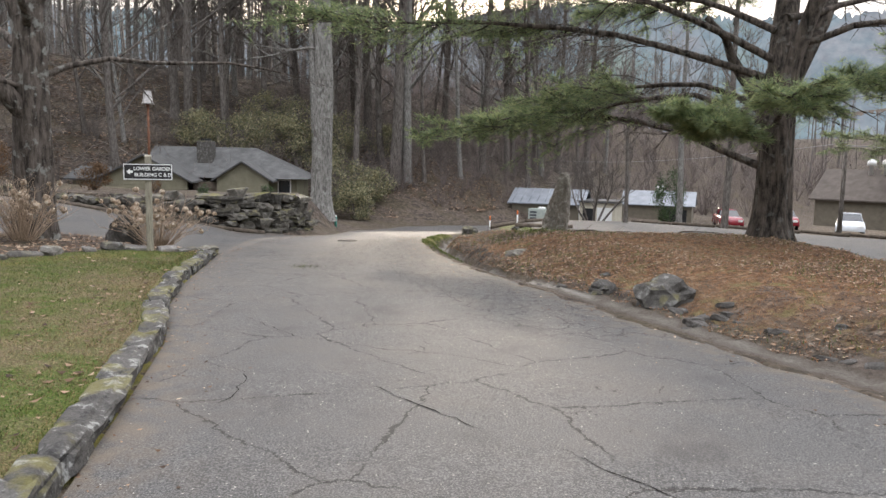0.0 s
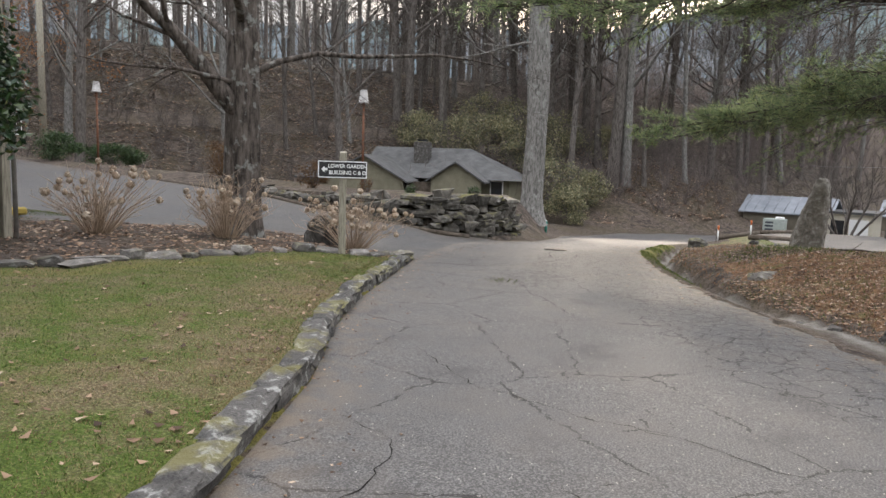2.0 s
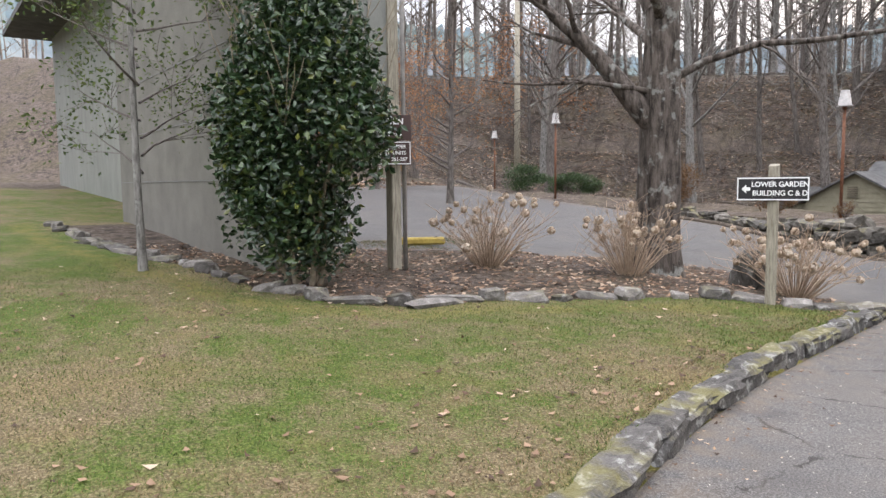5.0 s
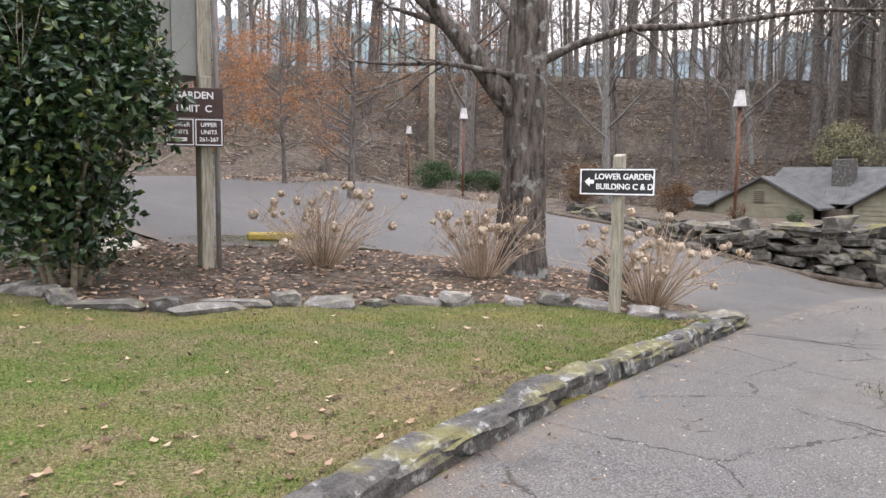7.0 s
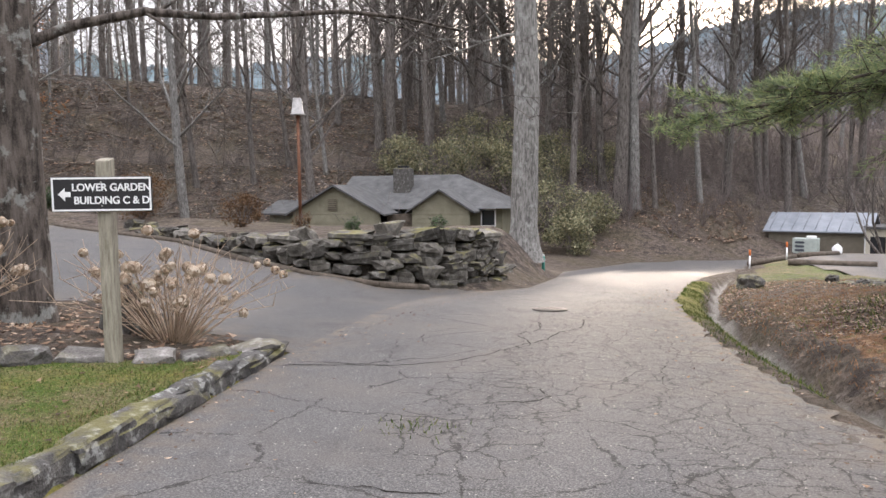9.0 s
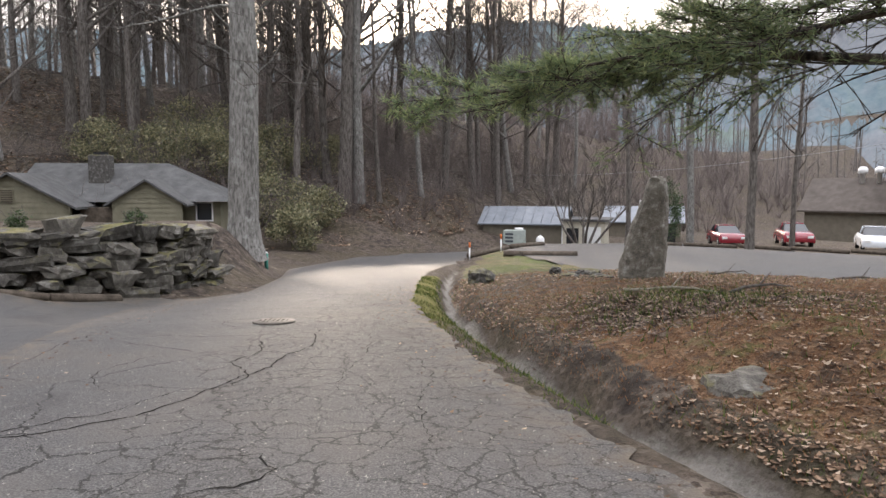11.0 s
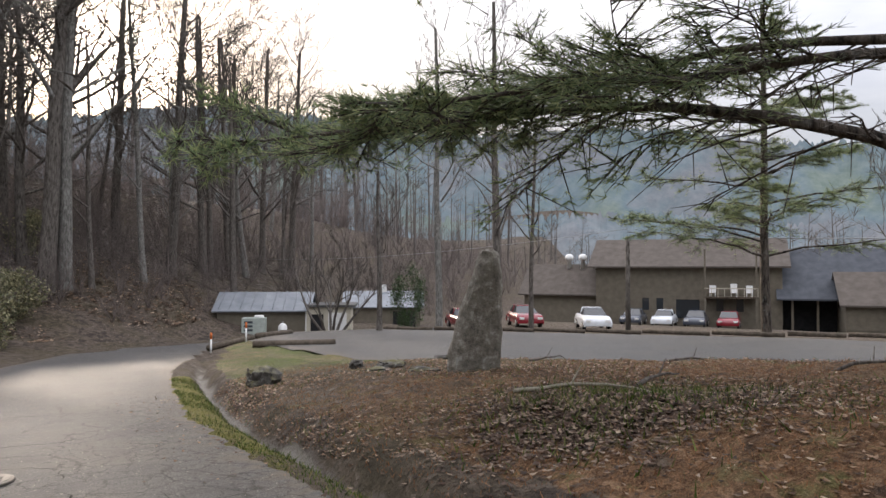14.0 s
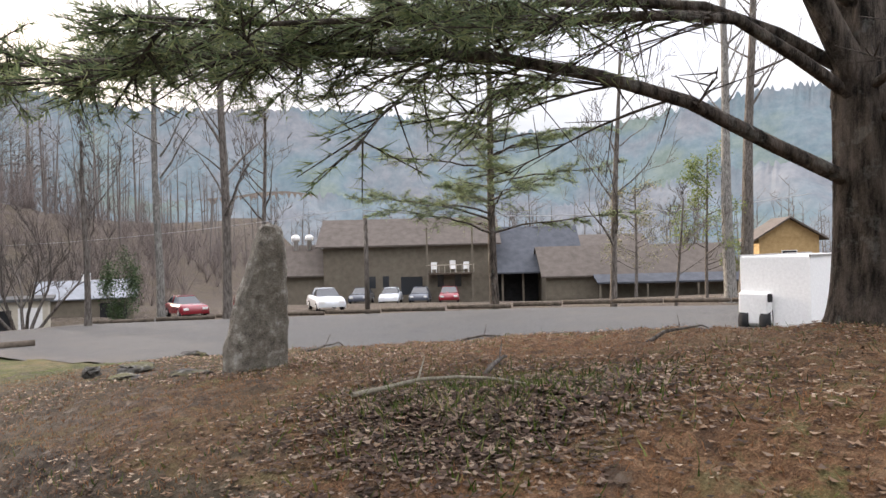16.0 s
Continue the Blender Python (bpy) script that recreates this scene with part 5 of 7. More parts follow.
# ---- vehicles ----
def car(x, y, rz, paint, label, hatch=True, z=None):
    z0 = ground_z(x, y) + 0.01 if z is None else z
    t = thing("car", label, "car", pose(x, y, z0, 0, 0, rz), "parked cars")
    prof = [(-2.2, 0.35), (-2.25, 0.6), (-2.15, 0.88), (-1.35, 0.98), (1.55 if hatch else 1.35, 1.02), (2.15, 0.95), (2.22, 0.6), (2.15, 0.3)]
    bm = bmesh.new()
    rows = []
    for yy, k in ((-0.86, 0.0), (-0.9, 0.5), (-0.8, 1.0), (0.8, 1.0), (0.9, 0.5), (0.86, 0.0)):
        rows.append([bm.verts.new((px * (0.985 if k == 1.0 else 1), yy, 0.28 + (pz - 0.28) * (1.0 if k == 1.0 else (0.62 if k == 0.5 else 0.0)))) for px, pz in prof])
    for a, b in zip(rows, rows[1:]):
        for i in range(len(prof) - 1):
            bm.faces.new((a[i], a[i + 1], b[i + 1], b[i]))
    bmesh.ops.recalc_face_normals(bm, faces=bm.faces[:])
    for f in bm.faces:
        f.smooth = True
    body = part("body", bm, paint, t)
    cab = bmesh.new()
    top = 1.46
    lo = [(-1.0, 0.95), (1.75 if hatch else 1.6, 0.98)]
    hi = [(-0.2, top), (1.25 if hatch else 0.75, top)]
    vs = [cab.verts.new(c) for c in ((lo[0][0], -0.78, lo[0][1]), (lo[1][0], -0.76, lo[1][1]), (hi[1][0], -0.58, top), (hi[0][0], -0.58, top),
                                     (lo[0][0], 0.78, lo[0][1]), (lo[1][0], 0.76, lo[1][1]), (hi[1][0], 0.58, top), (hi[0][0], 0.58, top))]
    for q in ((0, 1, 2, 3), (7, 6, 5, 4), (3, 2, 6, 7), (0, 3, 7, 4), (1, 5, 6, 2)):
        cab.faces.new([vs[i] for i in q])
    bmesh.ops.bevel(cab, geom=cab.edges[:], offset=0.04, segments=2, affect="EDGES")
    part("cabin_glass", cab, M_GLASSDARK, t, "dark tinted windows")
    part("roof", box(hi[0][0] - 0.02, -0.56, top - 0.01, hi[1][0] + 0.02, 0.56, top + 0.03, 0.012), paint, t)
    for px, py, a in ((0.5, -0.71, 0), (0.5, 0.71, 0)):
        part("pillar", tube([(px, py * 1.08, 0.98, 0.035), (px, py * 0.86, top, 0.035)], 5), paint, t)
    for wx in (-1.38, 1.35):
        for wy in (-0.8, 0.8):
            wh = part("wheel", tube([(wx, wy - 0.1, 0.32, 0.32), (wx, wy + 0.1, 0.32, 0.32)], 16), M_DARK, t)
            part("rim", tube([(wx, wy - 0.112, 0.32, 0.19), (wx, wy + 0.112, 0.32, 0.19)], 12), M_LAMPCAP, wh)
    for wy in (-0.62, 0.62):
        part("tail_light", box(2.16, wy - 0.16, 0.68, 2.24, wy + 0.16, 0.84, 0.01), simple("lamp_red", (0.25, 0.01, 0.01), (0.32, 0.02, 0.02), rough=0.3), t)
        part("headlight", box(-2.25, wy - 0.16, 0.62, -2.17, wy + 0.16, 0.76, 0.01), M_WHITE, t)
    part("number_plate", box(2.2, -0.25, 0.48, 2.235, 0.25, 0.6), M_CREAM, t)
    return t


def paint_m(name, c):
    m, nt, b = mat_base(name, 0.25, 0, 0.5)
    b.inputs["Base Color"].default_value = (*c, 1)
    b.inputs["Coat Weight"].default_value = 0.6
    n = noise_tex(nt, tex_coord(nt), 5)
    nt.links.new(mix(nt, n, tuple(v * 0.85 for v in c), tuple(min(1, v * 1.1) for v in c)), b.inputs["Base Color"])
    return m


P_WHITE, P_RED, P_BLUE = paint_m("paint_white", (0.72, 0.75, 0.78)), paint_m("paint_red", (0.22, 0.012, 0.022)), paint_m("paint_grey", (0.06, 0.07, 0.09))
car(28.9, 49.9, 62, P_WHITE, "white saloon car parked nose-in at the lower lot", False)
car(23.6, 58.5, 78, P_RED, "dark red hatchback parked below the car park", True)
car(26.2, 54.2, 70, P_RED, "dark red estate car parked beside the white saloon", True)
for k, (pm, lb) in enumerate(((P_BLUE, "dark grey car parked in front of the lodge"), (P_WHITE, "pale car parked in front of the lodge"), (P_BLUE, "dark grey car parked in front of the lodge"), (P_RED, "dark red car parked in front of the lodge"))):
    q = pose(50.65, 59.03, 0, 0, 0, -47.8) @ Vector((-7.6 + k * 2.7, -3.4, 0))
    car(q.x, q.y, 40, pm, lb, True)


def box_truck():
    t = thing("box_truck", "white box truck standing in the car park", "truck", pose(21.2, 18.1, ground_z(20.5, 20) - 0.2, 0, 0, -7))
    b = part("cargo_box", box(0, 0, 0.02, 5.2, 2.1, 2.35, 0.02), M_WHITE, t, "plain white cargo box")
    # near-black panel on the closed side, standing for the unlit inside
    part("side_opening", box(3.95, -0.02, 0.3, 4.9, 0.0, 2.15), M_DARK, b)
    part("door_frame", join(box(3.85, -0.05, 0.25, 3.95, 0.0, 2.25), box(4.9, -0.05, 0.25, 5.0, 0.0, 2.25), box(3.85, -0.05, 2.15, 5.0, 0.0, 2.28)), M_LAMPCAP, b)
    part("roof_edge", join(box(-0.03, -0.03, 2.33, 5.23, 0.03, 2.4), box(-0.03, 2.07, 2.33, 5.23, 2.13, 2.4)), M_LAMPCAP, b)
    c = part("cab", box(-0.22, 1.1, 0.25, 0.0, 2.1, 1.3, 0.09), M_WHITE, t)
    part("mirror", box(-0.34, 1.0, 1.0, -0.22, 1.12, 1.25, 0.02), M_DARK, c)
    for wx, wy in ((0.05, 1.25), (0.05, 1.9), (4.4, 0.3), (4.4, 1.85)):
        w = part("wheel", tube([(wx, wy - 0.14, 0.38, 0.38), (wx, wy + 0.14, 0.38, 0.38)], 16), M_DARK, t)
        part("rim", tube([(wx, wy - 0.15, 0.38, 0.2), (wx, wy + 0.15, 0.38, 0.2)], 12), M_LAMPCAP, w)


box_truck()


def log_cabin():
    t = thing("cabin", "sunlit ochre timber cabin among far trees", "cabin", pose(66, 32, ground_z(66, 32) - 1.0, 0, 0, -55))
    oc = simple("ochre_boards", (0.3, 0.2, 0.09), (0.44, 0.31, 0.15), 3)
    part("wall", box(-2.5, 0, 0, 2.5, 4, 6.0), oc, t)
    part("roof", prism_roof(-2.5, 2.5, 0, 4, 6.0, 7.7, 0.6, 0.15), M_SHINGLE_BROWN, t)
    part("gable", gable_wall(-2.5, 2.5, -0.05, 5.9, 6.0, 7.5, 0.1), oc, t)
    window_on(t, 0, -0.05, 3.6, 1.2, 1.1)


log_cabin()


# ---- car park edge, manhole, rocks ----
edge_timbers = thing("timber_edging", "dark landscape timbers along the far edge of the car park", "edging", kind="structure")
for (x0, y0), (x1, y1) in zip(LOT_EDGE, LOT_EDGE[1:]):
    n = max(1, round(math.hypot(x1 - x0, y1 - y0) / 2.6))
    for i in range(n):
        a, b = i / n, (i + 0.97) / n
        p0, p1 = (x0 + (x1 - x0) * a, y0 + (y1 - y0) * a), (x0 + (x1 - x0) * b, y0 + (y1 - y0) * b)
        zt = float(np.interp(p0[1], [30, 46], [-1.5, -1.95]))
        part("timber", tube([(*p0, zt + 0.06, 0.1), (*p1, zt + 0.06, 0.1)], 6), M_TIMBER, edge_timbers)
for (x0, y0), (x1, y1) in (((3.0, 41.6), (5.2, 43.6)), ((5.4, 43.8), (7.4, 45.6)), ((4.2, 38.5), (7.2, 37.6))):
    part("timber", tube([(x0, y0, ground_z(x0, y0) + 0.1, 0.14), (x1, y1, ground_z(x1, y1) + 0.08, 0.13)], 7), M_TIMBER, edge_timbers)

mh = thing("manhole_cover", "round cast-iron manhole cover set in a patched road", "manhole cover", pose(-1.93, 15.98, float(lerp_pts(15.98, ROAD_Z)) + 0.022, -3.2, 0, 0) @ Matrix.Scale(0.6, 4))
M_IRON = simple("cast_iron", (0.05, 0.043, 0.036), (0.13, 0.112, 0.09), 20, 0.6, 0.4)
part("frame", tube([(0, 0, -0.03, 0.4), (0, 0, 0.006, 0.4), (0, 0, 0.008, 0.37)], 28), M_IRON, mh)
lid = part("lid", tube([(0, 0, -0.02, 0.35), (0, 0, 0.012, 0.35), (0, 0, 0.015, 0.34)], 28), M_IRON, mh)
for i in range(-3, 4):
    for j in range(-3, 4):
        if i * i + j * j < 11:
            part("stud", box(i * 0.085 - 0.022, j * 0.085 - 0.022, 0.012, i * 0.085 + 0.022, j * 0.085 + 0.022, 0.021), M_IRON, lid)


def monolith():
    """A tall wedge of split stone, upright on its right side."""
    bm = bmesh.new()
    rows = []
    rg = random.Random(9)
    lev = [(-0.3, -0.62, 0.52, 0.34), (0.0, -0.6, 0.54, 0.36), (0.25, -0.56, 0.56, 0.35), (0.55, -0.47, 0.57, 0.33), (0.8, -0.36, 0.56, 0.31), (1.1, -0.2, 0.54, 0.29), (1.35, -0.08, 0.53, 0.27), (1.58, 0.02, 0.51, 0.23), (1.68, 0.08, 0.47, 0.18), (1.73, 0.16, 0.36, 0.1)]
    for z, x0, x1, d in lev:
        row = []
        for k in range(14):
            a = 2 * math.pi * k / 14
            cx, hw = (x0 + x1) / 2, (x1 - x0) / 2
            c, s = math.cos(a), math.sin(a)
            n = 1 + 0.1 * noise.noise(Vector((c * 1.5, s * 1.5, z * 2)))
            row.append(bm.verts.new((cx + math.copysign(abs(c) ** 0.7, c) * hw * n, math.copysign(abs(s) ** 0.8, s) * d * n + 0.05 * z, z + rg.uniform(-0.03, 0.03))))
        rows.append(row)
    for a, b in zip(rows, rows[1:]):
        for k in range(14):
            bm.faces.new((a[k], a[(k + 1) % 14], b[(k + 1) % 14], b[k]))
    bm.faces.new(rows[-1])
    bmesh.ops.subdivide_edges(bm, edges=bm.edges[:], cuts=2, use_grid_fill=True)
    for v in bm.verts:
        v.co += Vector((noise.noise(v.co * 5), noise.noise(v.co * 5 + Vector((9, 0, 0))), 0)) * 0.045 + Vector((noise.noise(Vector((v.co.x * 14, v.co.y * 14, v.co.z * 4))), 0, 0)) * 0.02
    me = bpy.data.meshes.new("standing_stone")
    bm.to_mesh(me)
    bm.free()
    me.materials.append(M_MONOLITH)
    ob = tagged(new("standing_stone", me), "tall leaning grey standing stone on the leafy mound", "standing stone")
    ob.matrix_world = pose(3.5, 19.2, ground_z(3.5, 19.2) - 0.02, 0, 0, -24) @ Matrix.Diagonal((0.66, 0.66, 0.97, 1))


monolith()


def boulder(x, y, sx, sy, sz, rz, seed, label, sink=0.06, material=None):
    me = bpy.data.meshes.new("boulder")
    bm = rock(sx, sy, sz, seed, 0.42, 3, 0.78)
    for f in bm.faces:
        f.smooth = False
    bm.to_mesh(me)
    bm.free()
    me.materials.append(material or M_ROCK)
    ob = tagged(new("boulder", me), label, "rock")
    ob.matrix_world = pose(x, y, ground_z(x, y) - sink, 0, 0, rz)


boulder(3.05, 7.45, 0.42, 0.36, 0.26, 15, 1, "dark lichened boulder at the edge of the mound", 0.12)
boulder(2.5, 8.3, 0.26, 0.2, 0.14, 60, 2, "dark rough stone sunk in the bank")
boulder(1.85, 12.4, 0.36, 0.3, 0.17, 30, 3, "flat mossy boulder half buried in the bank", 0.2, M_WALLSTONE)
boulder(1.15, 21.9, 0.32, 0.28, 0.24, 0, 5, "dark boulder lying in the ditch", 0.05)
boulder(-5.45, 11.95, 0.42, 0.16, 0.38, -20, 6, "upright dark slab behind the sign", 0.1)
for k, (x, y, a, b, c) in enumerate(((3.35, 22.0, 0.3, 0.2, 0.09), (3.15, 20.3, 0.26, 0.16, 0.08), (2.7, 20.9, 0.24, 0.2, 0.07), (3.0, 19.8, 0.34, 0.14, 0.07), (5.4, 24.2, 0.3, 0.2, 0.12), (6.1, 24.4, 0.34, 0.2, 0.12), (2.6, 21.6, 0.16, 0.13, 0.1))):
    boulder(x, y, a, b, c, 40 * k, 20 + k, "flat grey stone lying on the leafy mound", 0.03)
rng = random.Random(12)
M_RUBBLE = stone_material("dark_rubble", (0.03, 0.027, 0.024), (0.1, 0.092, 0.082), 0.1, 0.0, 0.3)
rubble = thing("rubble", "row of broken dark stones along the road edge", "rubble", kind="structure")
rub = stone_meshes("rubble_stone", [(0.06, 0.05, 0.035), (0.09, 0.06, 0.045), (0.04, 0.035, 0.025), (0.12, 0.08, 0.05)], M_RUBBLE, 300, 0.35, 2)
for i in range(70):
    y = rng.uniform(0.5, 9.8)
    d = rng.gauss(1.05, 0.25) if y < 11 else rng.gauss(1.0, 0.2)
    x = float(right_x(y)) + max(0.3, d)
    o = part("stone", rng.choice(rub), None, rubble)
    o.matrix_basis = pose(x, y, ground_z(x, y) - 0.04, rng.uniform(-15, 15), rng.uniform(-15, 15), rng.uniform(0, 360))


# ---- trees ----
class Wood:
    """Gathers tapered limbs into one mesh."""

    def __init__(self):
        self.v, self.f, self.tips = [], [], []
        self.thin = 0.004

    def limb(self, pts, radii, sides):
        base, prev = len(self.v), None
        n = len(pts)
        for i in range(n):
            d = (pts[min(i + 1, n - 1)] - pts[max(i - 1, 0)]).normalized()
            a = d.orthogonal().normalized() if prev is None else (prev - d * prev.dot(d)).normalized()
            prev = a
            c = d.cross(a)
            for k in range(sides):
                t = 2 * math.pi * k / sides
                self.v.append(pts[i] + (a * math.cos(t) + c * math.sin(t)) * radii[i])
        for i in range(n - 1):
            for k in range(sides):
                p, q = base + i * sides + k, base + i * sides + (k + 1) % sides
                self.f.append((p, q, q + sides, p + sides))

    def grow(self, p, d, r, length, rng, depth, up=0.15, wander=0.25, kids=(3, 5), steps=5, sides=6, spread=0.9, first=0.35, ratio=0.6):
        pts, radii = [p.copy()], [r]
        cur = d.normalized()
        for i in range(steps):
            cur = (cur + Vector((rng.gauss(0, wander), rng.gauss(0, wander), rng.gauss(0, wander * 0.6) + up)) * 0.5).normalized()
            p = p + cur * (length / steps)
            pts.append(p.copy())
            radii.append(max(self.thin, r * (1 - 0.8 * (i + 1) / steps)))
        self.limb(pts, radii, sides)
        self.tips.append((pts[-1], cur.copy(), depth))
        if depth <= 0:
            return
        for _ in range(rng.randint(*kids)):
            k = rng.uniform(first, 0.98) * steps
            i = min(int(k), steps - 1)
            q = pts[i].lerp(pts[i + 1], k - i)
            dd = (pts[i + 1] - pts[i]).normalized()
            side = Vector((rng.gauss(0, 1), rng.gauss(0, 1), rng.gauss(0, 1)))
            side = (side - dd * side.dot(dd)).normalized()
            nd = (dd + side * spread * rng.uniform(0.6, 1.3) + Vector((0, 0, up * 0.6))).normalized()
            rr = max(self.thin, (radii[i] + (radii[i + 1] - radii[i]) * (k - i)) * rng.uniform(0.4, 0.65))
            self.grow(q, nd, rr, length * ratio * rng.uniform(0.6, 1.1), rng, depth - 1, up, wander, kids, max(3, steps - 1), max(3, sides - 1), spread, 0.25, ratio)

    def mesh(self, name, material):
        return mesh_from(name, self.v, self.f, material)


def trunk_mesh(name, r, h, seed, material, sides=18, flare=1.5, lean=(0, 0), rings=14, ripple=0.06, taper=0.62):
    """A trunk with root flare, shallow ridges and a slight bend."""
    rg = random.Random(seed)
    ph = rg.uniform(0, 6)
    v, f = [], []
    for i in range(rings + 1):
        z = -0.25 + (h + 0.25) * (i / rings) ** 1.35
        k = (1 - taper * max(0, z) / h) + (flare - 1) * math.exp(-max(0, z + 0.1) / 0.28)
        cx, cy = lean[0] * z / h + 0.05 * math.sin(z * 0.6 + ph), lean[1] * z / h + 0.05 * math.cos(z * 0.5 + ph)
        for s in range(sides):
            a = 2 * math.pi * s / sides
            b = 1 + ripple * math.sin(a * 5 + ph + z * 0.3) + ripple * noise.noise(Vector((math.cos(a) * 3, math.sin(a) * 3, z * 0.8 + seed)))
            if z < 0.5:
                b += 0.13 * max(0, math.sin(a * 4 + ph)) * (0.5 - z)
            v.append((cx + math.cos(a) * r * k * b, cy + math.sin(a) * r * k * b, z))
    for i in range(rings):
        for s in range(sides):
            p, q = i * sides + s, i * sides + (s + 1) % sides
            f.append((p, q, q + sides, p + sides))
    return mesh_from(name, v, f, material)


def bare_tree_parts(seed, r, h, clear, depth=3, limbs=9, material=None, up=0.35, spread=0.9, limb_len=0.32, kids=(2, 4)):
    """Meshes of a leafless woodland tree: trunk, and its crown of limbs and twigs."""
    rg = random.Random(seed)
    tm = trunk_mesh("trunk", r, h * 0.92, seed, material or M_BARK, 9, 1.35, (rg.uniform(-0.5, 0.5), rg.uniform(-0.5, 0.5)), 9)
    w = Wood()
    w.thin = 0.011
    for i in range(limbs):
        z = h * (clear + (0.95 - clear) * (i + rg.random() * 0.8) / limbs)
        a = rg.uniform(0, 2 * math.pi)
        rr = r * (1 - 0.7 * z / h) * rg.uniform(0.3, 0.55)
        ln = h * limb_len * (1.15 - 0.7 * z / h) * rg.uniform(0.6, 1.2)
        w.grow(Vector((0, 0, z)), Vector((math.cos(a), math.sin(a), rg.uniform(0.3, 1.1))), rr, ln, rg, depth, up, 0.3, kids, 4, 4, spread)
    return tm, w.mesh("crown", M_TWIG if material is None else material)


def plant_tree(name, label, cat, meshes, x, y, rz=0.0, s=1.0, group="", sink=0.1):
    t = thing(name, label, cat, pose(x, y, ground_z(x, y) - sink, 3.5 * math.sin(x * 7.1), 3.5 * math.sin(y * 5.3), rz) @ Matrix.Scale(s, 4), group)
    for n, me in zip(("trunk", "crown", "foliage"), meshes):
        part(n, me, None, t)
    return t


# woodland on the bank: a few forms, many trees
WOODS = [bare_tree_parts(500 + i, rr, hh, cl, 3, nl, M_BARK_PALE if i % 3 == 0 else M_BARK, 0.1) for i, (rr, hh, cl, nl) in enumerate(((0.26, 21, 0.2, 18), (0.2, 19, 0.25, 15), (0.32, 23, 0.22, 18), (0.13, 13, 0.15, 16), (0.1, 10, 0.12, 16), (0.17, 16, 0.22, 14), (0.22, 20, 0.28, 14)))]
DENSE = [bare_tree_parts(540 + i, rr, hh, cl, 3, nl, M_BARK, 0.12, 0.85, 0.34, (3, 5)) for i, (rr, hh, cl, nl) in enumerate(((0.3, 21, 0.22, 26), (0.24, 18, 0.18, 24), (0.36, 23, 0.25, 26)))]
rng = random.Random(77)
n_trees = 0
spots = []
while n_trees < 125:
    x, y = rng.uniform(-62, 22), rng.uniform(12, 100)
    hd = (x + 40) * -0.66 + (y - 20) * 0.75
    if abs(x - 0.5) < 8 and y > 40 and rng.random() < 0.8:
        continue
    if hd < 3.5 or hd > 46 or (hd < 18 and rng.random() < 0.62) or any((x - a) ** 2 + (y - b) ** 2 < 5 for a, b in spots):
        continue
    if x > -3 and hd < 8 and y < 66:
        continue
    spots.append((x, y))
    plant_tree("bare_tree", "tall leafless woodland tree on the brown bank", "tree", rng.choice(WOODS), x, y, rng.uniform(0, 360), rng.uniform(0.75, 1.25), "woodland trees on the bank")
    n_trees += 1
for x, y, k, s in ((-3.8, 55.5, 2, 1.45), (-2.9, 56.2, 0, 1.5), (-1.5, 57, 5, 1.0), (1.5, 60, 6, 1.0), (3.4, 63, 3, 1.1), (-6.5, 53.5, 1, 1.2), (-9.5, 53, 6, 1.2), (6.5, 66, 1, 1.1), (9.5, 69, 0, 1.0), (-19, 53, 2, 1.1), (-26, 40, 0, 1.0), (-31, 33, 2, 0.95), (-36, 27, 5, 1.0), (0, 70, 2, 1.1), (14, 76, 5, 1.1)):
    plant_tree("bare_tree", "tall leafless tree near the foot of the bank", "tree", WOODS[k], x, y, x * 50, s, "woodland trees on the bank")


# full crowns among the woods, some added only to shade lane and drive
for x, y, k, s in ((-3.4, 61, 0, 1.1), (-5.0, 57.5, 1, 1.2), (-8.0, 64, 0, 1.1), (-11.0, 60, 2, 1.05), (-14.5, 58, 1, 1.2), (-17.5, 57, 0, 1.1), (-21, 56, 2, 1.0), (3.4, 63, 2, 1.0), (5.8, 65.5, 0, 1.0), (-6.5, 62, 2, 1.05), (-9.0, 58.5, 1, 1.15), (8.2, 69, 1, 1.1), (11.5, 73, 0, 1.0), (-12.5, 62, 0, 1.0), (15.5, 79, 2, 1.0)):
    plant_tree("bare_tree", "wide-crowned leafless tree where the lane bends", "tree", DENSE[k], x, y, x * 77, s, "leafless trees at the bend")


def far_woods(name, count, region, seed, label, hmin, hmax, material):
    """Distant leafless woods, uncounted: thin trunks with a brush of limbs."""
    rg = random.Random(seed)
    w = Wood()
    k = 0
    while k < count:
        x, y = region(rg)
        z = ground_z(x, y) - 0.3
        h = rg.uniform(hmin, hmax)
        r = h * 0.011
        top = Vector((x + rg.gauss(0, 0.5), y + rg.gauss(0, 0.5), z + h))
        w.limb([Vector((x, y, z)), Vector((x, y, z)).lerp(top, 0.5), top], [r, r * 0.7, 0.02], 4)
        for _ in range(11):
            q = Vector((x, y, z)).lerp(top, rg.uniform(0.12, 0.97))
            a = rg.uniform(0, 6.28)
            e = q + Vector((math.cos(a), math.sin(a), rg.uniform(0.25, 1.0))) * h * rg.uniform(0.07, 0.2)
            w.limb([q, q.lerp(e, 0.6) + Vector((0, 0, -0.1)), e], [r * 0.38, r * 0.2, 0.012], 3)
            for _ in range(3):
                q2 = q.lerp(e, rg.uniform(0.3, 1))
                e2 = q2 + Vector((rg.gauss(0, 1), rg.gauss(0, 1), rg.uniform(0.2, 1.3))) * h * 0.05
                w.limb([q2, e2], [0.025, 0.01], 3)
        k += 1
    ob = new(name, w.mesh(name, material))
    return tagged(ob, label, "woods", kind="stuff")


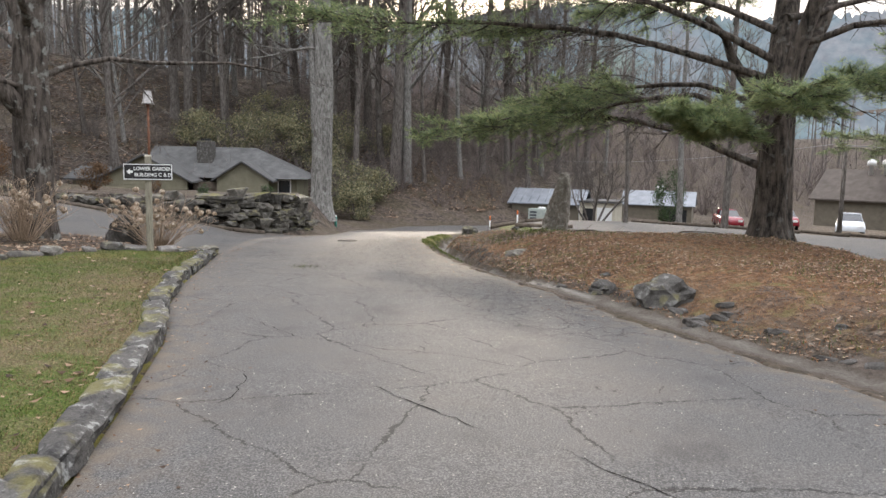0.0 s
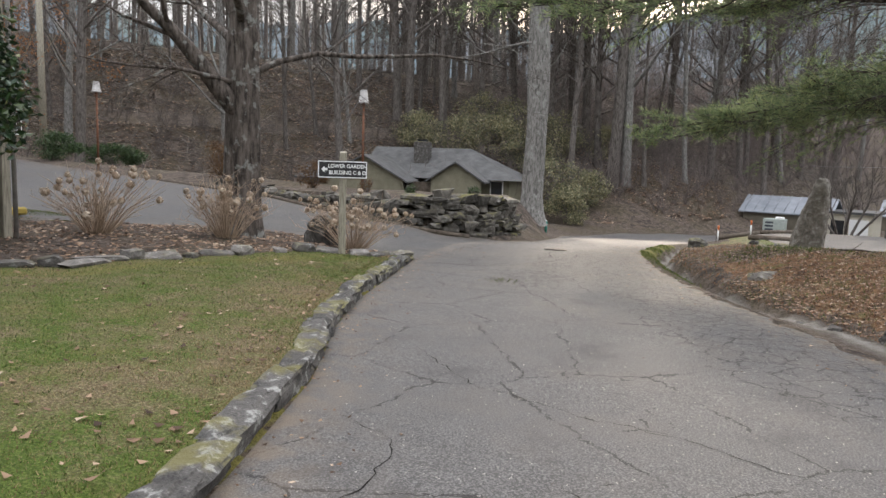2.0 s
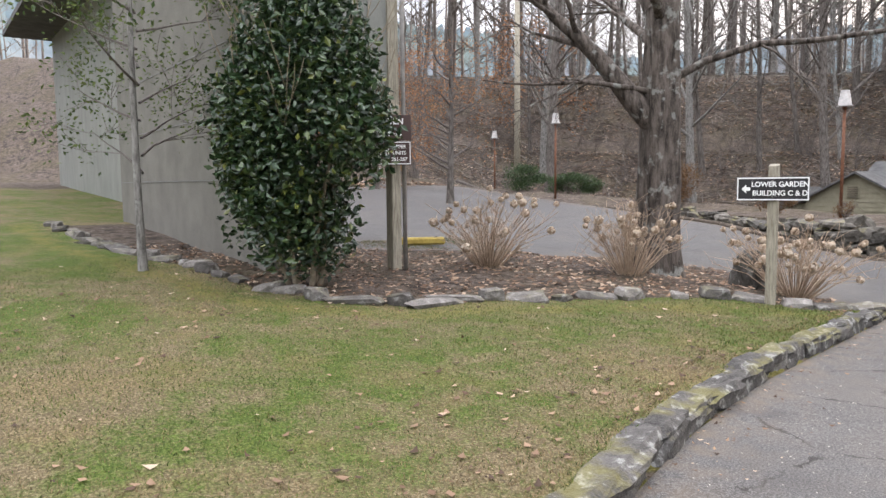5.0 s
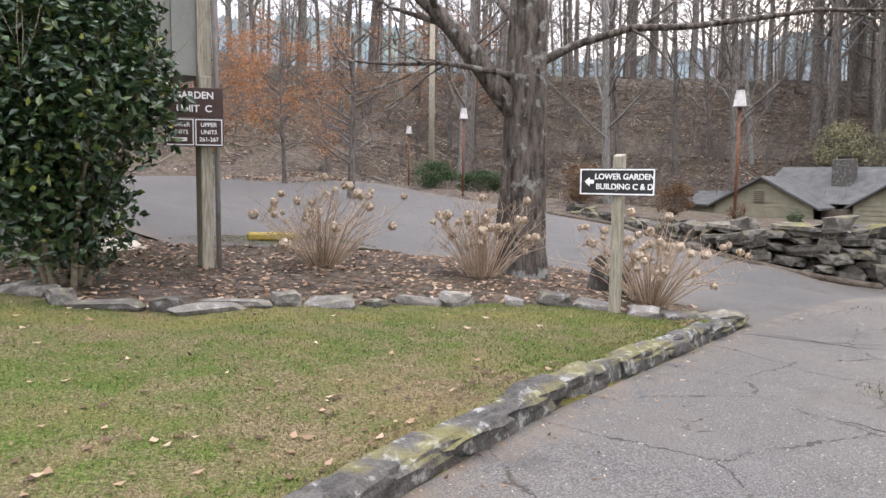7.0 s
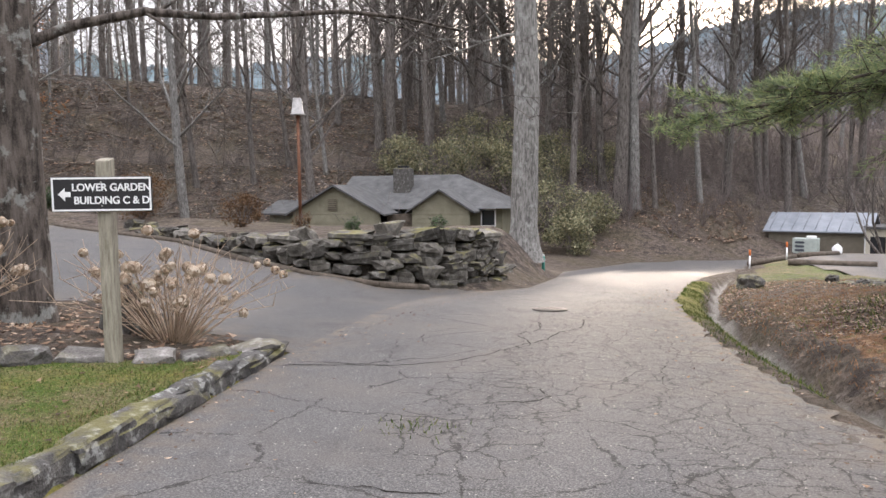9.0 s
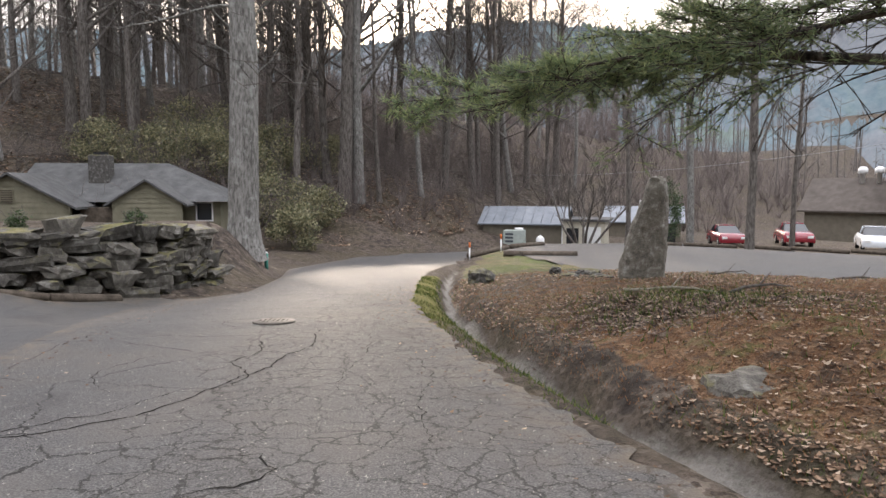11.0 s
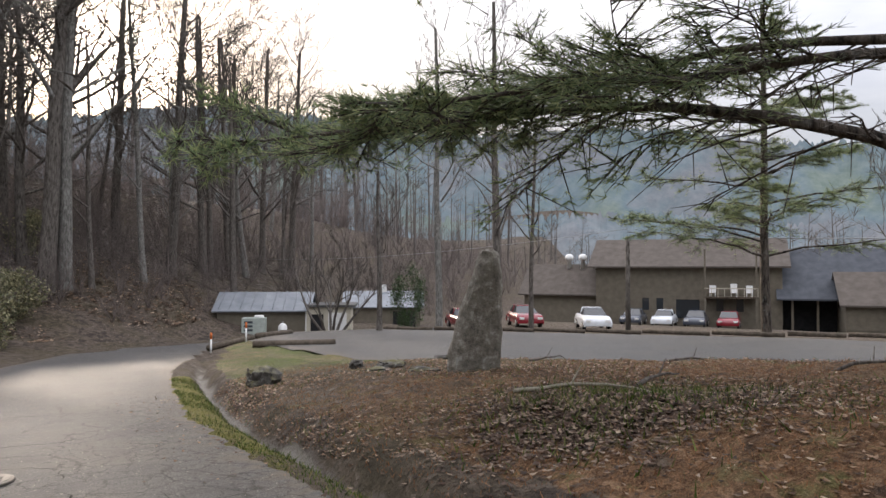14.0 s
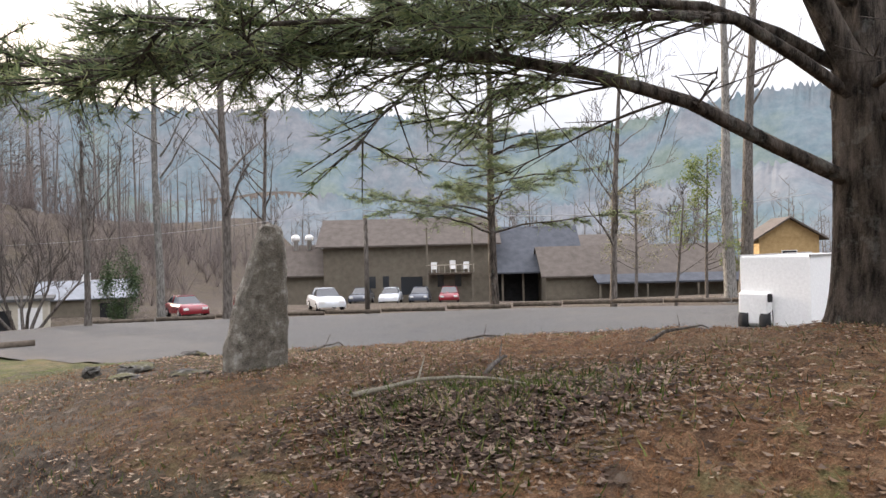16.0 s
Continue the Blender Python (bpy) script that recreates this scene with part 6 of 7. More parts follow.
def bank_region(rg):
    while True:
        x, y = rg.uniform(-130, 60), rg.uniform(10, 190)
        hd = (x + 40) * -0.66 + (y - 20) * 0.75
        if 24 < hd < 95 and not (abs(x - 0.8) < 11 and rg.random() < 0.9):
            return x, y


def valley_region(rg):
    a, d = radians(rg.uniform(5, 100)), rg.uniform(95, 190)
    return 10 + math.sin(a) * d, 20 + math.cos(a) * d


M_FARWOOD = simple("far_bark", (0.1, 0.088, 0.08), (0.2, 0.18, 0.165), 0.4, 0.9, 0.1, 3)
far_woods("bank_woods", 380, bank_region, 5, "leafless grey woods crowning the bank", 13, 22, M_FARWOOD)
far_woods("valley_woods", 330, valley_region, 6, "leafless grey woods beyond the lodge", 9, 17, M_FARWOOD)


def twig_brush(name, count, region, seed, label, hmin, hmax, material, n=7, r0=0.012):
    """Undergrowth of thin bare stems."""
    rg = random.Random(seed)
    w = Wood()
    for _ in range(count):
        x, y = region(rg)
        p = Vector((x, y, ground_z(x, y) - 0.05))
        for _ in range(n):
            h = rg.uniform(hmin, hmax)
            e = p + Vector((rg.gauss(0, 0.35) * h, rg.gauss(0, 0.35) * h, h))
            m_ = p.lerp(e, 0.5) + Vector((rg.gauss(0, 0.06), rg.gauss(0, 0.06), 0.05))
            w.limb([p, m_, e], [r0, r0 * 0.7, 0.004], 3)
            for _ in range(3):
                q = m_.lerp(e, rg.random())
                w.limb([q, q + Vector((rg.gauss(0, 0.25), rg.gauss(0, 0.25), rg.uniform(0.1, 0.5))) * h * 0.5], [r0 * 0.5, 0.003], 3)
    return tagged(new(name, w.mesh(name, material)), label, "undergrowth", kind="stuff")


def slope_region(rg):
    while True:
        x, y = rg.uniform(-55, 16), rg.uniform(12, 90)
        hd = (x + 40) * -0.66 + (y - 20) * 0.75
        if 1.5 < hd < 26 and not (x > -3 and y < 62 and hd < 5):
            return x, y


twig_brush("bank_undergrowth", 650, slope_region, 8, "thin bare saplings and brush on the bank", 0.5, 3.2, M_TWIG, 6, 0.018)



def bank_sticks(count, seed):
    """Dead branches lying every way on the leafy bank, uncounted."""
    rg = random.Random(seed)
    spots = np.array([slope_region(rg) for _ in range(count)])
    a = np.array([rg.gauss(0.72, 0.7) for _ in range(count)])
    ln = np.array([rg.uniform(0.5, 3.2) for _ in range(count)])
    k = np.array([0.0, 0.5, 1.0])
    x, y = spots[:, :1] + (np.cos(a) * ln)[:, None] * k, spots[:, 1:] + (np.sin(a) * ln)[:, None] * k
    z = terrain(x, y)
    w = Wood()
    for i in range(count):
        r = rg.uniform(0.012, 0.035)
        w.limb([Vector((x[i, j], y[i, j], z[i, j] + r + rg.uniform(0, 0.12))) for j in range(3)], [r, r * 0.8, r * 0.4], 3)
    tagged(new("bank_sticks", w.mesh("bank_sticks", simple("dead_branch", (0.05, 0.042, 0.036), (0.34, 0.3, 0.26), 0.8, 0.9, 0.1, 5))), "dead fallen branches littering the wooded bank", "branches", kind="stuff")


bank_sticks(5200, 88)


def thicket_region(rg):
    while True:
        x, y = rg.uniform(-14, 75), rg.uniform(60, 135)
        hd = (x + 40) * -0.66 + (y - 20) * 0.75
        if hd > 1 and hd < 60:
            return x, y


def lane_bank(rg):
    while True:
        x, y = rg.uniform(-16, 8), rg.uniform(36, 70)
        hd = (x + 40) * -0.66 + (y - 20) * 0.75
        if -1 < hd < 14 and x < left_x(y) - 1.5:
            return x, y


M_THICKET = simple("thicket_twig", (0.12, 0.1, 0.092), (0.22, 0.185, 0.17), 3, 0.9, 0.1, 9)
twig_brush("valley_thicket", 520, thicket_region, 18, "grey leafless thicket at the foot of the far slope", 2.0, 6.5, M_THICKET, 9, 0.035)
twig_brush("bank_thicket", 260, lane_bank, 19, "tangled leafless shrubs on the bank beside the lane", 0.8, 3.6, M_THICKET, 9, 0.016)

# ---- foliage ----
def leaf_cloud(name, points, size, rng, material, aspect=0.5, droop=0.0, quad=True, normals=None):
    """Many small folded leaves at the points given."""
    v, f = [], []
    for i, p in enumerate(points):
        d = Vector((rng.gauss(0, 1), rng.gauss(0, 1), rng.gauss(0, 0.7) - droop)).normalized()
        s = d.cross(Vector((rng.gauss(0, 1), rng.gauss(0, 1), rng.gauss(0, 1)))).normalized()
        n = d.cross(s)
        k = size * rng.uniform(0.6, 1.3)
        b = len(v)
        v += [p, p + d * k * 0.5 + s * k * aspect * 0.5 + n * k * 0.1, p + d * k, p + d * k * 0.5 - s * k * aspect * 0.5 + n * k * 0.1]
        f += [(b, b + 1, b + 2), (b, b + 2, b + 3)]
    return mesh_from(name, v, f, material, False)


def crown_points(rng, count, rx, ry, rz, cz, lumps=14, shell=0.55):
    """Points in an uneven crown made of overlapping lumps."""
    cs = []
    for _ in range(lumps):
        a, u = rng.uniform(0, 6.28), rng.uniform(-1, 1)
        q = math.sqrt(1 - u * u)
        cs.append((Vector((math.cos(a) * q * rx * 0.62, math.sin(a) * q * ry * 0.62, u * rz * 0.72 + cz)), rng.uniform(0.3, 0.5)))
    pts = []
    while len(pts) < count:
        c, k = rng.choice(cs)
        d = Vector((rng.gauss(0, 1), rng.gauss(0, 1), rng.gauss(0, 1))).normalized()
        rr = rng.random() ** shell
        pts.append(c + Vector((d.x * rx * k, d.y * ry * k, d.z * rz * k)) * rr)
    return pts


M_HOLLY = leafy("holly_leaf", [(0.0, (0.012, 0.028, 0.012)), (0.6, (0.025, 0.055, 0.02)), (0.95, (0.06, 0.09, 0.025)), (1.0, (0.16, 0.17, 0.03))], 0.28, 0.5, 0.1)
M_HEDGE = leafy("hedge_leaf", [(0.0, (0.02, 0.045, 0.015)), (1.0, (0.06, 0.1, 0.03))], 0.45, 0.35, 0.15)
M_RUSSET = leafy("russet_leaf", [(0.0, (0.07, 0.04, 0.02)), (1.0, (0.17, 0.1, 0.05))], 0.7, 0.2, 0.2)
M_LAUREL = leafy("laurel_leaf", [(0.0, (0.09, 0.095, 0.05)), (0.6, (0.2, 0.195, 0.11)), (1.0, (0.38, 0.34, 0.2))], 0.55, 0.3, 0.2)
M_LEAFGREEN = leafy("bright_leaf", [(0.0, (0.07, 0.11, 0.03)), (1.0, (0.24, 0.27, 0.08))], 0.5, 0.3, 0.35)
M_SAPLING = leafy("sapling_leaf", [(0.0, (0.03, 0.06, 0.015)), (1.0, (0.11, 0.14, 0.035))], 0.5, 0.3, 0.3)
M_NEEDLE = leafy("pine_needle", [(0.0, (0.11, 0.155, 0.075)), (0.6, (0.2, 0.255, 0.12)), (1.0, (0.35, 0.37, 0.17))], 0.55, 0.25, 0.62)
M_ORANGE = leafy("beech_leaf", [(0.0, (0.2, 0.09, 0.04)), (1.0, (0.38, 0.2, 0.1))], 0.7, 0.2, 0.35)


def holly():
    rg = random.Random(31)
    x, y = -7.55, 6.45
    t = thing("holly_bush", "tall dense dark green holly bush by the concrete wall", "bush", pose(x, y, ground_z(x, y)))
    for i in range(6):
        a = i * 1.05
        w = Wood()
        w.grow(Vector((math.cos(a) * 0.16, math.sin(a) * 0.16, -0.05)), Vector((math.cos(a) * 0.25, math.sin(a) * 0.25, 1)), 0.035, 2.4, rg, 2, 0.4, 0.15, (3, 5), 6, 6, 0.9, 0.25)
        part("stem", w.mesh("stem", simple("holly_stem", (0.16, 0.13, 0.09), (0.3, 0.25, 0.18), 12)), None, t, "pale bare stem")
    pts = crown_points(rg, 30000, 1.14, 1.05, 1.8, 2.0, 40, 0.45)
    for p in pts:
        k = 1.06 - 0.34 * max(0.0, (p.z - 1.7) / 1.7)
        p.x, p.y = p.x * k, p.y * k
    part("foliage", leaf_cloud("foliage", pts, 0.095, rg, M_HOLLY, 0.55, 0.25), None, t)


holly()


def round_shrub(x, y, r, h, material, label, seed, count, leaf=0.05, name="shrub", sx=1.0, rz=0):
    rg = random.Random(seed)
    t = thing(name, label, "shrub", pose(x, y, ground_z(x, y) - 0.03, 0, 0, rz))
    w = Wood()
    for i in range(7):
        a = i * 0.9
        w.grow(Vector((0, 0, 0)), Vector((math.cos(a) * sx, math.sin(a), 1.2)), 0.02, h * 0.8, rg, 1, 0.3, 0.2, (3, 4), 4, 4)
    part("stem_clump", w.mesh("stem_clump", M_TWIG), None, t)
    part("foliage", leaf_cloud("foliage", crown_points(rg, count, r * sx * 1.1, r * 1.1, h * 0.52, h * 0.52, 16), leaf, rg, material, 0.55), None, t)


round_shrub(-25.1, 25.5, 0.75, 1.2, M_HEDGE, "clipped dark green hedge beside the drive", 41, 5000, 0.09, "hedge", 1.7, 46)
round_shrub(-23.4, 27.2, 0.75, 1.15, M_HEDGE, "clipped dark green hedge beside the drive", 42, 5000, 0.09, "hedge", 1.7, 46)
round_shrub(-16.2, 24.9, 0.95, 1.6, M_RUSSET, "rounded russet-brown shrub beside the drive", 43, 4500, 0.07)
round_shrub(-11.5, 23.3, 0.6, 0.95, M_RUSSET, "rounded russet shrub on the raised lawn", 44, 2500, 0.06)
round_shrub(-8.9, 21.9, 0.3, 0.5, M_RUSSET, "small dry shrub at the lamp foot", 47, 700, 0.04)
round_shrub(-6.75, 20.1, 0.19, 0.4, M_HEDGE, "small clipped green shrub on the raised lawn", 45, 900, 0.035)
round_shrub(-4.95, 20.3, 0.21, 0.4, M_HEDGE, "small clipped green shrub on the raised lawn", 46, 900, 0.035)
for k, (x, y, r, h) in enumerate(((-5.6, 46.5, 1.7, 2.4), (-7.2, 50.5, 2.2, 3.2), (-5.2, 51.5, 1.8, 2.6), (-9.6, 52.6, 2.4, 3.4), (-12.2, 53.2, 2.5, 3.6), (-14.8, 52.0, 2.3, 3.2), (-10.8, 57.0, 2.6, 4.0), (-7.8, 56.6, 2.2, 3.4), (-13.8, 57.5, 2.6, 4.2), (-17.2, 51.5, 2.2, 3.0), (-4.2, 58.5, 2.0, 3.0))):
    round_shrub(x, y, r, h, M_LAUREL, "spreading olive-green laurel thicket on the bank", 60 + k, 3600, 0.17, "laurel")


def sapling(x, y, h, r, seed, label, material, count, leaf=0.06, rad=0.05, bark=None):
    rg = random.Random(seed)
    t = thing("young_tree", label, "tree", pose(x, y, ground_z(x, y) - 0.05))
    part("trunk", trunk_mesh("trunk", rad, h, seed, bark or M_BARK_PALE, 10, 1.3, (0.1, -0.1), 10, 0.05), None, t)
    w = Wood()
    for i in range(20):
        z = h * (0.22 + 0.75 * i / 20)
        a = rg.uniform(0, 6.28)
        w.grow(Vector((0, 0, z)), Vector((math.cos(a), math.sin(a), 0.35)), rad * 0.4, r * rg.uniform(0.7, 1.1) * (1.2 - z / h * 0.6), rg, 2, 0.1, 0.2, (3, 4), 4, 4)
    part("crown", w.mesh("crown", M_TWIG), None, t)
    tips = [q for q, d, k in w.tips if k < 2]
    pts = [rg.choice(tips) + Vector((rg.gauss(0, 0.16), rg.gauss(0, 0.16), rg.gauss(0, 0.12))) * (r / 1.4) for _ in range(count)]
    part("foliage", leaf_cloud("foliage", pts, leaf, rg, material, 0.5), None, t)


sapling(-9.35, 5.2, 5.6, 1.5, 81, "slim pale-barked young tree with sparse green leaves", M_SAPLING, 5200, 0.07)
sapling(-33, 22.5, 7.5, 2.6, 82, "small tree with lingering orange-brown leaves", M_ORANGE, 5200, 0.13, 0.13, M_BARK)
sapling(-30, 17.5, 6.5, 2.2, 83, "small tree with lingering orange-brown leaves", M_ORANGE, 4000, 0.12, 0.11, M_BARK)
sapling(-22.5, 19.6, 6.0, 2.0, 84, "small mossy-footed tree with russet leaves", M_ORANGE, 1800, 0.1, 0.14, M_BARK)
sapling(-38, 38, 9, 3.2, 85, "small tree with lingering orange-brown leaves", M_ORANGE, 2200, 0.2, 0.15, M_BARK)


# the old gnarled tree in the bed
def bed_tree():
    rg = random.Random(91)
    x, y = -7.42, 12.4
    t = thing("old_tree", "gnarled leafless old tree with lichened dark bark in the bed", "tree", pose(x, y, ground_z(x, y) - 0.05))
    part("trunk", trunk_mesh("trunk", 0.35, 4.4, 91, M_BARK_DARK, 22, 1.35, (0.12, 0.05), 20, 0.14, 0.3), None, t)
    toward = lambda a, e: Vector((math.cos(radians(a)) * math.cos(radians(e)), math.sin(radians(a)) * math.cos(radians(e)), math.sin(radians(e))))
    # heading, slope, radius, length, height on the trunk, lift along the way
    for a, e, r, ln, z, up in ((232, 42, 0.2, 3.4, 2.35, 0.12), (50, 26, 0.066, 5.6, 3.0, -0.1), (95, 72, 0.25, 4.8, 4.1, 0.13), (215, 66, 0.2, 4.6, 4.0, 0.13), (20, 52, 0.14, 4.2, 4.2, 0.1), (140, 35, 0.1, 4.0, 3.5, 0.06), (300, 30, 0.09, 3.6, 3.9, 0.06), (245, 12, 0.05, 2.8, 2.9, -0.02)):
        w = Wood()
        w.grow(Vector((0.08, 0, z)), toward(a, e), r, ln, rg, 3, up, 0.24, (3, 5), 7, 8, 0.95, 0.22, 0.5)
        part("limb", w.mesh("limb", M_BARK_DARK), None, t)


bed_tree()


def single_tree(name, label, x, y, r, h, clear, seed, material, limbs=12, depth=3, limb_len=0.3, spread=0.9):
    tm, cr = bare_tree_parts(seed, r, h, clear, depth, limbs, material, 0.3, spread, limb_len)
    return plant_tree(name, label, "tree", (tm, cr), x, y, seed * 7)


# great pale trunk at the end of the wall
bt = thing("tall_tree", "tall straight pale-grey tree trunk at the end of the wall", "tree", pose(-4.5, 27.4, ground_z(-4.5, 27.4) - 0.05, 0, 1.2, 0))
part("trunk", trunk_mesh("trunk", 0.4, 24, 95, M_BARK_PALE, 20, 1.6, (-0.6, 0), 20, 0.06), None, bt)
w = Wood()
rg = random.Random(96)
for z, a, e, r, ln in ((6.4, 175, 5, 0.05, 4.2), (7.5, 60, 20, 0.08, 4.0), (9, 200, 30, 0.1, 4.5), (10.5, 330, 30, 0.1, 4.5), (12, 90, 40, 0.1, 4), (14, 240, 40, 0.08, 4)):
    d = Vector((math.cos(radians(a)) * math.cos(radians(e)), math.sin(radians(a)) * math.cos(radians(e)), math.sin(radians(e))))
    w.grow(Vector((-0.1, 0, z)), d, r, ln, rg, 2, -0.02, 0.3, (4, 6), 6, 6, 0.9, 0.2)
part("limb", w.mesh("limb", M_BARK_PALE), None, bt)

single_tree("bare_tree", "slender dark leafless tree at the car park edge", 11.9, 45.4, 0.15, 9, 0.3, 201, M_BARK, 11, 3, 0.34)
single_tree("bare_tree", "tall leafless tree at the car park edge", 17.3, 42.6, 0.24, 19, 0.22, 202, M_BARK, 18, 3, 0.26)
single_tree("bare_tree", "tall leafless tree behind the car park", 15.4, 45.6, 0.2, 18, 0.3, 203, M_BARK_PALE, 14, 3, 0.24)
single_tree("bare_tree", "leafless tree behind the standing stone", 20.2, 44.0, 0.16, 12, 0.3, 204, M_BARK, 12, 3, 0.28)
single_tree("bare_tree", "slim dark leafless tree at the car park edge", 28.6, 28.6, 0.17, 13, 0.2, 205, M_BARK, 14, 3, 0.3)
single_tree("bare_tree", "small leafless tree at the car park edge", 33.0, 27.5, 0.09, 6.0, 0.25, 206, M_BARK, 10, 3, 0.4)
single_tree("bare_tree", "twin-stemmed tall tree beyond the car park", 37.6, 26.6, 0.33, 21, 0.45, 207, M_BARK_PALE, 12, 2, 0.25)
single_tree("bare_tree", "twin-stemmed tall tree beyond the car park", 39.2, 26.4, 0.36, 22, 0.5, 208, M_BARK, 12, 2, 0.25)
single_tree("bare_tree", "leafless tree at the bend of the lane", 7.5, 62.5, 0.25, 17, 0.3, 209, M_BARK, 14, 3, 0.3)

rb = thing("redbud_tree", "small many-stemmed leafless tree beside the shed", "tree", pose(10.9, 50.2, ground_z(10.9, 50.2)))
rg = random.Random(211)
for i in range(6):
    w = Wood()
    w.thin = 0.014
    a = i * 1.05 + 0.3
    w.grow(Vector((math.cos(a) * 0.1, math.sin(a) * 0.1, -0.1)), Vector((math.cos(a) * 0.75, math.sin(a) * 0.75, 1)), 0.1, 5.4, rg, 3, 0.18, 0.28, (4, 5), 6, 5, 0.8, 0.25, 0.5)
    part("stem", w.mesh("stem", M_BARK), None, rb)


# ---- pines ----
def needle_tufts(name, pts, rng, length, per, material):
    """Bursts of long thin needles."""
    v, f = [], []
    for p, d in pts:
        for _ in range(per):
            e = (d * 0.9 + Vector((rng.gauss(0, 0.7), rng.gauss(0, 0.7), rng.gauss(0, 0.55)))).normalized()
            s = e.orthogonal().normalized() * length * 0.05
            k = length * rng.uniform(0.7, 1.25)
            b = len(v)
            v += [p + s, p - s, p + e * k]
            f.append((b, b + 1, b + 2))
    return mesh_from(name, v, f, material, False)


def pine_limb(w, tufts, rng, start, direction, length, r, rise, bare=0.42, density=1.0, sag=0.0, heights=None):
    """One long limb: bare near the trunk, then flat sprays of foliage."""
    pts, radii, n = [], [], 9
    side = Vector((-direction.y, direction.x, 0)).normalized()
    bend = rng.gauss(0, 0.06)
    for i in range(n + 1):
        k = i / n
        pts.append(start + direction * length * k + side * bend * length * k * k + Vector((0, 0, rise * length * (1.8 * k - 0.8 * k * k) - sag * length * math.sin(k * math.pi * 0.5) * k + rng.gauss(0, 0.04))))
        if heights:
            pts[-1].z = float(np.interp(k, np.linspace(0, 1, len(heights)), heights)) + rng.gauss(0, 0.03)
        radii.append(max(0.008, r * (1 - 0.86 * k)))
    w.limb(pts, radii, 7)
    m_ = int(26 * density)
    for j in range(m_):
        k = bare * 0.55 + (1 - bare * 0.55) * (j + rng.random()) / m_
        i = min(int(k * n), n - 1)
        q = pts[i].lerp(pts[i + 1], k * n - i)
        sd = side * rng.choice((-1, 1))
        ln = length * rng.uniform(0.14, 0.27) * (1.25 - 0.65 * k)
        d = (direction * 0.75 + sd * rng.uniform(0.45, 1.1) + Vector((0, 0, rng.gauss(-0.02, 0.2)))).normalized()
        sub = [q]
        for s_ in range(5):
            d = (d + Vector((rng.gauss(0, 0.14), rng.gauss(0, 0.14), rng.gauss(-0.01, 0.1)))).normalized()
            sub.append(sub[-1] + d * ln / 5)
        w.limb(sub, [r * 0.2 * (1 - 0.14 * a) for a in range(6)], 4)
        green = k > bare
        for s_ in range(1, 6):
            for _ in range(5 if green else 2):
                dd = (d + Vector((rng.gauss(0, 0.8), rng.gauss(0, 0.8), rng.gauss(0, 0.35)))).normalized()
                a = sub[s_ - 1].lerp(sub[s_], rng.random())
                e = a + dd * ln * rng.uniform(0.18, 0.42)
                w.limb([a, e], [0.009, 0.004], 3)
                if green:
                    for u in (0.3, 0.55, 0.8, 1.0):
                        tufts.append((a.lerp(e, u) + Vector((rng.gauss(0, 0.02), rng.gauss(0, 0.02), rng.gauss(0, 0.02))), (dd + Vector((0, 0, 0.25))).normalized()))


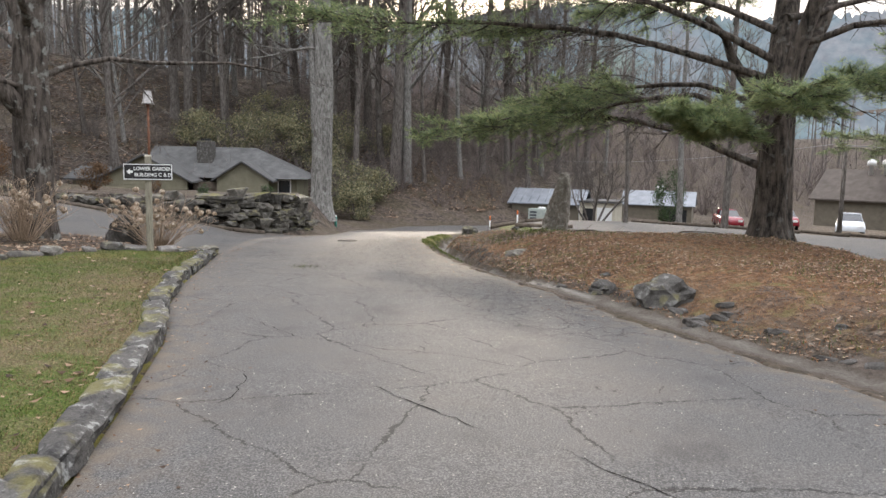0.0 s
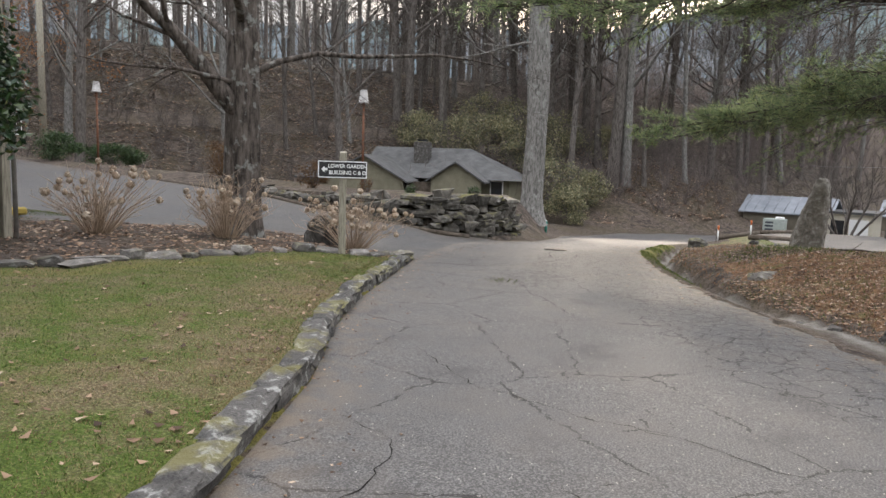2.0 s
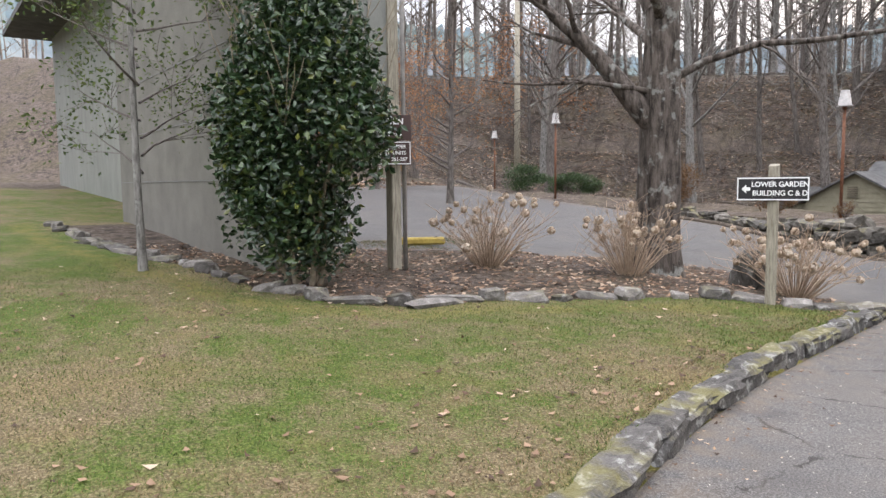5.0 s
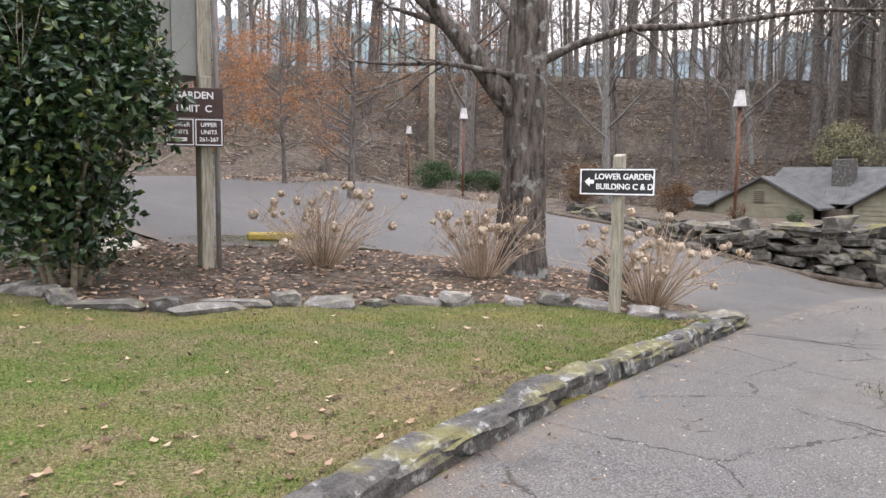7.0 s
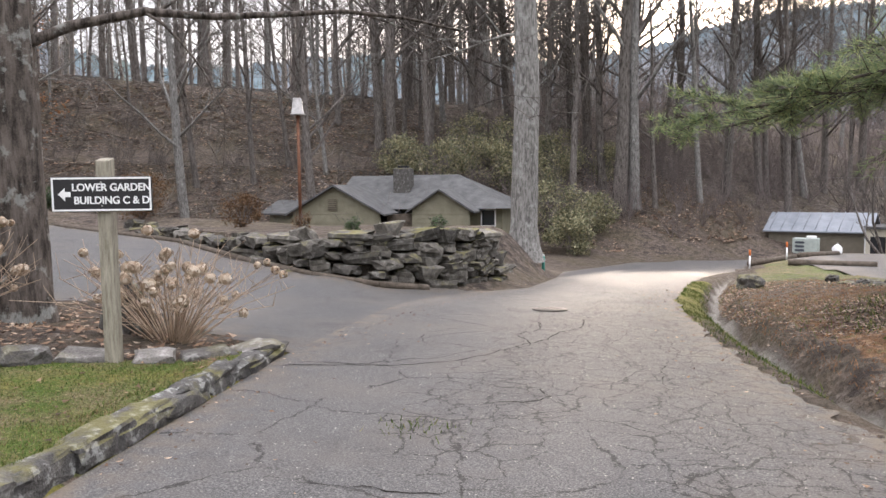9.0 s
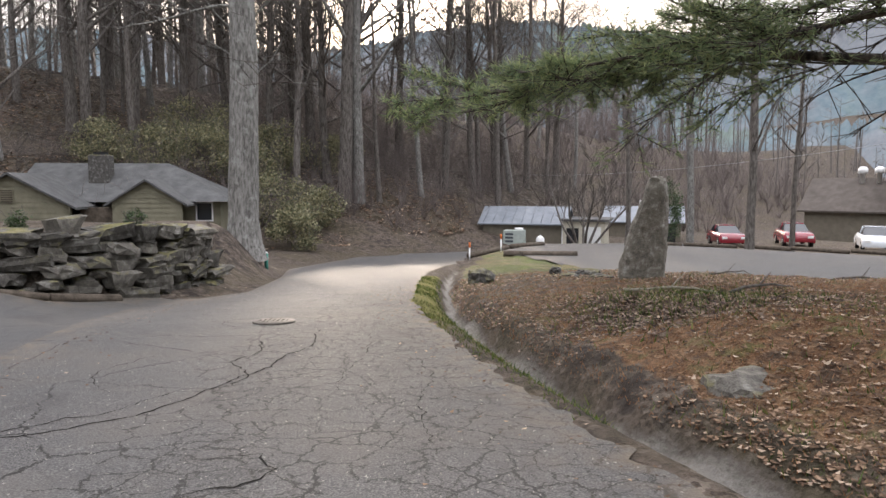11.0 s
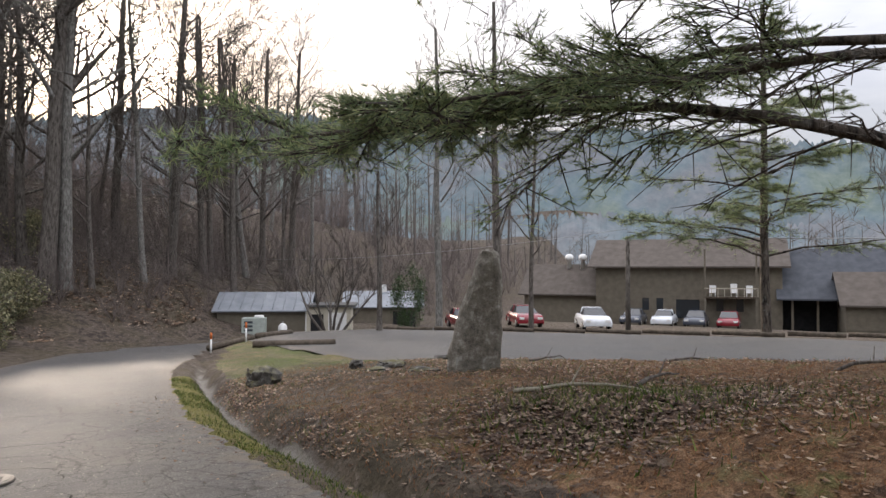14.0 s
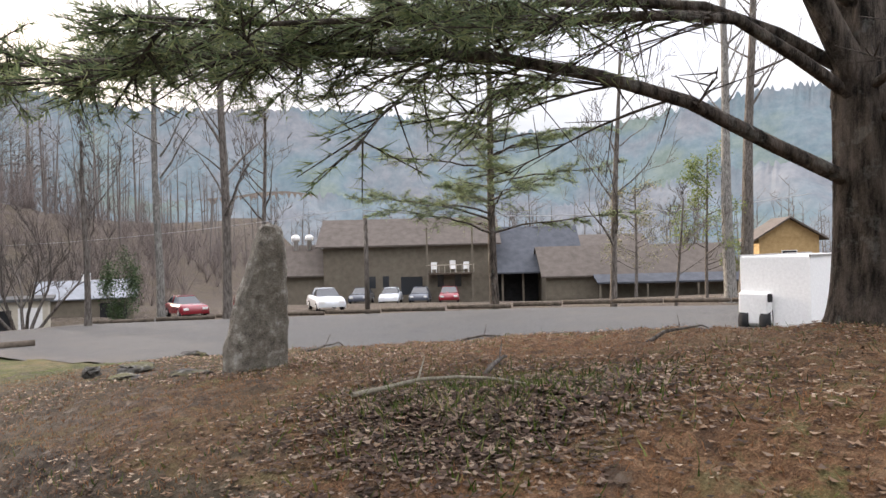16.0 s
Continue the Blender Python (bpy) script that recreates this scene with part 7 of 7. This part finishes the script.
def great_pine():
    rg = random.Random(301)
    x, y = 7.02, 13.72
    z0 = ground_z(x, y)
    t = thing("pine_tree", "great old pine with ridged bark and sweeping needled limbs", "tree", pose(x, y, z0))
    part("trunk", trunk_mesh("trunk", 0.36, 3.4, 301, M_BARK_PINE, 30, 1.4, (0.08, 0), 24, 0.1, 0.22), None, t)
    for a, e, r, ln in ((170, 58, 0.15, 2.6), (60, 82, 0.26, 9.0), (300, 75, 0.17, 8.0), (20, 68, 0.15, 7.0)):
        w = Wood()
        d = Vector((math.cos(radians(a)) * math.cos(radians(e)), math.sin(radians(a)) * math.cos(radians(e)), math.sin(radians(e))))
        pts = [Vector((0.05, 0, 2.2)) + d * ln * k / 6 + Vector((rg.gauss(0, 0.06), rg.gauss(0, 0.06), 0)) for k in range(7)]
        w.limb(pts, [r * (1.1 - 0.12 * k) for k in range(7)], 12)
        part("stem", w.mesh("stem", M_BARK_PINE), None, t, "thick forked upper stem")
    # long limbs over the lane: heading, length, radius, bare share, heights above the foot
    sweeps = [
        (144, 8.2, 0.085, 0.36, (1.35, 2.15, 2.55, 2.5, 2.45, 2.25)),
        (152, 6.6, 0.07, 0.36, (2.2, 2.95, 2.85, 2.6, 2.5, 2.4)),
        (136, 6.8, 0.07, 0.42, (2.6, 3.2, 3.25, 3.05, 2.85, 2.75)),
        (165, 9.4, 0.08, 0.42, (3.2, 3.8, 4.2, 4.35, 4.4, 4.35)),
        (178, 7.4, 0.08, 0.5, (3.6, 4.3, 4.8, 5.1, 5.3, 5.4)),
        (120, 6.0, 0.08, 0.45, (4.2, 4.8, 5.2, 5.4, 5.5, 5.5)),
        (228, 3.4, 0.05, 0.4, (2.0, 2.1, 2.15, 2.15, 2.1, 2.05)),
        (214, 3.4, 0.05, 0.45, (2.3, 2.4, 2.4, 2.35, 2.3, 2.2)),
        # the next five: unseen high limbs, added to shade lane and mound
        (155, 7.2, 0.09, 0.3, (5.6, 6.0, 6.4, 6.6, 6.7, 6.7)),
        (185, 7.4, 0.09, 0.3, (6.0, 6.5, 6.8, 7.0, 7.1, 7.1)),
        (170, 7.0, 0.09, 0.3, (7.2, 7.6, 7.9, 8.1, 8.2, 8.2)),
        (200, 6.4, 0.08, 0.35, (5.0, 5.4, 5.7, 5.9, 6.0, 6.0)),
        (140, 6.4, 0.08, 0.3, (6.8, 7.2, 7.5, 7.7, 7.8, 7.8)),
        (250, 4.6, 0.07, 0.45, (2.3, 2.45, 2.5, 2.5, 2.5, 2.4)),
        (275, 4.2, 0.07, 0.45, (2.6, 2.8, 2.9, 2.95, 2.95, 2.9)),
        (300, 4.4, 0.07, 0.45, (2.8, 2.95, 3.0, 3.0, 2.95, 2.9)),
        (332, 5.2, 0.08, 0.4, (3.8, 4.1, 4.3, 4.4, 4.4, 4.3)),
        (15, 5.4, 0.08, 0.4, (4.4, 4.7, 5.0, 5.2, 5.3, 5.2)),
        (85, 5.8, 0.08, 0.4, (5.2, 5.5, 5.8, 6.0, 6.1, 6.1)),
        (240, 5.2, 0.07, 0.4, (5.8, 6.1, 6.4, 6.6, 6.6, 6.5)),
        (45, 4.8, 0.07, 0.4, (6.8, 7.2, 7.5, 7.7, 7.7, 7.7)),
        (285, 4.8, 0.07, 0.4, (6.6, 7.0, 7.3, 7.4, 7.4, 7.3)),
    ]
    for a, ln, r, bare, heights in sweeps:
        w, tufts = Wood(), []
        d = Vector((math.cos(radians(a)), math.sin(radians(a)), 0))
        pine_limb(w, tufts, rg, Vector((0.1 * d.x, 0.1 * d.y, heights[0])), d, ln, r, 0, bare, 1.0 if heights[0] < 4 else 0.7, 0, heights)
        lb = part("limb", w.mesh("limb", M_BARK_PINE), None, t)
        part("needles", needle_tufts("needles", tufts, rg, 0.15, 6, M_NEEDLE), None, lb, "long soft green needles")


great_pine()


def small_pine(x, y, h, r, seed, label, lo=0.3, rad=0.2, whorls=14, nl=0.16, per=7, name="pine_tree"):
    rg = random.Random(seed)
    t = thing(name, label, "tree", pose(x, y, ground_z(x, y) - 0.05))
    part("trunk", trunk_mesh("trunk", rad, h, seed, M_BARK_PINE, 12, 1.25, (0, 0), 12, 0.05), None, t)
    w, tufts = Wood(), []
    for i in range(whorls):
        z = h * (lo + (0.96 - lo) * i / whorls)
        for k in range(3):
            a = rg.uniform(0, 6.28)
            pine_limb(w, tufts, rg, Vector((0, 0, z + rg.uniform(-0.2, 0.2))), Vector((math.cos(a), math.sin(a), 0)), r * (1.15 - 0.85 * i / whorls) * rg.uniform(0.7, 1.1), rad * 0.25, 0.12, 0.3, 0.4)
    part("limb_work", w.mesh("limb_work", M_BARK_PINE), None, t)
    part("needles", needle_tufts("needles", tufts, rg, nl, per, M_NEEDLE), None, t)


small_pine(25.3, 32.9, 15, 6.2, 401, "open-crowned white pine at the car park edge", 0.26, 0.22, 15, 0.16, 4)
sapling(38.6, 28.2, 8.2, 1.7, 402, "young bushy yellow-green tree beyond the car park", M_LEAFGREEN, 4200, 0.14, 0.1, M_BARK)
sapling(55, 41, 9.5, 2.6, 404, "pale yellow-green tree behind the lodge wing", M_LAUREL, 2600, 0.2, 0.14, M_BARK)
round_shrub(17.6, 55, 1.15, 4.6, M_HEDGE, "small dark evergreen behind the car park", 403, 5200, 0.13, "evergreen")


# ---- hydrangeas ----
M_HEAD = leafy("dry_flower", [(0.0, (0.3, 0.22, 0.15)), (0.5, (0.48, 0.38, 0.28)), (1.0, (0.66, 0.58, 0.47))], 0.8, 0.15, 0.3)
M_CANE = simple("dry_cane", (0.25, 0.18, 0.12), (0.45, 0.35, 0.26), 15)


def flower_head(rg, r):
    v, f = [], []
    for _ in range(55):
        d = Vector((rg.gauss(0, 1), rg.gauss(0, 1), rg.gauss(0, 1))).normalized()
        s = d.orthogonal().normalized()
        n = d.cross(s)
        c, k, b = d * r * rg.uniform(0.75, 1.05), r * 0.42, len(v)
        v += [c + s * k, c + n * k, c - s * k, c - n * k]
        f += [(b, b + 1, b + 2, b + 3)]
    return mesh_from("flower_head", v, f, M_HEAD, False)


HEADS = [flower_head(random.Random(600 + i), 0.052) for i in range(4)]


def hydrangea(x, y, h, spread, seed, heads, label):
    rg = random.Random(seed)
    t = thing("hydrangea", label, "shrub", pose(x, y, ground_z(x, y) - 0.04), "dead hydrangeas in the bed")
    w, tips = Wood(), []
    for i in range(110):
        a, k = rg.uniform(0, 6.28), rg.random() ** 0.75
        p0 = Vector((math.cos(a) * 0.16 * k, math.sin(a) * 0.16 * k, 0))
        hh = h * rg.uniform(0.3, 1.0) * (1 - 0.2 * k)
        p2 = Vector((math.cos(a) * spread * k, math.sin(a) * spread * k, hh))
        p1 = p0.lerp(p2, 0.5) + Vector((rg.gauss(0, 0.04), rg.gauss(0, 0.04), 0.1))
        w.limb([p0, p1, p2], [0.007, 0.005, 0.003], 4)
        tips.append(p2)
        for _ in range(3):
            q = p1.lerp(p2, rg.random())
            e = q + Vector((rg.gauss(0, 0.13), rg.gauss(0, 0.13), rg.uniform(0.08, 0.22)))
            w.limb([q, e], [0.004, 0.002], 3)
            if rg.random() < 0.3:
                tips.append(e)
    part("cane_clump", w.mesh("cane_clump", M_CANE), None, t, "thin bare brown canes")
    rg.shuffle(tips)
    for p in tips[:heads]:
        o = part("flower_head", rg.choice(HEADS), None, t)
        o.matrix_basis = pose(p.x, p.y, p.z + 0.03, rg.uniform(0, 90), 0, rg.uniform(0, 360)) @ Matrix.Scale(rg.uniform(0.7, 1.25), 4)


hydrangea(-7.95, 9.45, 1.15, 1.1, 71, 30, "dry hydrangea shrub with withered tan flower heads")
hydrangea(-6.8, 11.1, 1.15, 0.85, 72, 34, "dry hydrangea shrub beside the old tree")
hydrangea(-4.75, 11.75, 1.1, 1.15, 73, 52, "dry hydrangea shrub behind the wooden sign")


# ---- grass, needles and fallen leaves ----
def blades(name, label, count, place, hmin, hmax, seed, material, width=0.006):
    rg = np.random.RandomState(seed)
    x, y = place(rg, count)
    z = terrain(x, y) - 0.008
    n = len(x)
    a, h, ln = rg.uniform(0, 6.28, n), rg.uniform(hmin, hmax, n), rg.normal(0, 0.5, (n, 2))
    wx, wy = np.cos(a) * width, np.sin(a) * width
    v = np.empty((n, 3, 3))
    v[:, 0] = np.stack([x - wx, y - wy, z], -1)
    v[:, 1] = np.stack([x + wx, y + wy, z], -1)
    v[:, 2] = np.stack([x + ln[:, 0] * h, y + ln[:, 1] * h, z + h], -1)
    me = bpy.data.meshes.new(name)
    me.vertices.add(n * 3)
    me.vertices.foreach_set("co", v.ravel())
    me.loops.add(n * 3)
    me.loops.foreach_set("vertex_index", np.arange(n * 3))
    me.polygons.add(n)
    me.polygons.foreach_set("loop_start", np.arange(0, n * 3, 3))
    me.polygons.foreach_set("loop_total", np.full(n, 3))
    me.update(calc_edges=True)
    me.materials.append(material)
    return tagged(new(name, me), label, "grass", kind="stuff")


def fallen(name, label, count, place, smin, smax, seed, material):
    """Curled dead leaves lying about."""
    rg = np.random.RandomState(seed)
    x, y = place(rg, count)
    n = len(x)
    z = terrain(x, y) + 0.012
    a, s = rg.uniform(0, 6.28, n), rg.uniform(smin, smax, n)
    c, d = np.cos(a) * s, np.sin(a) * s
    t = rg.normal(0, 0.35, (n, 4)) * s[:, None]
    v = np.empty((n, 4, 3))
    v[:, 0] = np.stack([x - c, y - d, z + np.abs(t[:, 0])], -1)
    v[:, 1] = np.stack([x - d * 0.6, y + c * 0.6, z + t[:, 1] * 0.3], -1)
    v[:, 2] = np.stack([x + c, y + d, z + np.abs(t[:, 2])], -1)
    v[:, 3] = np.stack([x + d * 0.6, y - c * 0.6, z + t[:, 3] * 0.3], -1)
    i = np.arange(n) * 4
    fa = np.stack([i, i + 1, i + 2, i, i + 2, i + 3], -1).ravel()
    me = bpy.data.meshes.new(name)
    me.vertices.add(n * 4)
    me.vertices.foreach_set("co", v.ravel())
    me.loops.add(n * 6)
    me.loops.foreach_set("vertex_index", fa)
    me.polygons.add(n * 2)
    me.polygons.foreach_set("loop_start", np.arange(0, n * 6, 3))
    me.polygons.foreach_set("loop_total", np.full(n * 2, 3))
    me.update(calc_edges=True)
    me.materials.append(material)
    return tagged(new(name, me), label, "leaves", kind="stuff")


def on_lawn(rg, n):
    y = rg.uniform(0, 12, n)
    x = left_x(y) - 0.2 - rg.uniform(0, 1, n) ** 1.4 * 8
    k = ~inside(BED, x, y) & (np.sin(x * 1.3 + np.sin(y * 1.1) * 2) * np.sin(y * 0.9 + 1) > rg.uniform(-1.2, 0.9, n))
    return x[k], y[k]


def on_lawn_bare(rg, n):
    y = rg.uniform(0, 12, n)
    x = left_x(y) - 0.25 - rg.uniform(0, 1, n) ** 1.4 * 8
    k = ~inside(BED, x, y) & (np.sin(x * 1.3 + np.sin(y * 1.1) * 2) * np.sin(y * 0.9 + 1) < rg.uniform(-0.6, 0.9, n))
    return x[k], y[k]


def on_mound(rg, n):
    y = rg.uniform(5, 24, n)
    x = right_x(y) + 0.7 + rg.uniform(0, 1, n) ** 1.2 * 8.3
    k = x < 10.5
    return x[k], y[k]


def on_mound_dips(rg, n):
    x, y = on_mound(rg, n)
    k = np.sin(x * 1.1 + y * 0.5) * np.sin(y * 0.8 - x * 0.3) > rg.uniform(-0.5, 0.8, len(x))
    return x[k], y[k]


def in_bed(rg, n):
    x, y = rg.uniform(-12, -3.8, n), rg.uniform(5.5, 13.8, n)
    k = inside(BED, x, y)
    return x[k], y[k]


def by_road(rg, n):
    y = rg.uniform(1, 22, n)
    s = rg.uniform(0, 1, n) < 0.5
    x = np.where(s, left_x(np.minimum(y, 12)) + rg.exponential(0.2, n), right_x(y) - rg.exponential(0.35, n))
    return x, y


def on_slope(rg, n):
    x, y = rg.uniform(-45, 5, n), rg.uniform(20, 62, n)
    hd = (x + 40) * -0.66 + (y - 20) * 0.75
    k = (hd > -2) & (hd < 22)
    return x[k], y[k]


M_BLADE = leafy("grass_blade", [(0.0, (0.022, 0.04, 0.006)), (0.5, (0.068, 0.108, 0.018)), (0.8, (0.135, 0.16, 0.04)), (1.0, (0.25, 0.19, 0.1))], 0.6, 0.2, 0.3)
M_DRYBLADE = leafy("dry_blade", [(0.0, (0.09, 0.062, 0.032)), (1.0, (0.3, 0.23, 0.125))], 0.7, 0.2, 0.3)
M_FALLEN = leafy("fallen_leaf", [(0.0, (0.04, 0.026, 0.018)), (0.5, (0.13, 0.08, 0.05)), (0.85, (0.3, 0.2, 0.13)), (1.0, (0.45, 0.36, 0.27))], 0.75, 0.2, 0.15)
M_STRAWNEEDLE = leafy("fallen_needle", [(0.0, (0.14, 0.06, 0.028)), (1.0, (0.34, 0.18, 0.085))], 0.75, 0.2, 0.1)
blades("lawn_grass", "short patchy green winter grass", 170000, on_lawn, 0.01, 0.035, 1, M_BLADE, 0.004)
blades("lawn_straw", "dead straw-coloured grass between the green patches", 150000, on_lawn_bare, 0.008, 0.03, 12, M_DRYBLADE, 0.004)
blades("dry_grass", "sparse dry grass and pine straw on the mound", 60000, on_mound, 0.01, 0.05, 2, M_STRAWNEEDLE, 0.004)
blades("mound_grass", "thin green grass tufts on the mound", 22000, on_mound_dips, 0.02, 0.09, 9, M_BLADE, 0.005)
fallen("lawn_leaves", "scattered brown leaves on the lawn", 2600, on_lawn_bare, 0.01, 0.038, 3, M_FALLEN)
fallen("mound_leaves", "drifts of dead brown leaves on the mound", 130000, on_mound_dips, 0.01, 0.029, 4, M_FALLEN)
fallen("bed_leaves", "dead leaves covering the planting bed", 9000, in_bed, 0.02, 0.05, 5, M_FALLEN)
fallen("road_litter", "leaf scraps and gravel along the road edges", 900, by_road, 0.006, 0.022, 6, M_FALLEN)
fallen("slope_leaves", "brown leaf litter on the wooded bank", 70000, on_slope, 0.05, 0.15, 7, M_FALLEN)


def on_road(rg, n):
    y = rg.uniform(0.5, 24, n)
    u = rg.uniform(0.02, 0.98, n)
    return left_x(y) * (1 - u) + right_x(y) * u, y


M_GRIT = leafy("road_grit", [(0.0, (0.1, 0.09, 0.08)), (1.0, (0.34, 0.32, 0.29))], 0.8, 0.2, 0.0)
fallen("road_gravel", "fine loose gravel specks on the asphalt", 14000, on_road, 0.003, 0.01, 14, M_GRIT)
rng = random.Random(55)
for x, y, ln, a, r in ((-27, 36, 7, 30, 0.16), (-20, 44, 6, 20, 0.14), (-31, 31, 5, 55, 0.13), (-13, 50, 7, 35, 0.15), (-17, 47, 4.5, 80, 0.12), (-9, 53, 5, 25, 0.12), (-36, 30, 6, 40, 0.15)):
    w = Wood()
    n = 7
    pts = []
    for i in range(n):
        k = i / (n - 1)
        px, py = x + math.cos(radians(a)) * ln * k, y + math.sin(radians(a)) * ln * k
        pts.append(Vector((px, py, ground_z(px, py) + r * 0.7)))
    w.limb(pts, [r * (1 - 0.5 * i / n) for i in range(n)], 8)
    for _ in range(4):
        q = pts[rng.randint(2, n - 1)]
        w.limb([q, q + Vector((rng.gauss(0, 0.5), rng.gauss(0, 0.5), rng.uniform(0.3, 1.0)))], [r * 0.3, 0.01], 5)
    tagged(new("fallen_log", w.mesh("fallen_log", M_BARK)), "fallen grey tree trunk lying on the leafy bank", "log")

# sticks on the mound, weed in the road
for k, (x, y, ln, a, b) in enumerate(((2.1, 15.9, 1.3, 5, -0.7), (5.2, 20.5, 1.0, 10, 0.1), (6.4, 18.6, 0.9, -30, 0.1), (3.2, 15.6, 1.3, 20, 0.1), (7.6, 18.0, 0.8, 40, 0.1), (5.6, 15.4, 1.2, -25, 0.2))):
    w = Wood()
    pts = []
    for i in range(6):
        u = i / 5
        aa = radians(a + b * 90 * u)
        px, py = x + math.cos(aa) * ln * u, y + math.sin(aa) * ln * u
        pts.append(Vector((px, py, ground_z(px, py) + 0.03 + 0.05 * math.sin(u * 3.1))))
    w.limb(pts, [0.022, 0.02, 0.017, 0.014, 0.01, 0.006], 6)
    w.limb([pts[2], pts[2] + Vector((0.2, 0.12, 0.14))], [0.01, 0.004], 4)
    tagged(new("fallen_stick", w.mesh("fallen_stick", M_WEATHERED if k == 0 else M_BARK)), "bent bare stick lying on the leafy mound", "stick")


def road_weed(rg, n):
    return -1.82 + rg.normal(0, 0.13, n), 10.27 + rg.normal(0, 0.12, n)


def verge_tufts(rg, n):
    y = rg.uniform(12, 26, n)
    x = right_x(y) + rg.uniform(0.0, 0.5, n)
    k = np.sin(y * 2.1 + x * 9) * np.sin(y * 0.9 + x * 4) > rg.uniform(-0.6, 0.6, n)
    return x[k], y[k]


blades("road_weed", "small tuft of pale weeds growing through the asphalt", 90, road_weed, 0.03, 0.08, 31, M_BLADE, 0.006)
blades("verge_grass", "mossy yellow-green verge between road and ditch", 9000, verge_tufts, 0.015, 0.06, 32, M_BLADE, 0.005)


# ---- small roadside things ----
M_ORANGEPAINT = simple("orange_plastic", (0.5, 0.12, 0.03), (0.62, 0.18, 0.05), 10, 0.5)
for x, y in ((2.9, 40.2), (4.7, 42.6)):
    t = thing("marker_post", "thin orange and white marker post by the lane", "marker", pose(x, y, ground_z(x, y)), "marker posts at the bend")
    part("stake", tube([(0, 0, -0.1, 0.035), (0, 0, 0.55, 0.035)], 6), M_WHITE, t)
    part("band", tube([(0, 0, 0.55, 0.045), (0, 0, 0.8, 0.045)], 6), M_ORANGEPAINT, t)
t = thing("utility_marker", "small green utility marker at the road verge", "marker", pose(-4.0, 27.5, ground_z(-4.0, 27.5)))
part("tube", tube([(0, 0, -0.1, 0.05), (0, 0, 0.42, 0.05)], 8), simple("green_plastic", (0.05, 0.22, 0.17), (0.08, 0.3, 0.24)), t)
part("cap", tube([(0, 0, 0.42, 0.055), (0, 0, 0.47, 0.03)], 8), M_WHITE, t)
t = thing("wheel_stop", "chipped yellow parking stop on the drive", "parking stop", pose(-10.7, 10.2, ground_z(-10.7, 10.2), 0, 0, 62))
part("bar", box(-0.4, -0.08, 0, 0.4, 0.08, 0.13, 0.03), simple("worn_yellow", (0.3, 0.22, 0.05), (0.5, 0.38, 0.1), 9), t)
part("bolt", tube([(0.25, 0, 0.13, 0.02), (0.25, 0, 0.145, 0.02)], 6), M_IRON, t)


def drift_spot(rg, n):
    return 2.35 + rg.normal(0, 0.62, n), 14.9 + rg.normal(0, 0.62, n)


M_DARKLEAF = leafy("rotting_leaf", [(0.0, (0.03, 0.02, 0.015)), (0.6, (0.09, 0.055, 0.04)), (1.0, (0.3, 0.23, 0.17))], 0.7, 0.25, 0.1)
fallen("leaf_drift", "dark drift of rotting leaves on the mound", 9500, drift_spot, 0.014, 0.032, 41, M_DARKLEAF)
blades("drift_weeds", "green weeds growing through the leaf drift", 1500, drift_spot, 0.04, 0.12, 42, M_BLADE, 0.007)
